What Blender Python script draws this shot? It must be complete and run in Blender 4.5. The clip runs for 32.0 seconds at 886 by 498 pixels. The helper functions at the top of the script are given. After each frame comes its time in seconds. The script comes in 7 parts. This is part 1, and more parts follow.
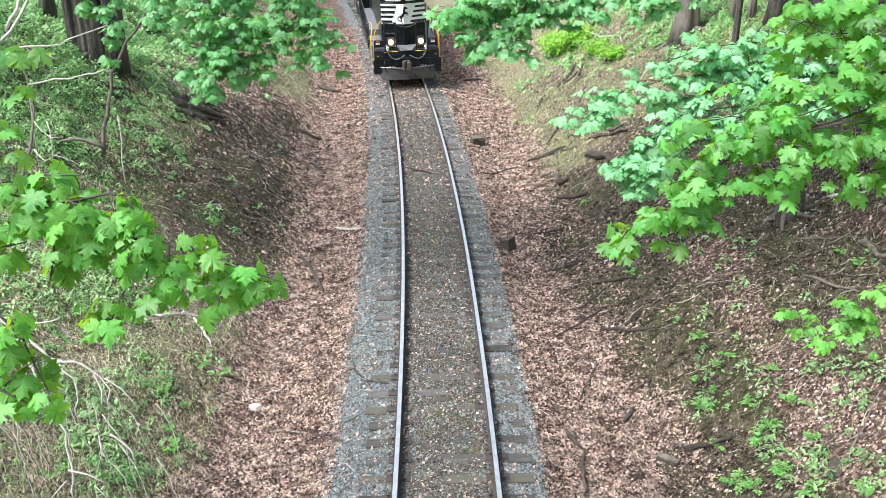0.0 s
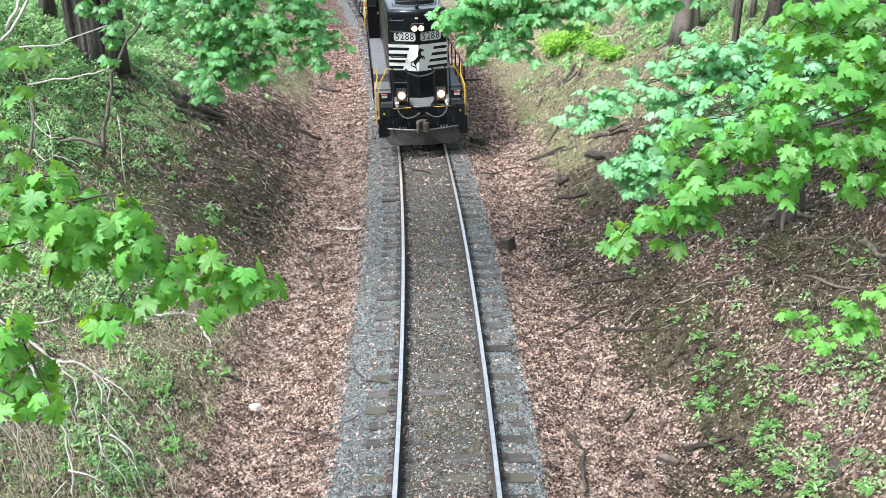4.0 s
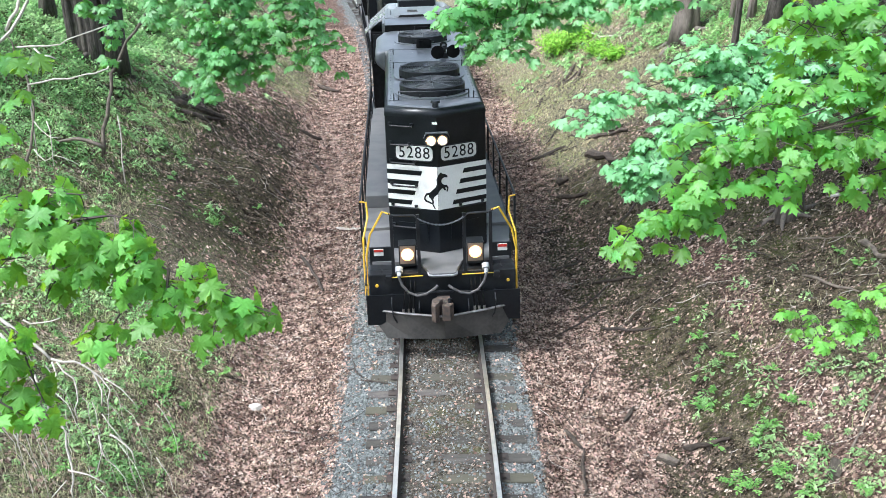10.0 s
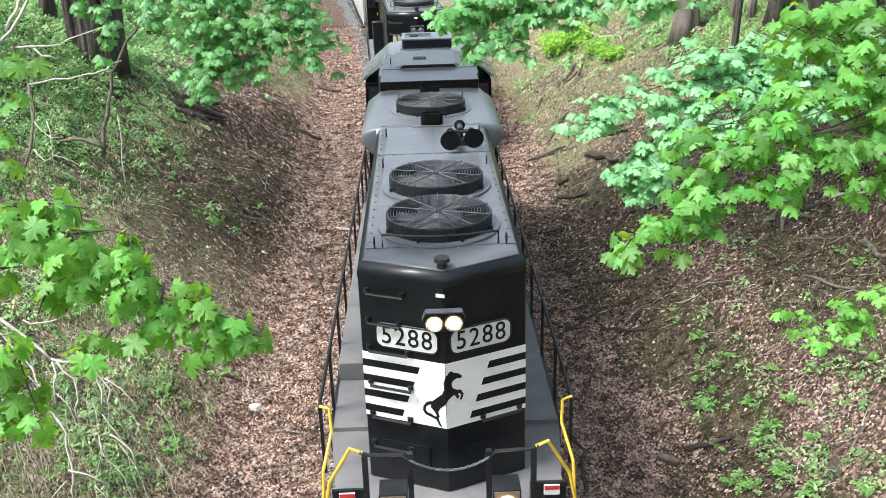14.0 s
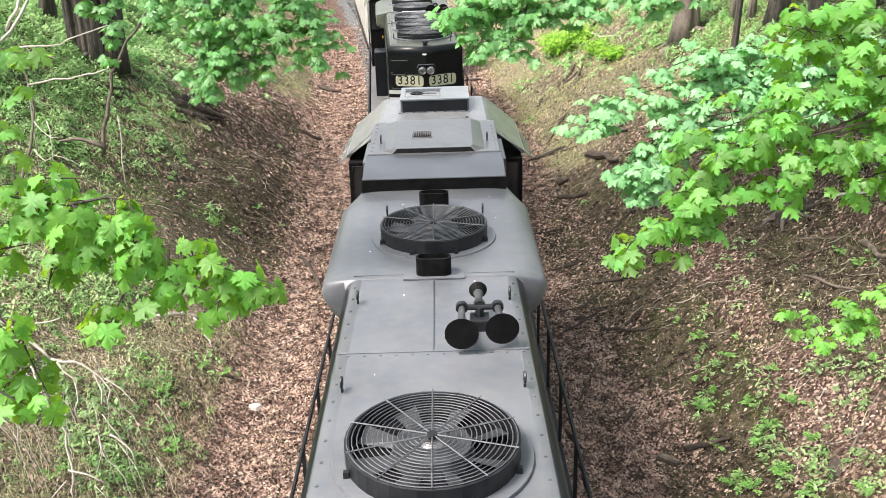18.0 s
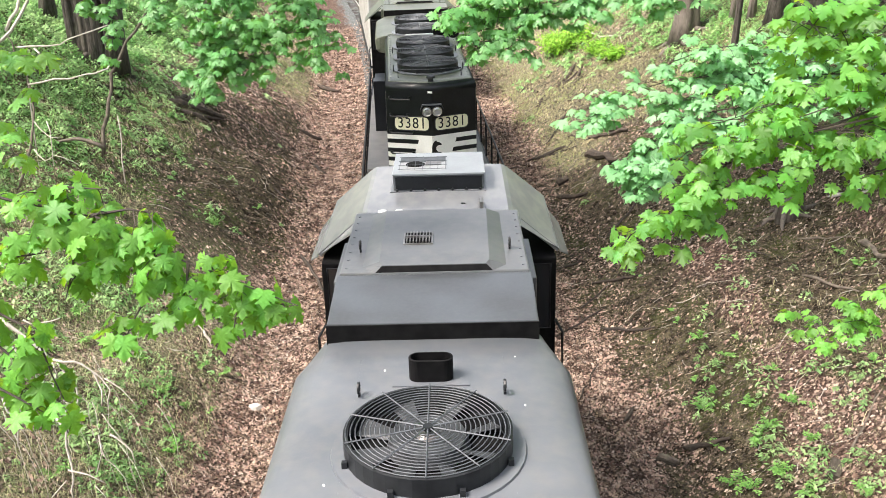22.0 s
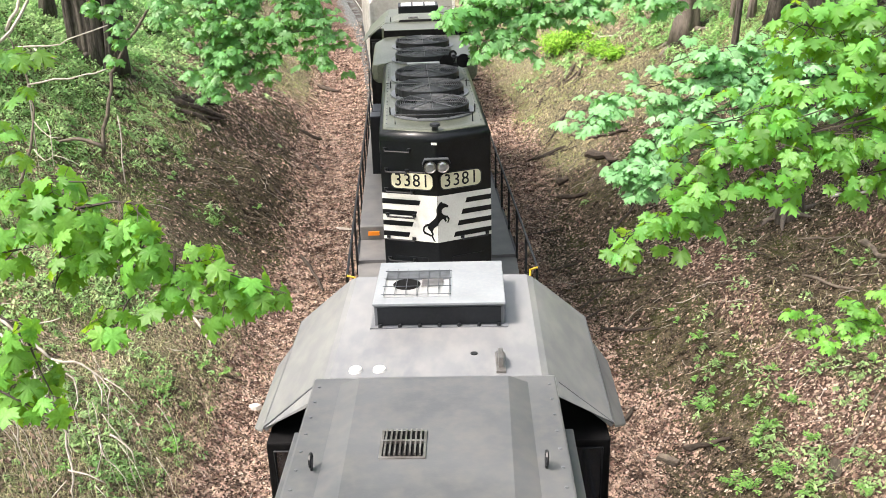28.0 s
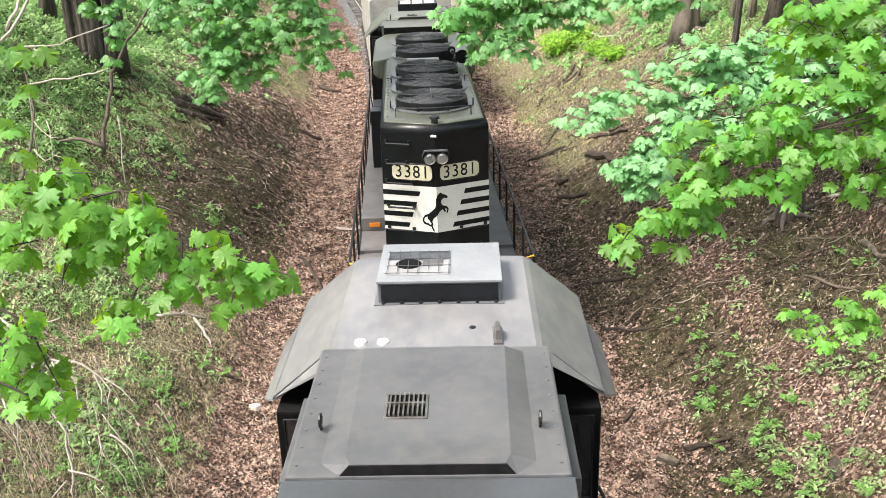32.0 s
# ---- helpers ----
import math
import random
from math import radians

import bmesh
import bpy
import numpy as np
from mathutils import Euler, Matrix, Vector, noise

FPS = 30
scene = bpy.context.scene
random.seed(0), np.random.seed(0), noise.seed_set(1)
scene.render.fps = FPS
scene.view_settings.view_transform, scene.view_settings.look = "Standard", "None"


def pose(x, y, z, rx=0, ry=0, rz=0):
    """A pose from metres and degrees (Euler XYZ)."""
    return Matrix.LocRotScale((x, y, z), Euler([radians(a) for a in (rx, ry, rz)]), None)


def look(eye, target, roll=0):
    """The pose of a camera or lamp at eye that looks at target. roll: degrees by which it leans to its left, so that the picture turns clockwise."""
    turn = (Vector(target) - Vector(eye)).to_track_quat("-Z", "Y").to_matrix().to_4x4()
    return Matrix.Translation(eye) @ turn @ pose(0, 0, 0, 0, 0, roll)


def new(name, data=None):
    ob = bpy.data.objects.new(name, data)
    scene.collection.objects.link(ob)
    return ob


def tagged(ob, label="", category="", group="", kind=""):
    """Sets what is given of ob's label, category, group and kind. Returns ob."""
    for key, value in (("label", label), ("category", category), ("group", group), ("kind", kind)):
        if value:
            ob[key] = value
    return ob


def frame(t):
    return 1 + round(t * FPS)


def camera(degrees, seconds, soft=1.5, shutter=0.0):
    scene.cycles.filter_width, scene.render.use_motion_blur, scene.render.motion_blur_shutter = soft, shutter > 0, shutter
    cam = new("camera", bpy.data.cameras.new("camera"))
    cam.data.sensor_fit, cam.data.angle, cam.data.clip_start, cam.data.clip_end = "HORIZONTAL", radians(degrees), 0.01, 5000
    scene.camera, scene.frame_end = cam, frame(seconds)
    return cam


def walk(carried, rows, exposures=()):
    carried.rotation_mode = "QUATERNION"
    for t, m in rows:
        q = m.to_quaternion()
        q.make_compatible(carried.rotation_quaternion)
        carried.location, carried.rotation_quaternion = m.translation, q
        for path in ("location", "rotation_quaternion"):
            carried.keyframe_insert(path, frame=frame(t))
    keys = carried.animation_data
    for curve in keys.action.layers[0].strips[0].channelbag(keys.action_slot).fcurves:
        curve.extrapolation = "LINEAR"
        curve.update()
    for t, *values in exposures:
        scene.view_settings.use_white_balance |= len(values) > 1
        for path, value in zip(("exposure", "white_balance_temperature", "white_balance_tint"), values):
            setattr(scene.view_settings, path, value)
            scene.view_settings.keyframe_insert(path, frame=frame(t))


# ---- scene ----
cam = camera(50.63, 32.0, soft=0.8)
EYE = pose(0, 0, 8.268, 68.174, 0, 0) @ pose(0, 0, 0, 0, 0, -1.152)
walk(cam, [(0, EYE), (32, EYE)], exposures=[(0, 1.55, 5950, 9), (9, 1.55, 5750, 9), (13, 1.49, 5950, 8), (14.5, 1.54, 6350, 12), (16.5, 1.67, 6800, 16), (17.5, 1.66, 6800, 15), (19, 1.62, 6700, 12), (25, 1.66, 6980, 14), (32, 1.52, 6930, 14)])

# ---- light ----
SUN_EL, SUN_AZ = 57.0, 249.0
world = bpy.data.worlds.new("sky")
scene.world = world
world.use_nodes = True
wn = world.node_tree
sky = wn.nodes.new("ShaderNodeTexSky")
sky.sky_type, sky.sun_disc = "NISHITA", False
sky.sun_elevation, sky.sun_rotation = radians(SUN_EL), radians(SUN_AZ)
sky.air_density, sky.dust_density, sky.ozone_density = 1.0, 4.0, 1.0
wn.nodes["Background"].inputs[1].default_value = 0.135
haze = wn.nodes.new("ShaderNodeHueSaturation")
haze.inputs["Saturation"].default_value = 0.5
wn.links.new(sky.outputs[0], haze.inputs["Color"])
wn.links.new(haze.outputs[0], wn.nodes["Background"].inputs[0])
sun = new("sun", bpy.data.lights.new("sun", "SUN"))
sun.data.energy, sun.data.angle, sun.data.color = 2.2, radians(18), (1.0, 0.96, 0.9)
az, el = radians(SUN_AZ), radians(SUN_EL)
sun.matrix_world = look((0, 0, 60), Vector((0, 0, 60)) - Vector((math.sin(az) * math.cos(el), math.cos(az) * math.cos(el), math.sin(el))) * 10)


# ---- materials ----
def material(name, base=(0.5, 0.5, 0.5), rough=0.6, metal=0.0, second=None, scale=4.0, detail=6.0, contrast=(0.35, 0.65),
             bump=0.0, bump_scale=60.0, fine=None, fine_scale=90.0, fine_amount=0.35, spread=0.0, island=False,
             emit=None, emit_strength=0.0, pale=None, translucent=0.0, back=None, coat=0.0, shine=0.5, stretch=(1, 1, 1)):
    """Two scales of colour, a fine relief, and a spread of tone from piece to piece."""
    m = bpy.data.materials.new(name)
    m.use_nodes = True
    n, l = m.node_tree.nodes, m.node_tree.links
    p = n["Principled BSDF"]
    p.inputs["Roughness"].default_value, p.inputs["Metallic"].default_value = rough, metal
    p.inputs["Coat Weight"].default_value, p.inputs["Specular IOR Level"].default_value = coat, shine
    p.inputs["Base Color"].default_value = (*base, 1)
    tc = n.new("ShaderNodeTexCoord")
    mp = n.new("ShaderNodeMapping")
    mp.inputs["Scale"].default_value = stretch
    l.new(tc.outputs["Object"], mp.inputs["Vector"])
    col = None

    def mix(a, b, fac, kind="MIX"):
        x = n.new("ShaderNodeMix")
        x.data_type, x.blend_type = "RGBA", kind
        for sock, val in ((x.inputs[6], a), (x.inputs[7], b), (x.inputs[0], fac)):
            if isinstance(val, bpy.types.NodeSocket):
                l.new(val, sock)
            else:
                sock.default_value = (*val, 1) if isinstance(val, tuple) else val
        return x.outputs[2]

    def noise_fac(s, d, lo, hi):
        t = n.new("ShaderNodeTexNoise")
        t.inputs["Scale"].default_value, t.inputs["Detail"].default_value = s, d
        l.new(mp.outputs[0], t.inputs["Vector"])
        r = n.new("ShaderNodeMapRange")
        r.inputs["From Min"].default_value, r.inputs["From Max"].default_value = lo, hi
        l.new(t.outputs["Fac"], r.inputs["Value"])
        return r.outputs[0]

    col = base
    if second:
        col = mix(base, second, noise_fac(scale, detail, *contrast))
    if fine:
        f = n.new("ShaderNodeMath")
        f.operation = "MULTIPLY"
        l.new(noise_fac(fine_scale, 4.0, 0.4, 0.7), f.inputs[0])
        f.inputs[1].default_value = fine_amount
        col = mix(col, fine, f.outputs[0])
    if spread:
        g = n.new("ShaderNodeNewGeometry") if island else n.new("ShaderNodeObjectInfo")
        src = g.outputs["Random Per Island"] if island else g.outputs["Random"]
        hsv = n.new("ShaderNodeHueSaturation")
        r = n.new("ShaderNodeMapRange")
        r.inputs["To Min"].default_value, r.inputs["To Max"].default_value = 1 - spread, 1 + spread
        l.new(src, r.inputs["Value"])
        l.new(r.outputs[0], hsv.inputs["Value"])
        if isinstance(col, tuple):
            hsv.inputs["Color"].default_value = (*col, 1)
        else:
            l.new(col, hsv.inputs["Color"])
        w = n.new("ShaderNodeMath")
        w.operation = "MULTIPLY_ADD"
        k = n.new("ShaderNodeMath")
        k.operation = "FRACT"
        k2 = n.new("ShaderNodeMath")
        k2.operation = "MULTIPLY"
        l.new(src, k2.inputs[0])
        k2.inputs[1].default_value = 7.31
        l.new(k2.outputs[0], k.inputs[0])
        l.new(k.outputs[0], w.inputs[0])
        w.inputs[1].default_value, w.inputs[2].default_value = spread * 0.06, 0.5 - spread * 0.03
        l.new(w.outputs[0], hsv.inputs["Hue"])
        col = hsv.outputs[0]
        if pale:
            r2 = n.new("ShaderNodeMapRange")
            r2.inputs["From Min"].default_value, r2.inputs["From Max"].default_value = 0.76, 1.0
            l.new(k.outputs[0], r2.inputs["Value"])
            col = mix(col, pale, r2.outputs[0])
    if not isinstance(col, tuple):
        l.new(col, p.inputs["Base Color"])
    if bump:
        t = n.new("ShaderNodeTexNoise")
        t.inputs["Scale"].default_value, t.inputs["Detail"].default_value = bump_scale, 5.0
        l.new(mp.outputs[0], t.inputs["Vector"])
        b = n.new("ShaderNodeBump")
        b.inputs["Strength"].default_value, b.inputs["Distance"].default_value = bump, 0.02
        l.new(t.outputs["Fac"], b.inputs["Height"])
        l.new(b.outputs[0], p.inputs["Normal"])
    if emit:
        p.inputs["Emission Color"].default_value, p.inputs["Emission Strength"].default_value = (*emit, 1), emit_strength
    if translucent:
        tr = n.new("ShaderNodeBsdfTranslucent")
        ms = n.new("ShaderNodeMixShader")
        ms.inputs[0].default_value = translucent
        if back:
            col = mix(col, back, 0.8)
        if isinstance(col, tuple):
            tr.inputs["Color"].default_value = (*col, 1)
        else:
            l.new(col, tr.inputs["Color"])
        l.new(p.outputs[0], ms.inputs[1])
        l.new(tr.outputs[0], ms.inputs[2])
        l.new(ms.outputs[0], n["Material Output"].inputs["Surface"])
    return m


BLACK = material("black_paint", (0.0035, 0.0045, 0.0065), 0.3, second=(0.008, 0.010, 0.013), scale=2.5, fine=(0.024, 0.027, 0.031), fine_scale=30, fine_amount=0.2, bump=0.03, shine=0.35)
ROOF = material("dusty_black_roof", (0.094, 0.104, 0.12), 0.34, second=(0.138, 0.149, 0.167), scale=1.3, contrast=(0.4, 0.75), fine=(0.19, 0.182, 0.17), fine_scale=8, fine_amount=0.28, bump=0.03)
ROOF_B = material("olive_dusted_roof", (0.07, 0.082, 0.062), 0.36, second=(0.12, 0.13, 0.10), scale=1.3, contrast=(0.4, 0.75), fine=(0.22, 0.22, 0.18), fine_scale=22, fine_amount=0.3, bump=0.04)
CAB_ROOF = material("chalky_grey_roof", (0.165, 0.173, 0.187), 0.26, second=(0.222, 0.228, 0.237), scale=1.1, contrast=(0.4, 0.7), fine=(0.32, 0.31, 0.295), fine_scale=7, fine_amount=0.28, bump=0.04, stretch=(1, 0.5, 1))
HATCH = material("worn_dark_roof", (0.076, 0.082, 0.09), 0.28, second=(0.113, 0.119, 0.127), scale=1.4, contrast=(0.4, 0.75), fine=(0.17, 0.16, 0.148), fine_scale=9, fine_amount=0.3, bump=0.03)
SLAB = material("dark_satin_roof", (0.05, 0.054, 0.06), 0.3, second=(0.07, 0.079, 0.092), scale=1.6, fine=(0.14, 0.145, 0.15), fine_scale=25, fine_amount=0.1, bump=0.03)
DECK = material("walkway_plate", (0.125, 0.125, 0.132), 0.5, second=(0.17, 0.167, 0.165), scale=3, fine=(0.17, 0.16, 0.15), fine_scale=40, fine_amount=0.3, bump=0.06)
IRON = material("black_iron", (0.007, 0.008, 0.010), 0.45, second=(0.018, 0.020, 0.023), scale=6, bump=0.05, shine=0.35)
# soot on steel, and the near-black painted in for shaded recesses
SOOT_SHADE = material("soot_and_shade_black", (0.003, 0.003, 0.0035), 0.7, second=(0.008, 0.008, 0.0085), scale=9, shine=0.12)
PLOW = material("dusty_black_steel", (0.024, 0.023, 0.022), 0.55, second=(0.055, 0.051, 0.047), scale=3, fine=(0.1, 0.092, 0.084), fine_scale=18, fine_amount=0.3, bump=0.05)
WHITE = material("white_paint", (0.78, 0.78, 0.75), 0.4, second=(0.62, 0.61, 0.58), scale=3, contrast=(0.5, 0.8), fine=(0.5, 0.49, 0.46), fine_scale=30, fine_amount=0.2)
YELLOW = material("yellow_paint", (0.75, 0.48, 0.03), 0.45, second=(0.6, 0.38, 0.04), scale=5)
GREY_PLATE = material("light_grey_sheet", (0.34, 0.355, 0.37), 0.4, second=(0.26, 0.265, 0.27), scale=4, fine=(0.3, 0.3, 0.3), fine_scale=40, fine_amount=0.25)
LID = material("bluish_white_sheet", (0.26, 0.285, 0.31), 0.35, second=(0.21, 0.23, 0.25), scale=2, fine=(0.36, 0.36, 0.36), fine_scale=30, fine_amount=0.2)
STEEL = material("worn_steel", (0.35, 0.34, 0.33), 0.35, 0.8, second=(0.2, 0.18, 0.17), scale=8)
WIRE = material("dull_grey_wire", (0.095, 0.105, 0.12), 0.6, second=(0.05, 0.056, 0.064), scale=9)
BLADE = material("dull_alloy", (0.07, 0.075, 0.082), 0.5, 0.2, second=(0.04, 0.043, 0.047), scale=5)
LAMP = material("lit_lamp", (1, 0.9, 0.7), 0.3, emit=(1.0, 0.72, 0.38), emit_strength=28.0)
LAMP_RING = material("lamp_reflector", (0.9, 0.7, 0.45), 0.3, emit=(1.0, 0.46, 0.13), emit_strength=1.1)
# bronze tone holds the lamp's warm light on its box face
LAMPLIT_FACE = material("lamplit_backing", (0.24, 0.19, 0.15), 0.45, 0.2)
LAMP_OFF = material("lamp_glass", (0.55, 0.56, 0.58), 0.08, 0.6)
RED = material("red_label", (0.5, 0.04, 0.03), 0.5)
AMBER = material("amber_light", (0.8, 0.25, 0.02), 0.3)
GLASS = material("dark_glass", (0.02, 0.022, 0.025), 0.06, coat=0.5)
CREAM = material("cream_board", (0.75, 0.73, 0.55), 0.45, second=(0.66, 0.63, 0.46), scale=4)
PALE = material("pale_board", (0.68, 0.68, 0.66), 0.45, second=(0.58, 0.58, 0.56), scale=4)
RUST = material("rusty_casting", (0.10, 0.07, 0.055), 0.7, second=(0.05, 0.042, 0.038), scale=12, bump=0.2)
RUBBER = material("grey_hose", (0.055, 0.055, 0.06), 0.6, second=(0.09, 0.085, 0.085), scale=12)
HOPPER = material("light_grey_car_paint", (0.55, 0.55, 0.53), 0.55, second=(0.4, 0.39, 0.37), scale=1.5, fine=(0.3, 0.27, 0.24), fine_scale=12, fine_amount=0.3)
RAIL_SIDE = material("rusty_rail", (0.062, 0.046, 0.04), 0.8, second=(0.04, 0.034, 0.032), scale=10, bump=0.1)
RAIL_TOP = material("polished_rail", (0.84, 0.82, 0.79), 0.42, 1.0, second=(0.7, 0.68, 0.66), scale=6)
TIE = material("weathered_tie", (0.05, 0.045, 0.042), 0.85, second=(0.105, 0.095, 0.082), scale=9, fine=(0.05, 0.045, 0.045), fine_scale=70, fine_amount=0.6, spread=0.5, pale=(0.085, 0.08, 0.056), bump=0.5, bump_scale=40, stretch=(0.25, 1, 1))
STONE = material("ballast_stone", (0.212, 0.228, 0.222), 0.85, second=(0.145, 0.157, 0.152), scale=14, spread=0.5, island=True)
GRIT = material("brown_grit", (0.12, 0.108, 0.09), 0.9, second=(0.07, 0.062, 0.05), scale=5, spread=0.55, pale=(0.24, 0.22, 0.19), island=True)
LITTER = material("dead_leaf", (0.12, 0.077, 0.059), 0.55, second=(0.42, 0.305, 0.24), scale=4.0, contrast=(0.36, 0.64), spread=0.78, pale=(0.57, 0.455, 0.385), island=True, translucent=0.1, shine=0.2)
# dead leaf in a darker tone that carries the banks' shade
SHADE_LEAF = material("shade_dark_dead_leaf", (0.045, 0.034, 0.024), 0.6, second=(0.165, 0.138, 0.10), scale=4.0, contrast=(0.4, 0.7), spread=0.8, pale=(0.24, 0.18, 0.13), island=True, shine=0.2)
LEAF_LOOKS = {
    0: dict(base=(0.10, 0.305, 0.048), rough=0.46, second=(0.175, 0.43, 0.08), spread=0.34, back=(0.40, 0.66, 0.02), translucent=0.46, shine=0.45),
    1: dict(base=(0.19, 0.46, 0.20), rough=0.48, second=(0.28, 0.55, 0.29), spread=0.24, back=(0.34, 0.66, 0.14), translucent=0.42, shine=0.5),
    2: dict(base=(0.10, 0.315, 0.055), rough=0.46, second=(0.18, 0.44, 0.135), spread=0.42, back=(0.46, 0.72, 0.02), translucent=0.55, shine=0.5),
    3: dict(base=(0.115, 0.335, 0.095), rough=0.42, second=(0.20, 0.44, 0.19), spread=0.3, back=(0.30, 0.60, 0.07), translucent=0.44, shine=0.55),
}
LEAF_NAMES = ("maple_leaf", "pale_maple_leaf", "yellow_green_leaf", "mid_green_leaf")
LEAF_ONE = [material(LEAF_NAMES[k], scale=8, bump=0.1, bump_scale=40, **LEAF_LOOKS[k]) for k in range(4)]
LEAF_MANY = [material("massed_" + LEAF_NAMES[k], scale=1.5, island=True, **LEAF_LOOKS[k]) for k in range(4)]
FRESH = material("fresh_yellow_green_leaf", (0.22, 0.46, 0.05), 0.5, second=(0.34, 0.58, 0.09), scale=3, spread=0.4, island=True, translucent=0.45, shine=0.3)
BANK_GRASS = material("bank_grass", (0.40, 0.35, 0.21), 0.75, second=(0.25, 0.29, 0.11), scale=0.9, spread=0.5, island=True, translucent=0.2)
STRAW = material("dry_grass", (0.5, 0.45, 0.30), 0.7, second=(0.28, 0.36, 0.13), scale=3, spread=0.5, island=True, translucent=0.2)
HERB = material("herb_leaf", (0.22, 0.45, 0.14), 0.5, second=(0.44, 0.62, 0.30), scale=1.4, spread=0.4, island=True, translucent=0.5)
HERB_GREEN = material("broad_herb_leaf", (0.15, 0.37, 0.08), 0.5, second=(0.29, 0.51, 0.15), scale=3, spread=0.4, island=True, translucent=0.4, shine=0.35)
CROWN = material("crown_leaf", (0.10, 0.28, 0.06), 0.5, second=(0.14, 0.34, 0.08), scale=3, spread=0.4, island=True, translucent=0.4)
BARK = material("grey_brown_bark", (0.075, 0.062, 0.052), 0.9, second=(0.03, 0.025, 0.021), scale=7, bump=0.9, bump_scale=18, stretch=(1, 1, 0.18), fine=(0.19, 0.17, 0.15), fine_scale=30, fine_amount=0.4)
TWIG = material("dark_twig", (0.035, 0.027, 0.022), 0.8, second=(0.06, 0.045, 0.036), scale=15)
DEAD = material("bleached_deadwood", (0.6, 0.56, 0.5), 0.8, second=(0.42, 0.38, 0.33), scale=12, bump=0.3)
GREY_BARK = material("pale_grey_bark", (0.15, 0.125, 0.105), 0.9, second=(0.07, 0.058, 0.048), scale=7, bump=0.8, bump_scale=18, stretch=(1, 1, 0.18), fine=(0.24, 0.215, 0.19), fine_scale=30, fine_amount=0.4)
SAPLING = material("smooth_brown_bark", (0.2, 0.165, 0.13), 0.8, second=(0.10, 0.08, 0.064), scale=8, bump=0.4, bump_scale=30)
ROT = material("rotten_log", (0.035, 0.027, 0.021), 0.9, second=(0.085, 0.065, 0.05), scale=8, bump=0.7, bump_scale=25)
OLD_TIMBER = material("old_timber", (0.075, 0.061, 0.043), 0.85, second=(0.035, 0.029, 0.023), scale=9, fine=(0.19, 0.165, 0.13), fine_scale=50, fine_amount=0.4, spread=0.25, bump=0.5, bump_scale=30, stretch=(0.2, 1, 1))
ROCK = material("pale_rock", (0.6, 0.57, 0.52), 0.85, second=(0.42, 0.39, 0.35), scale=9, bump=0.5)


# ---- meshes ----
class Build:
    """Collects simple solids into one mesh."""

    def __init__(self):
        self.v, self.f = [], []

    def add(self, verts, faces):
        k = len(self.v)
        self.v += [tuple(p) for p in verts]
        self.f += [tuple(i + k for i in f) for f in faces]
        return self

    def box(self, a, b):
        (x0, y0, z0), (x1, y1, z1) = a, b
        return self.add([(x0, y0, z0), (x1, y0, z0), (x1, y1, z0), (x0, y1, z0), (x0, y0, z1), (x1, y0, z1), (x1, y1, z1), (x0, y1, z1)],
                        [(3, 2, 1, 0), (4, 5, 6, 7), (0, 1, 5, 4), (1, 2, 6, 5), (2, 3, 7, 6), (3, 0, 4, 7)])

    def loft(self, rings, caps=True, closed=True):
        n = len(rings[0])
        verts = [p for r in rings for p in r]
        faces = []
        for i in range(len(rings) - 1):
            for j in range(n if closed else n - 1):
                a, b = i * n + j, i * n + (j + 1) % n
                faces.append((a, b, b + n, a + n))
        if caps and closed:
            faces.append(tuple(range(n))[::-1])
            faces.append(tuple((len(rings) - 1) * n + j for j in range(n)))
        return self.add(verts, faces)

    def tube(self, pts, r, seg=6):
        pts = [Vector(p) for p in pts]
        rings = []
        up = Vector((0, 0, 1))
        for i, p in enumerate(pts):
            d = (pts[min(i + 1, len(pts) - 1)] - pts[max(i - 1, 0)]).normalized()
            s = d.cross(up)
            if s.length < 0.05:
                s = d.cross(Vector((1, 0, 0)))
            s.normalize()
            t = s.cross(d).normalized()
            rr = r[i] if isinstance(r, (list, tuple)) else r
            rings.append([p + (s * math.cos(a) + t * math.sin(a)) * rr for a in (2 * math.pi * k / seg for k in range(seg))])
        return self.loft(rings)

    def disc(self, c, r0, r1, z0, z1, seg=32):
        return self.loft([[(c[0] + r * math.cos(2 * math.pi * k / seg), c[1] + r * math.sin(2 * math.pi * k / seg), z) for k in range(seg)]
                          for r, z in ((r0, z0), (r1, z1))])

    def mesh(self, name, mat, bevel=0.0, smooth=False, segments=2):
        me = bpy.data.meshes.new(name)
        me.from_pydata(self.v, [], self.f)
        bm = bmesh.new()
        bm.from_mesh(me)
        bmesh.ops.recalc_face_normals(bm, faces=bm.faces)
        if bevel:
            bmesh.ops.bevel(bm, geom=list(bm.edges), offset=bevel, segments=segments, affect="EDGES", profile=0.6, clamp_overlap=True)
        for f in bm.faces:
            f.smooth = smooth
        bm.to_mesh(me)
        bm.free()
        me.materials.append(mat)
        return me


def part(name, b, mat, parent=None, label="", bevel=0.0, smooth=False, m=None, segments=2):
    ob = new(name, b.mesh(name, mat, bevel, smooth, segments) if isinstance(b, Build) else b)
    if parent:
        ob.parent = parent
    if m:
        ob.matrix_basis = m
    return tagged(ob, label)


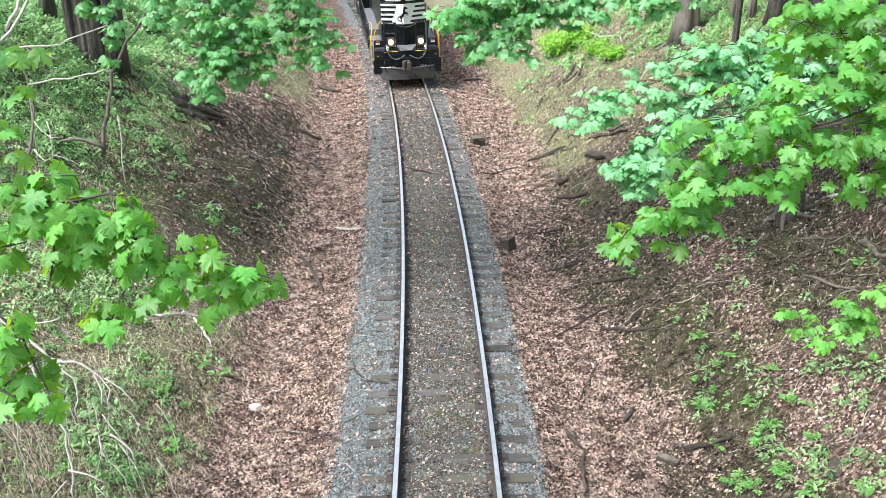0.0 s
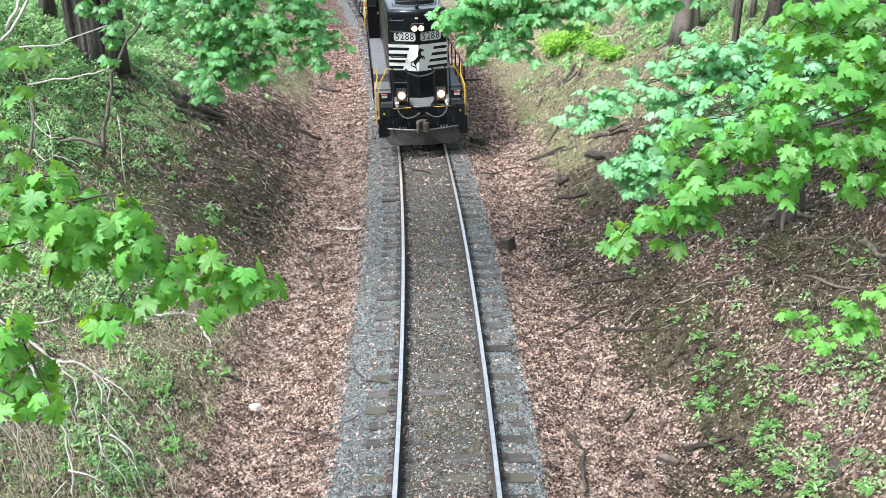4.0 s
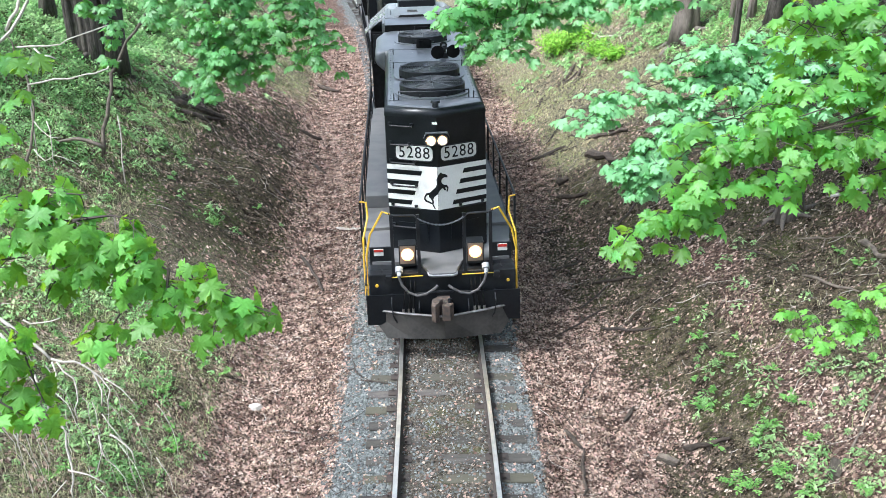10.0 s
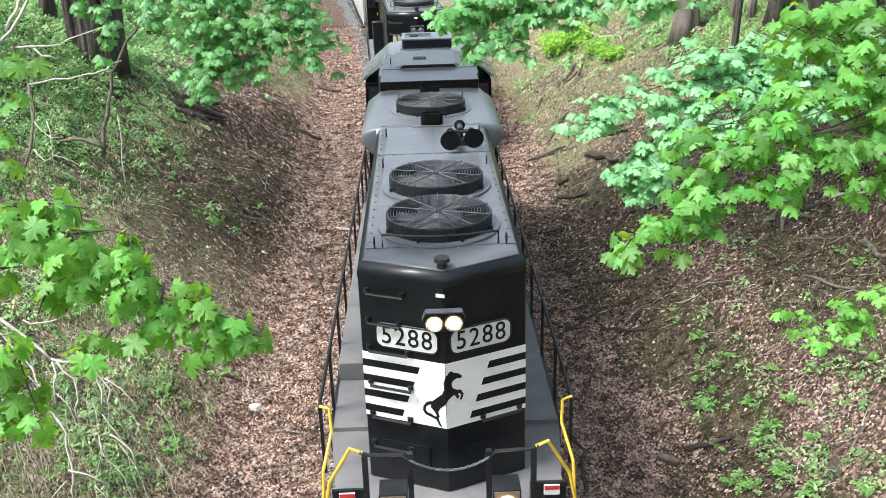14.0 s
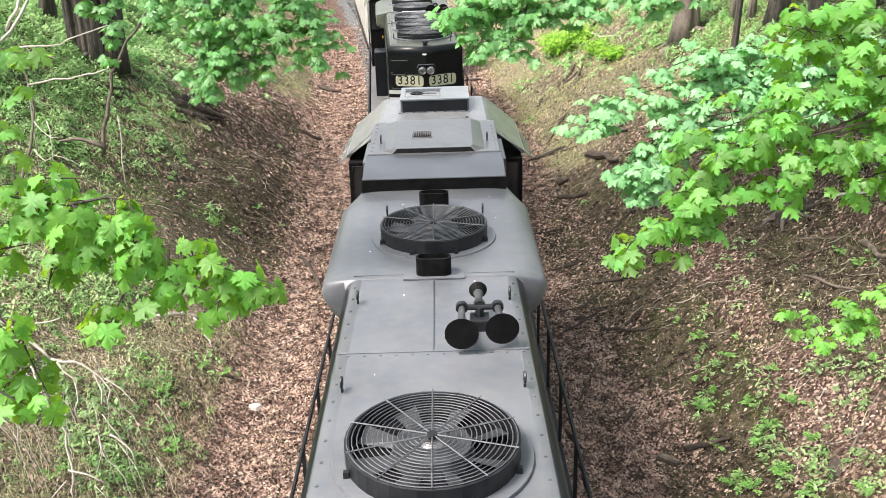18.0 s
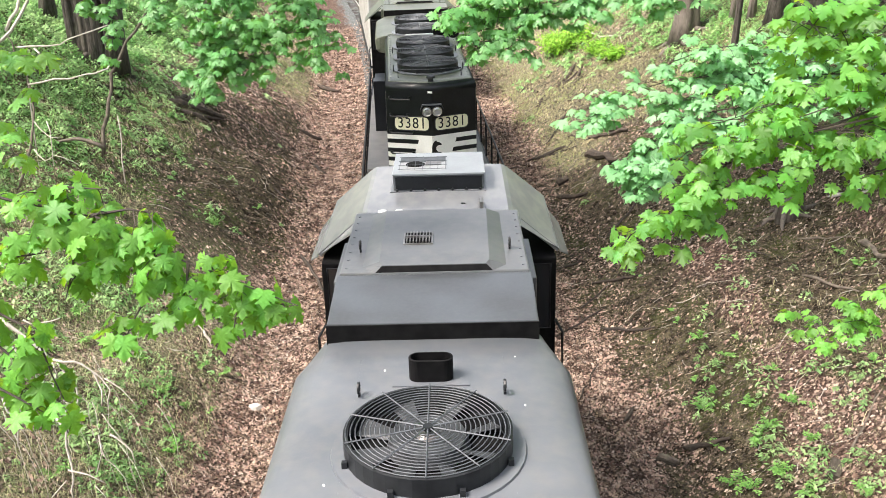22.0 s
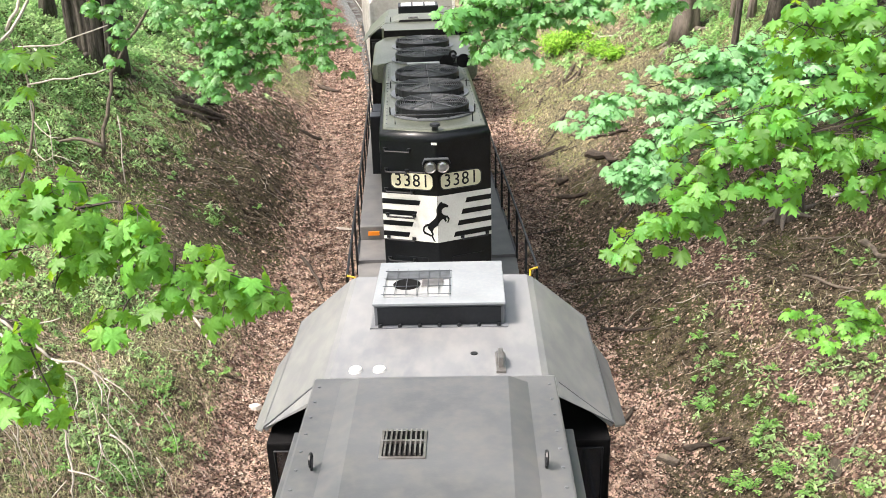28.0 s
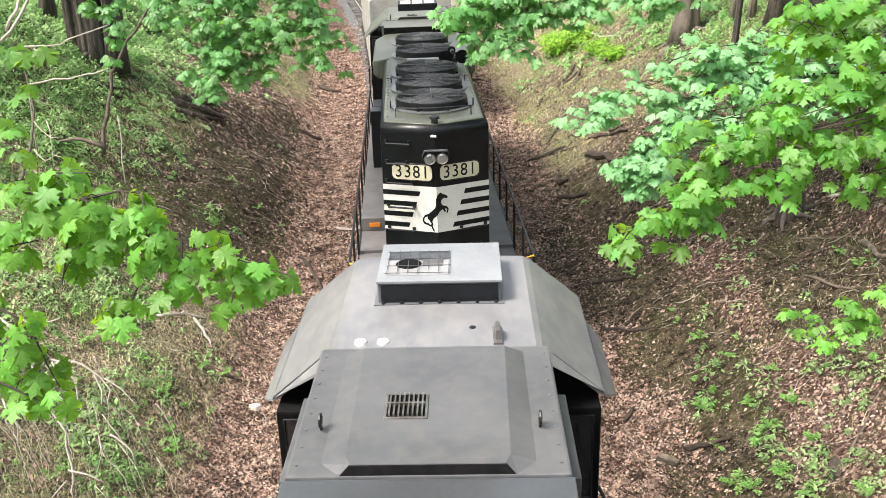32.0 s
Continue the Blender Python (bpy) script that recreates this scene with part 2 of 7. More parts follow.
def fast_mesh(name, verts, faces, mat, smooth=False):
    """One mesh from arrays, for what is too much to count."""
    verts, faces = np.asarray(verts, dtype=np.float32), np.asarray(faces, dtype=np.int32)
    me = bpy.data.meshes.new(name)
    me.vertices.add(len(verts))
    me.vertices.foreach_set("co", verts.ravel())
    k = faces.shape[1]
    me.loops.add(faces.size)
    me.loops.foreach_set("vertex_index", faces.ravel())
    me.polygons.add(len(faces))
    me.polygons.foreach_set("loop_start", np.arange(0, faces.size, k, dtype=np.int32))
    me.update(calc_edges=True)
    me.validate()
    me.polygons.foreach_set("use_smooth", [smooth] * len(me.polygons))
    me.materials.append(mat)
    return me


def words(text, size, mat, name, parent, m, label="", squeeze=1.0):
    """One sign of the board, as a thin raised shape."""
    cu = bpy.data.curves.new(name, "FONT")
    cu.body, cu.size, cu.extrude, cu.align_x, cu.align_y = text, size, 0.003, "CENTER", "CENTER"
    cu.offset = 0.001
    tmp = bpy.data.objects.new(name, cu)
    me = bpy.data.meshes.new_from_object(tmp)
    bpy.data.objects.remove(tmp)
    for v in me.vertices:
        v.co.x *= squeeze
    me.materials.append(mat)
    ob = new(name, me)
    ob.parent, ob.matrix_basis = parent, m
    return tagged(ob, label)


# ---- the line of the track and the shape of the cutting ----
def bend(y):
    """Sideways place of the track's centre at y."""
    u = (y - 15) / 10
    return -0.0502 - 0.1609 * u - 0.1648 * u * u + 0.00348 * u ** 3


def slope(y):
    u = (y - 15) / 10
    return (-0.1609 - 0.3296 * u + 0.01044 * u * u) / 10


def lump(x, y):
    """Unevenness of the banks."""
    return (0.22 * np.sin(x * 0.71 + 1.3 * np.sin(y * 0.31)) * np.sin(y * 0.43 + 0.7) + 0.10 * np.sin(x * 1.9 + y * 0.8) * np.sin(y * 1.3 - x * 0.6)
            + 0.04 * np.sin(x * 4.3 - y * 2.2) * np.sin(y * 3.7 + x * 1.1))


def height(x, y):
    """Ground level: a ballast bed, flat sides and the two banks of the cutting."""
    x, y = np.asarray(x, float), np.asarray(y, float)
    d = x - bend(y)
    a = np.abs(d)
    z = np.where(a < 0.85, -0.2 + 0.012 * np.clip((0.7 - a) / 0.1, 0, 1), np.where(a < 1.5, -0.2 - 0.035 * (a - 0.85) / 0.65, np.where(a < 2.2, -0.235 - 0.2 * (a - 1.5) / 0.7, -0.435)))
    z = z + np.where(a < 2.2, 0.012 * np.sin(x * 5.1 + y * 3.3) * np.sin(y * 4.7 - x * 2.9) + 0.008 * np.sin(y * 11 + x * 7), 0)
    toe = np.where(d < 0, 3.1, 3.2)
    top = np.where(d < 0, 10.5, 11.5)
    rise = np.where(d < 0, 0.66, 0.56)
    soft = 0.9
    e = np.maximum(a - toe, 0)
    up = np.where(e < soft, 0.5 * e * e / soft, e - 0.5 * soft) * rise
    f = np.maximum(a - top, 0)
    up = up - np.where(f < 3, f * f / 6, f - 1.5) * (rise - 0.06)
    return z + up + lump(x, y) * np.clip((a - 2.6) / 2.5, 0, 1)


# dark patches: bare soil, some of them shade put in as soil
BARE_SHADE_SPOTS = ((3.9, 18.8, 1.2, 3.0), (4.0, 15.6, 0.9, 1.8), (4.5, 13.4, 0.6, 0.9), (3.3, 21.5, 0.9, 2.5), (7.2, 16.0, 0.9, 1.1), (5.9, 20.5, 1.2, 1.6), (6.5, 14.9, 0.5, 0.7), (4.0, 25.0, 1.3, 4.5), (-5.2, 24.0, 1.5, 5.0), (-6.0, 21.0, 0.9, 1.8), (-4.4, 21.0, 0.7, 1.6), (4.6, 12.7, 0.8, 2.0), (4.3, 10.9, 0.9, 1.2), (3.6, 11.4, 0.5, 1.6), (6.3, 12.9, 0.45, 0.7), (6.4, 10.6, 0.5, 0.6))
DRIFTS = ((5.6, 17.6, 0.5, 1.2), (5.5, 15.6, 0.4, 1.2), (5.6, 13.5, 0.55, 1.0), (5.7, 11.6, 0.7, 1.2), (2.75, 13.2, 0.55, 2.4), (-3.0, 13.0, 0.9, 6.0))


def blob(x, y, spots):
    out = 0.0
    for cx, cy, rx, ry in spots:
        out = np.maximum(out, np.exp(-(((x - cx) / rx) ** 2 + ((y - cy) / ry) ** 2) ** 2))
    return out


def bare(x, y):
    """How far dark soil shows between the drifts of leaves, 0 to 1: bare soil and painted bank shade."""
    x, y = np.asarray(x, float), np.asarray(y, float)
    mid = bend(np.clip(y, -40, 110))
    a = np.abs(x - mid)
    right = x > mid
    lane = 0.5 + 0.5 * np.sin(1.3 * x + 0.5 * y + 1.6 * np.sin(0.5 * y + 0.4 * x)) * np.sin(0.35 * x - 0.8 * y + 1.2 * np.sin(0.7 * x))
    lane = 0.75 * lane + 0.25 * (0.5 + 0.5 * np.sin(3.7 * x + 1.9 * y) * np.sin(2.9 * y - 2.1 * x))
    # mid-height band of dark soil, also standing for the canopy's shade
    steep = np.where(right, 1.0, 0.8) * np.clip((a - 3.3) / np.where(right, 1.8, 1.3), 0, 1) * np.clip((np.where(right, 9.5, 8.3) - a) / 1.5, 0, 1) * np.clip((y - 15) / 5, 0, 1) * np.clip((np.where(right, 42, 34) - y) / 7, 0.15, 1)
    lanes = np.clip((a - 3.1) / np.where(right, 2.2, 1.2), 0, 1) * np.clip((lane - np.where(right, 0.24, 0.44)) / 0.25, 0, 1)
    lanes = np.maximum(lanes, blob(x, y, BARE_SHADE_SPOTS) * (0.9 + 0.35 * lane))
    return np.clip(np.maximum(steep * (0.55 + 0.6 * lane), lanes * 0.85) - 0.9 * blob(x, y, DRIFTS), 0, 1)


def grassy(x, y):
    """Share of dry grass on the far parts of both banks, 0 to 1."""
    x, y = np.asarray(x, float), np.asarray(y, float)
    d = x - bend(np.clip(y, -40, 110))
    wave = 0.5 + 0.5 * np.sin(0.9 * x + 0.7 * y) * np.sin(0.5 * y - 1.1 * x + 1.0)
    return np.clip((0.45 + 0.9 * wave) * np.where(d > 0, np.clip((d - 3.0) / 1.4, 0, 1) * np.clip((y - 27.0 + 4 * wave) / 6, 0, 1), np.clip((-d - 3.4) / 1.0, 0, 1) * np.clip((y - 34) / 4, 0, 1)), 0, 1)


# ---- ground ----
def ground():
    side = np.concatenate([-np.geomspace(420, 16, 16), np.arange(-15, -3.5, 0.25), np.arange(-3.5, 3.5, 0.14), np.arange(3.5, 16, 0.25), np.geomspace(16.5, 420, 16)])
    along = np.concatenate([-np.geomspace(400, 12, 10), np.arange(-10, 6, 1.0), np.arange(6, 46, 0.25), np.arange(46, 90, 0.8), np.geomspace(92, 600, 14)])
    D, Y = np.meshgrid(side, along, indexing="ij")
    X = D + bend(np.clip(Y, -40, 110))
    Yc = np.clip(Y, -40, 110)
    Z = height(D + bend(Yc), Yc)
    n, m = D.shape
    idx = np.arange(n * m).reshape(n, m)
    faces = np.stack([idx[:-1, :-1], idx[1:, :-1], idx[1:, 1:], idx[:-1, 1:]], -1).reshape(-1, 4)
    mat = bpy.data.materials.new("forest_floor")
    me = fast_mesh("ground", np.stack([X, Y, Z], -1).reshape(-1, 3), faces, mat, True)
    at = me.attributes.new("beside", "FLOAT", "POINT")
    at.data.foreach_set("value", D.reshape(-1).astype(np.float32))
    soil_at = me.attributes.new("bare_and_shaded_soil", "FLOAT", "POINT")
    soil_at.data.foreach_set("value", bare(X, Yc).reshape(-1).astype(np.float32))
    grass_at = me.attributes.new("grassy", "FLOAT", "POINT")
    grass_at.data.foreach_set("value", grassy(X, Yc).reshape(-1).astype(np.float32))
    mat.use_nodes = True
    t, l = mat.node_tree.nodes, mat.node_tree.links
    p = t["Principled BSDF"]
    p.inputs["Roughness"].default_value = 0.95
    p.inputs["Specular IOR Level"].default_value = 0.08
    tc = t.new("ShaderNodeTexCoord")

    def noise_tex(s, d, lo, hi, rough=0.55):
        a = t.new("ShaderNodeTexNoise")
        a.inputs["Scale"].default_value, a.inputs["Detail"].default_value, a.inputs["Roughness"].default_value = s, d, rough
        l.new(tc.outputs["Object"], a.inputs["Vector"])
        return ramp(a.outputs["Fac"], lo, hi)

    def ramp(sock, lo, hi):
        r = t.new("ShaderNodeMapRange")
        r.interpolation_type = "SMOOTHSTEP"
        r.inputs["From Min"].default_value, r.inputs["From Max"].default_value = lo, hi
        l.new(sock, r.inputs["Value"])
        return r.outputs[0]

    def op(kind, a, b):
        x = t.new("ShaderNodeMath")
        x.operation = kind
        for s, v in ((x.inputs[0], a), (x.inputs[1], b)):
            if isinstance(v, float):
                s.default_value = v
            else:
                l.new(v, s)
        return x.outputs[0]

    def mix(a, b, fac):
        x = t.new("ShaderNodeMix")
        x.data_type = "RGBA"
        for s, v in ((x.inputs[6], a), (x.inputs[7], b), (x.inputs[0], fac)):
            if isinstance(v, tuple):
                s.default_value = (*v, 1)
            elif isinstance(v, float):
                s.default_value = v
            else:
                l.new(v, s)
        return x.outputs[2]

    def cells(s):
        v = t.new("ShaderNodeTexVoronoi")
        v.inputs["Scale"].default_value = s
        l.new(tc.outputs["Object"], v.inputs["Vector"])
        sep = t.new("ShaderNodeSeparateColor")
        l.new(v.outputs["Color"], sep.inputs[0])
        return sep.outputs[0], v.outputs["Distance"]

    b = t.new("ShaderNodeAttribute")
    b.attribute_name = "beside"
    d = b.outputs["Fac"]
    ad = op("ABSOLUTE", d, 0.0)
    tone, dist = cells(16.0)
    leaf = mix((0.045, 0.03, 0.024), (0.16, 0.106, 0.083), tone)
    leaf = mix(leaf, (0.34, 0.255, 0.21), op("MULTIPLY", ramp(tone, 0.8, 0.98), 0.7))
    soil = mix((0.016, 0.012, 0.007), (0.105, 0.092, 0.058), noise_tex(6.0, 8.0, 0.38, 0.62))
    soil = mix(soil, (0.15, 0.115, 0.08), op("MULTIPLY", ramp(tone, 0.66, 0.98), 0.55))
    soil = mix(soil, (0.07, 0.085, 0.025), op("MULTIPLY", noise_tex(1.1, 6.0, 0.45, 0.68), 0.6))
    green = mix((0.06, 0.12, 0.025), (0.20, 0.30, 0.09), noise_tex(22.0, 6.0, 0.35, 0.65))
    gtone = cells(24.0)[0]
    gravel = mix((0.06, 0.065, 0.065), (0.22, 0.235, 0.235), gtone)
    middle = mix(mix((0.05, 0.045, 0.037), (0.16, 0.14, 0.115), gtone), (0.10, 0.105, 0.04), noise_tex(1.6, 6.0, 0.55, 0.75))
    sep = t.new("ShaderNodeSeparateXYZ")
    l.new(tc.outputs["Object"], sep.inputs[0])
    bs = t.new("ShaderNodeAttribute")
    bs.attribute_name = "bare_and_shaded_soil"
    patch = ramp(op("ADD", bs.outputs["Fac"], op("MULTIPLY", noise_tex(5.0, 7.0, 0.25, 0.75), 0.4)), 0.3, 0.75)
    col = mix(leaf, soil, patch)
    high = ramp(op("ADD", op("MULTIPLY", d, -1.0), op("MULTIPLY", noise_tex(0.6, 6.0, 0.2, 0.8), 4.0)), 7.0, 9.6)
    high_r = ramp(op("ADD", d, op("MULTIPLY", noise_tex(0.6, 6.0, 0.2, 0.8), 4.5)), 11.5, 15.5)
    gmask = op("MULTIPLY", op("MAXIMUM", high, op("MULTIPLY", high_r, 0.6)), noise_tex(2.2, 7.0, 0.38, 0.6))
    straw = mix((0.13, 0.13, 0.07), (0.46, 0.43, 0.30), noise_tex(26.0, 7.0, 0.35, 0.65))
    verge = op("MULTIPLY", ramp(op("ADD", op("MULTIPLY", d, -1.0), op("MULTIPLY", noise_tex(0.7, 6.0, 0.2, 0.8), 2.6)), 4.6, 6.0), ramp(sep.outputs[1], 22.0, 16.0))
    col = mix(col, straw, op("MULTIPLY", verge, 0.7))
    ga = t.new("ShaderNodeAttribute")
    ga.attribute_name = "grassy"
    col = mix(col, straw, op("MULTIPLY", ramp(op("ADD", ga.outputs["Fac"], op("MULTIPLY", noise_tex(4.0, 7.0, 0.25, 0.75), 0.4)), 0.25, 0.9), 0.6))
    col = mix(col, green, op("MULTIPLY", gmask, 0.75))
    edge = ramp(op("ADD", op("ADD", ad, op("MULTIPLY", d, 0.12)), op("MULTIPLY", noise_tex(3.0, 5.0, 0.3, 0.7), 0.5)), 1.75, 2.05)
    inner = ramp(ad, 0.72, 0.95)
    bed = mix(middle, gravel, inner)
    grain = t.new("ShaderNodeMapRange")
    grain.inputs["To Min"].default_value, grain.inputs["To Max"].default_value = 0.4, 1.6
    l.new(noise_tex(42.0, 8.0, 0.32, 0.68, 0.7), grain.inputs["Value"])
    rough_up = t.new("ShaderNodeMix")
    rough_up.data_type, rough_up.blend_type = "RGBA", "MULTIPLY"
    rough_up.inputs[0].default_value = 1.0
    l.new(mix(bed, col, edge), rough_up.inputs[6])
    l.new(grain.outputs[0], rough_up.inputs[7])
    l.new(rough_up.outputs[2], p.inputs["Base Color"])
    bump = t.new("ShaderNodeBump")
    bump.inputs["Strength"].default_value, bump.inputs["Distance"].default_value = 0.8, 0.04
    l.new(op("ADD", op("MULTIPLY", dist, -0.8), noise_tex(30.0, 6.0, 0.2, 0.8)), bump.inputs["Height"])
    l.new(bump.outputs[0], p.inputs["Normal"])
    return tagged(new("ground", me), "wooded cutting floor with brown leaf litter, soil and ballast", "ground", kind="structure")


ground()


# ---- track ----
def on_track(y, off, z):
    s = slope(y)
    k = math.sqrt(1 + s * s)
    return Vector((bend(y) + off / k, y - off * s / k, z))


def rails():
    head = [(-0.036, -0.012), (-0.030, 0), (0.030, 0), (0.036, -0.012), (0.036, -0.038), (0.009, -0.05), (0.009, -0.145), (0.07, -0.16), (0.07, -0.172), (-0.07, -0.172), (-0.07, -0.16), (-0.009, -0.145), (-0.009, -0.05), (-0.036, -0.038)]
    ys = [y * 1.0 for y in range(-24, 112)]
    for side in (-1, 1):
        rings = [[on_track(y, side * 0.7525 + px, pz) for px, pz in head] for y in ys]
        rail = new("rail", Build().loft(rings).mesh("rail", RAIL_SIDE))
        tagged(rail, "rusty steel rail with a polished running surface", "rail", "rails of the track")
        strip = [[on_track(y, side * 0.7525 + px, pz) for px, pz in ((-0.0365, -0.010), (-0.032, 0.002), (0.032, 0.002), (0.0365, -0.010))] for y in ys]
        part("running_surface", Build().loft(strip, caps=False, closed=False).mesh("running_surface", RAIL_TOP), None, rail, "bright worn steel band")


rails()


def ties():
    rng = random.Random(5)
    shapes = []
    for k in range(5):
        b = Build()
        n = 7
        rings = []
        for i in range(n):
            x = -1.29 + 2.58 * i / (n - 1)
            w = 0.115 + rng.uniform(-0.008, 0.008)
            t = rng.uniform(-0.012, 0.006)
            rings.append([(x, -w, -0.14), (x, w, -0.14), (x, w, -0.012 + t), (x, w - 0.015, t), (x, -w + 0.015, t + rng.uniform(-0.006, 0.006)), (x, -w, -0.012 + t)])
        b.loft(rings)
        shapes.append(b.mesh("tie", TIE))
    plate = Build().box((-0.18, -0.09, 0), (0.18, 0.09, 0.014)).mesh("tie_plate", RAIL_SIDE)
    spike = Build().tube([(0, 0, 0), (0, 0, 0.03)], 0.012, 5).box((-0.02, -0.018, 0.03), (0.02, 0.018, 0.045)).mesh("spike", RAIL_SIDE)
    track = tagged(new("track_bed"), "weathered wooden ties sunk in grey ballast", "railway track", kind="structure")
    y, k = -6.0, 0
    while y < 75:
        s = math.degrees(math.atan(slope(y)))
        m = pose(*on_track(y, rng.uniform(-0.05, 0.05), -0.186 + rng.choice((-0.022, -0.012, -0.004, 0.0, 0.006))), 0, rng.uniform(-0.4, 0.4), -0 + math.degrees(math.atan(slope(y))) * -1 + rng.uniform(-1.2, 1.2))
        tie = part("tie", rng.choice(shapes), None, track, m=m)
        if y < 32:
            for side in (-1, 1):
                pl = part("tie_plate", plate, None, tie, m=pose(side * 0.7525, 0, 0.002))
                for q, w in ((-0.1, 0.05), (0.1, -0.05)):
                    if y < 20:
                        part("spike", spike, None, tie, m=pose(side * 0.7525 + q, w, 0.01))
        y += 0.508 + rng.uniform(-0.03, 0.03)


ties()


def ballast():
    rng = np.random.default_rng(3)
    n = 60000
    y = 8 + 30 * rng.random(n) ** 1.5
    d = np.clip(rng.normal(0, 1, n), -2.4, 2.4)
    d = np.where(rng.random(n) < 0.74, np.where(rng.random(n) < 0.55, -1, 0.78) * (0.93 + 0.98 * rng.random(n)), rng.random(n) * 2 - 1)
    x = d + bend(y)
    z = height(x, y) - 0.004
    c = np.stack([x, y, z], -1)
    base = np.array([(1, 0, 0), (-1, 0, 0), (0, 1, 0), (0, -1, 0), (0, 0, 1), (0, 0, -1)], float)
    r = 0.013 + 0.019 * rng.random((n, 1, 1))
    jit = base[None] * (0.6 + 0.7 * rng.random((n, 6, 1))) + rng.normal(0, 0.25, (n, 6, 3))
    a = rng.random(n) * 6.28
    rot = np.zeros((n, 3, 3))
    rot[:, 0, 0], rot[:, 0, 1], rot[:, 1, 0], rot[:, 1, 1], rot[:, 2, 2] = np.cos(a), -np.sin(a), np.sin(a), np.cos(a), 1
    v = np.einsum("nij,nkj->nki", rot, jit * r) + c[:, None]
    f = np.array([(0, 2, 4), (2, 1, 4), (1, 3, 4), (3, 0, 4), (2, 0, 5), (1, 2, 5), (3, 1, 5), (0, 3, 5)])
    faces = (np.arange(n)[:, None, None] * 6 + f[None]).reshape(-1, 3)
    tagged(new("ballast", fast_mesh("ballast", v.reshape(-1, 3), faces, STONE)), "crushed grey ballast stones along the track", "ballast", kind="stuff")
    n = 30000
    y = 8 + 24 * rng.random(n) ** 1.4
    d = rng.random(n) * 1.4 - 0.7
    x = d + bend(y)
    c = np.stack([x, y, height(x, y) - 0.002 + 0.012 * np.sin(y * 1.9 + x) * np.sin(y * 0.73)], -1)
    r = 0.007 + 0.013 * rng.random((n, 1, 1)) ** 2
    v = (base[None] * (0.6 + 0.7 * rng.random((n, 6, 1))) + rng.normal(0, 0.25, (n, 6, 3))) * r + c[:, None]
    faces = (np.arange(n)[:, None, None] * 6 + f[None]).reshape(-1, 3)
    tagged(new("gravel", fast_mesh("gravel", v.reshape(-1, 3), faces, GRIT)), "fine brown gravel filled in between the rails", "gravel", kind="stuff")


ballast()


def leaf_litter():
    rng = np.random.default_rng(4)
    n = 760000
    y = 8 + 50 * rng.random(n) ** 1.6
    u = rng.random(n)
    a = 1.75 + np.where(u < 0.42, 2.4 * rng.random(n) ** 0.8, 9.0 * rng.random(n))
    side = np.where(rng.random(n) < 0.5, -1, 1)
    a = a - np.where(side > 0, 0.28, 0.0) * np.clip((5 - a) / 3, 0, 1)
    wide = rng.random(n) < 0.16
    y = np.where(wide, 26 + 34 * rng.random(n), y)
    a = np.where(wide, 2.5 + 12 * rng.random(n), a)
    few = rng.random(n) < 0.035
    d = np.where(few, rng.random(n) * 4.2 - 2.1, side * a)
    x = d + bend(y)
    # thinner where the soil shows and where bank shade is darkened in
    keep = rng.random(n) < (1 - np.where(x > bend(y), 0.97, 0.9) * bare(x, y)) * (1 - 0.72 * grassy(x, y))
    x, y = x[keep], y[keep]
    n = len(x)
    z = height(x, y)
    e = 0.05
    nx, ny = -(height(x + e, y) - z) / e, -(height(x, y + e) - z) / e
    size = (0.010 + 0.028 * rng.random(n) ** 1.6) * (1 + 0.6 * np.clip((y - 15) / 22, 0, 1))
    yaw = rng.random(n) * 6.28
    tip = rng.normal(0, 0.58, n)
    pts = np.array([(0, -1), (0.62, -0.15), (0, 1.05), (-0.62, -0.15)])
    curl = np.array([0.25, 0.5, 0.3, 0.45])
    px = pts[None, :, 0] * np.cos(yaw)[:, None] - pts[None, :, 1] * np.sin(yaw)[:, None]
    py = pts[None, :, 0] * np.sin(yaw)[:, None] + pts[None, :, 1] * np.cos(yaw)[:, None]
    px, py = px * size[:, None], py * size[:, None]
    pz = -(nx[:, None] * px + ny[:, None] * py) + (curl[None] * rng.random((n, 4)) + tip[:, None] * pts[None, :, 0]) * size[:, None] * 1.3 + 0.012
    v = np.stack([x[:, None] + px, y[:, None] + py, z[:, None] + pz], -1).reshape(-1, 3)
    k = np.arange(n)[:, None] * 4
    faces = np.concatenate([k + np.array([[0, 1, 2]]), k + np.array([[0, 2, 3]])], 0)
    tagged(new("leaf_litter", fast_mesh("leaf_litter", v, faces, LITTER)), "dry brown fallen leaves covering the cutting", "leaf litter", kind="stuff")


leaf_litter()


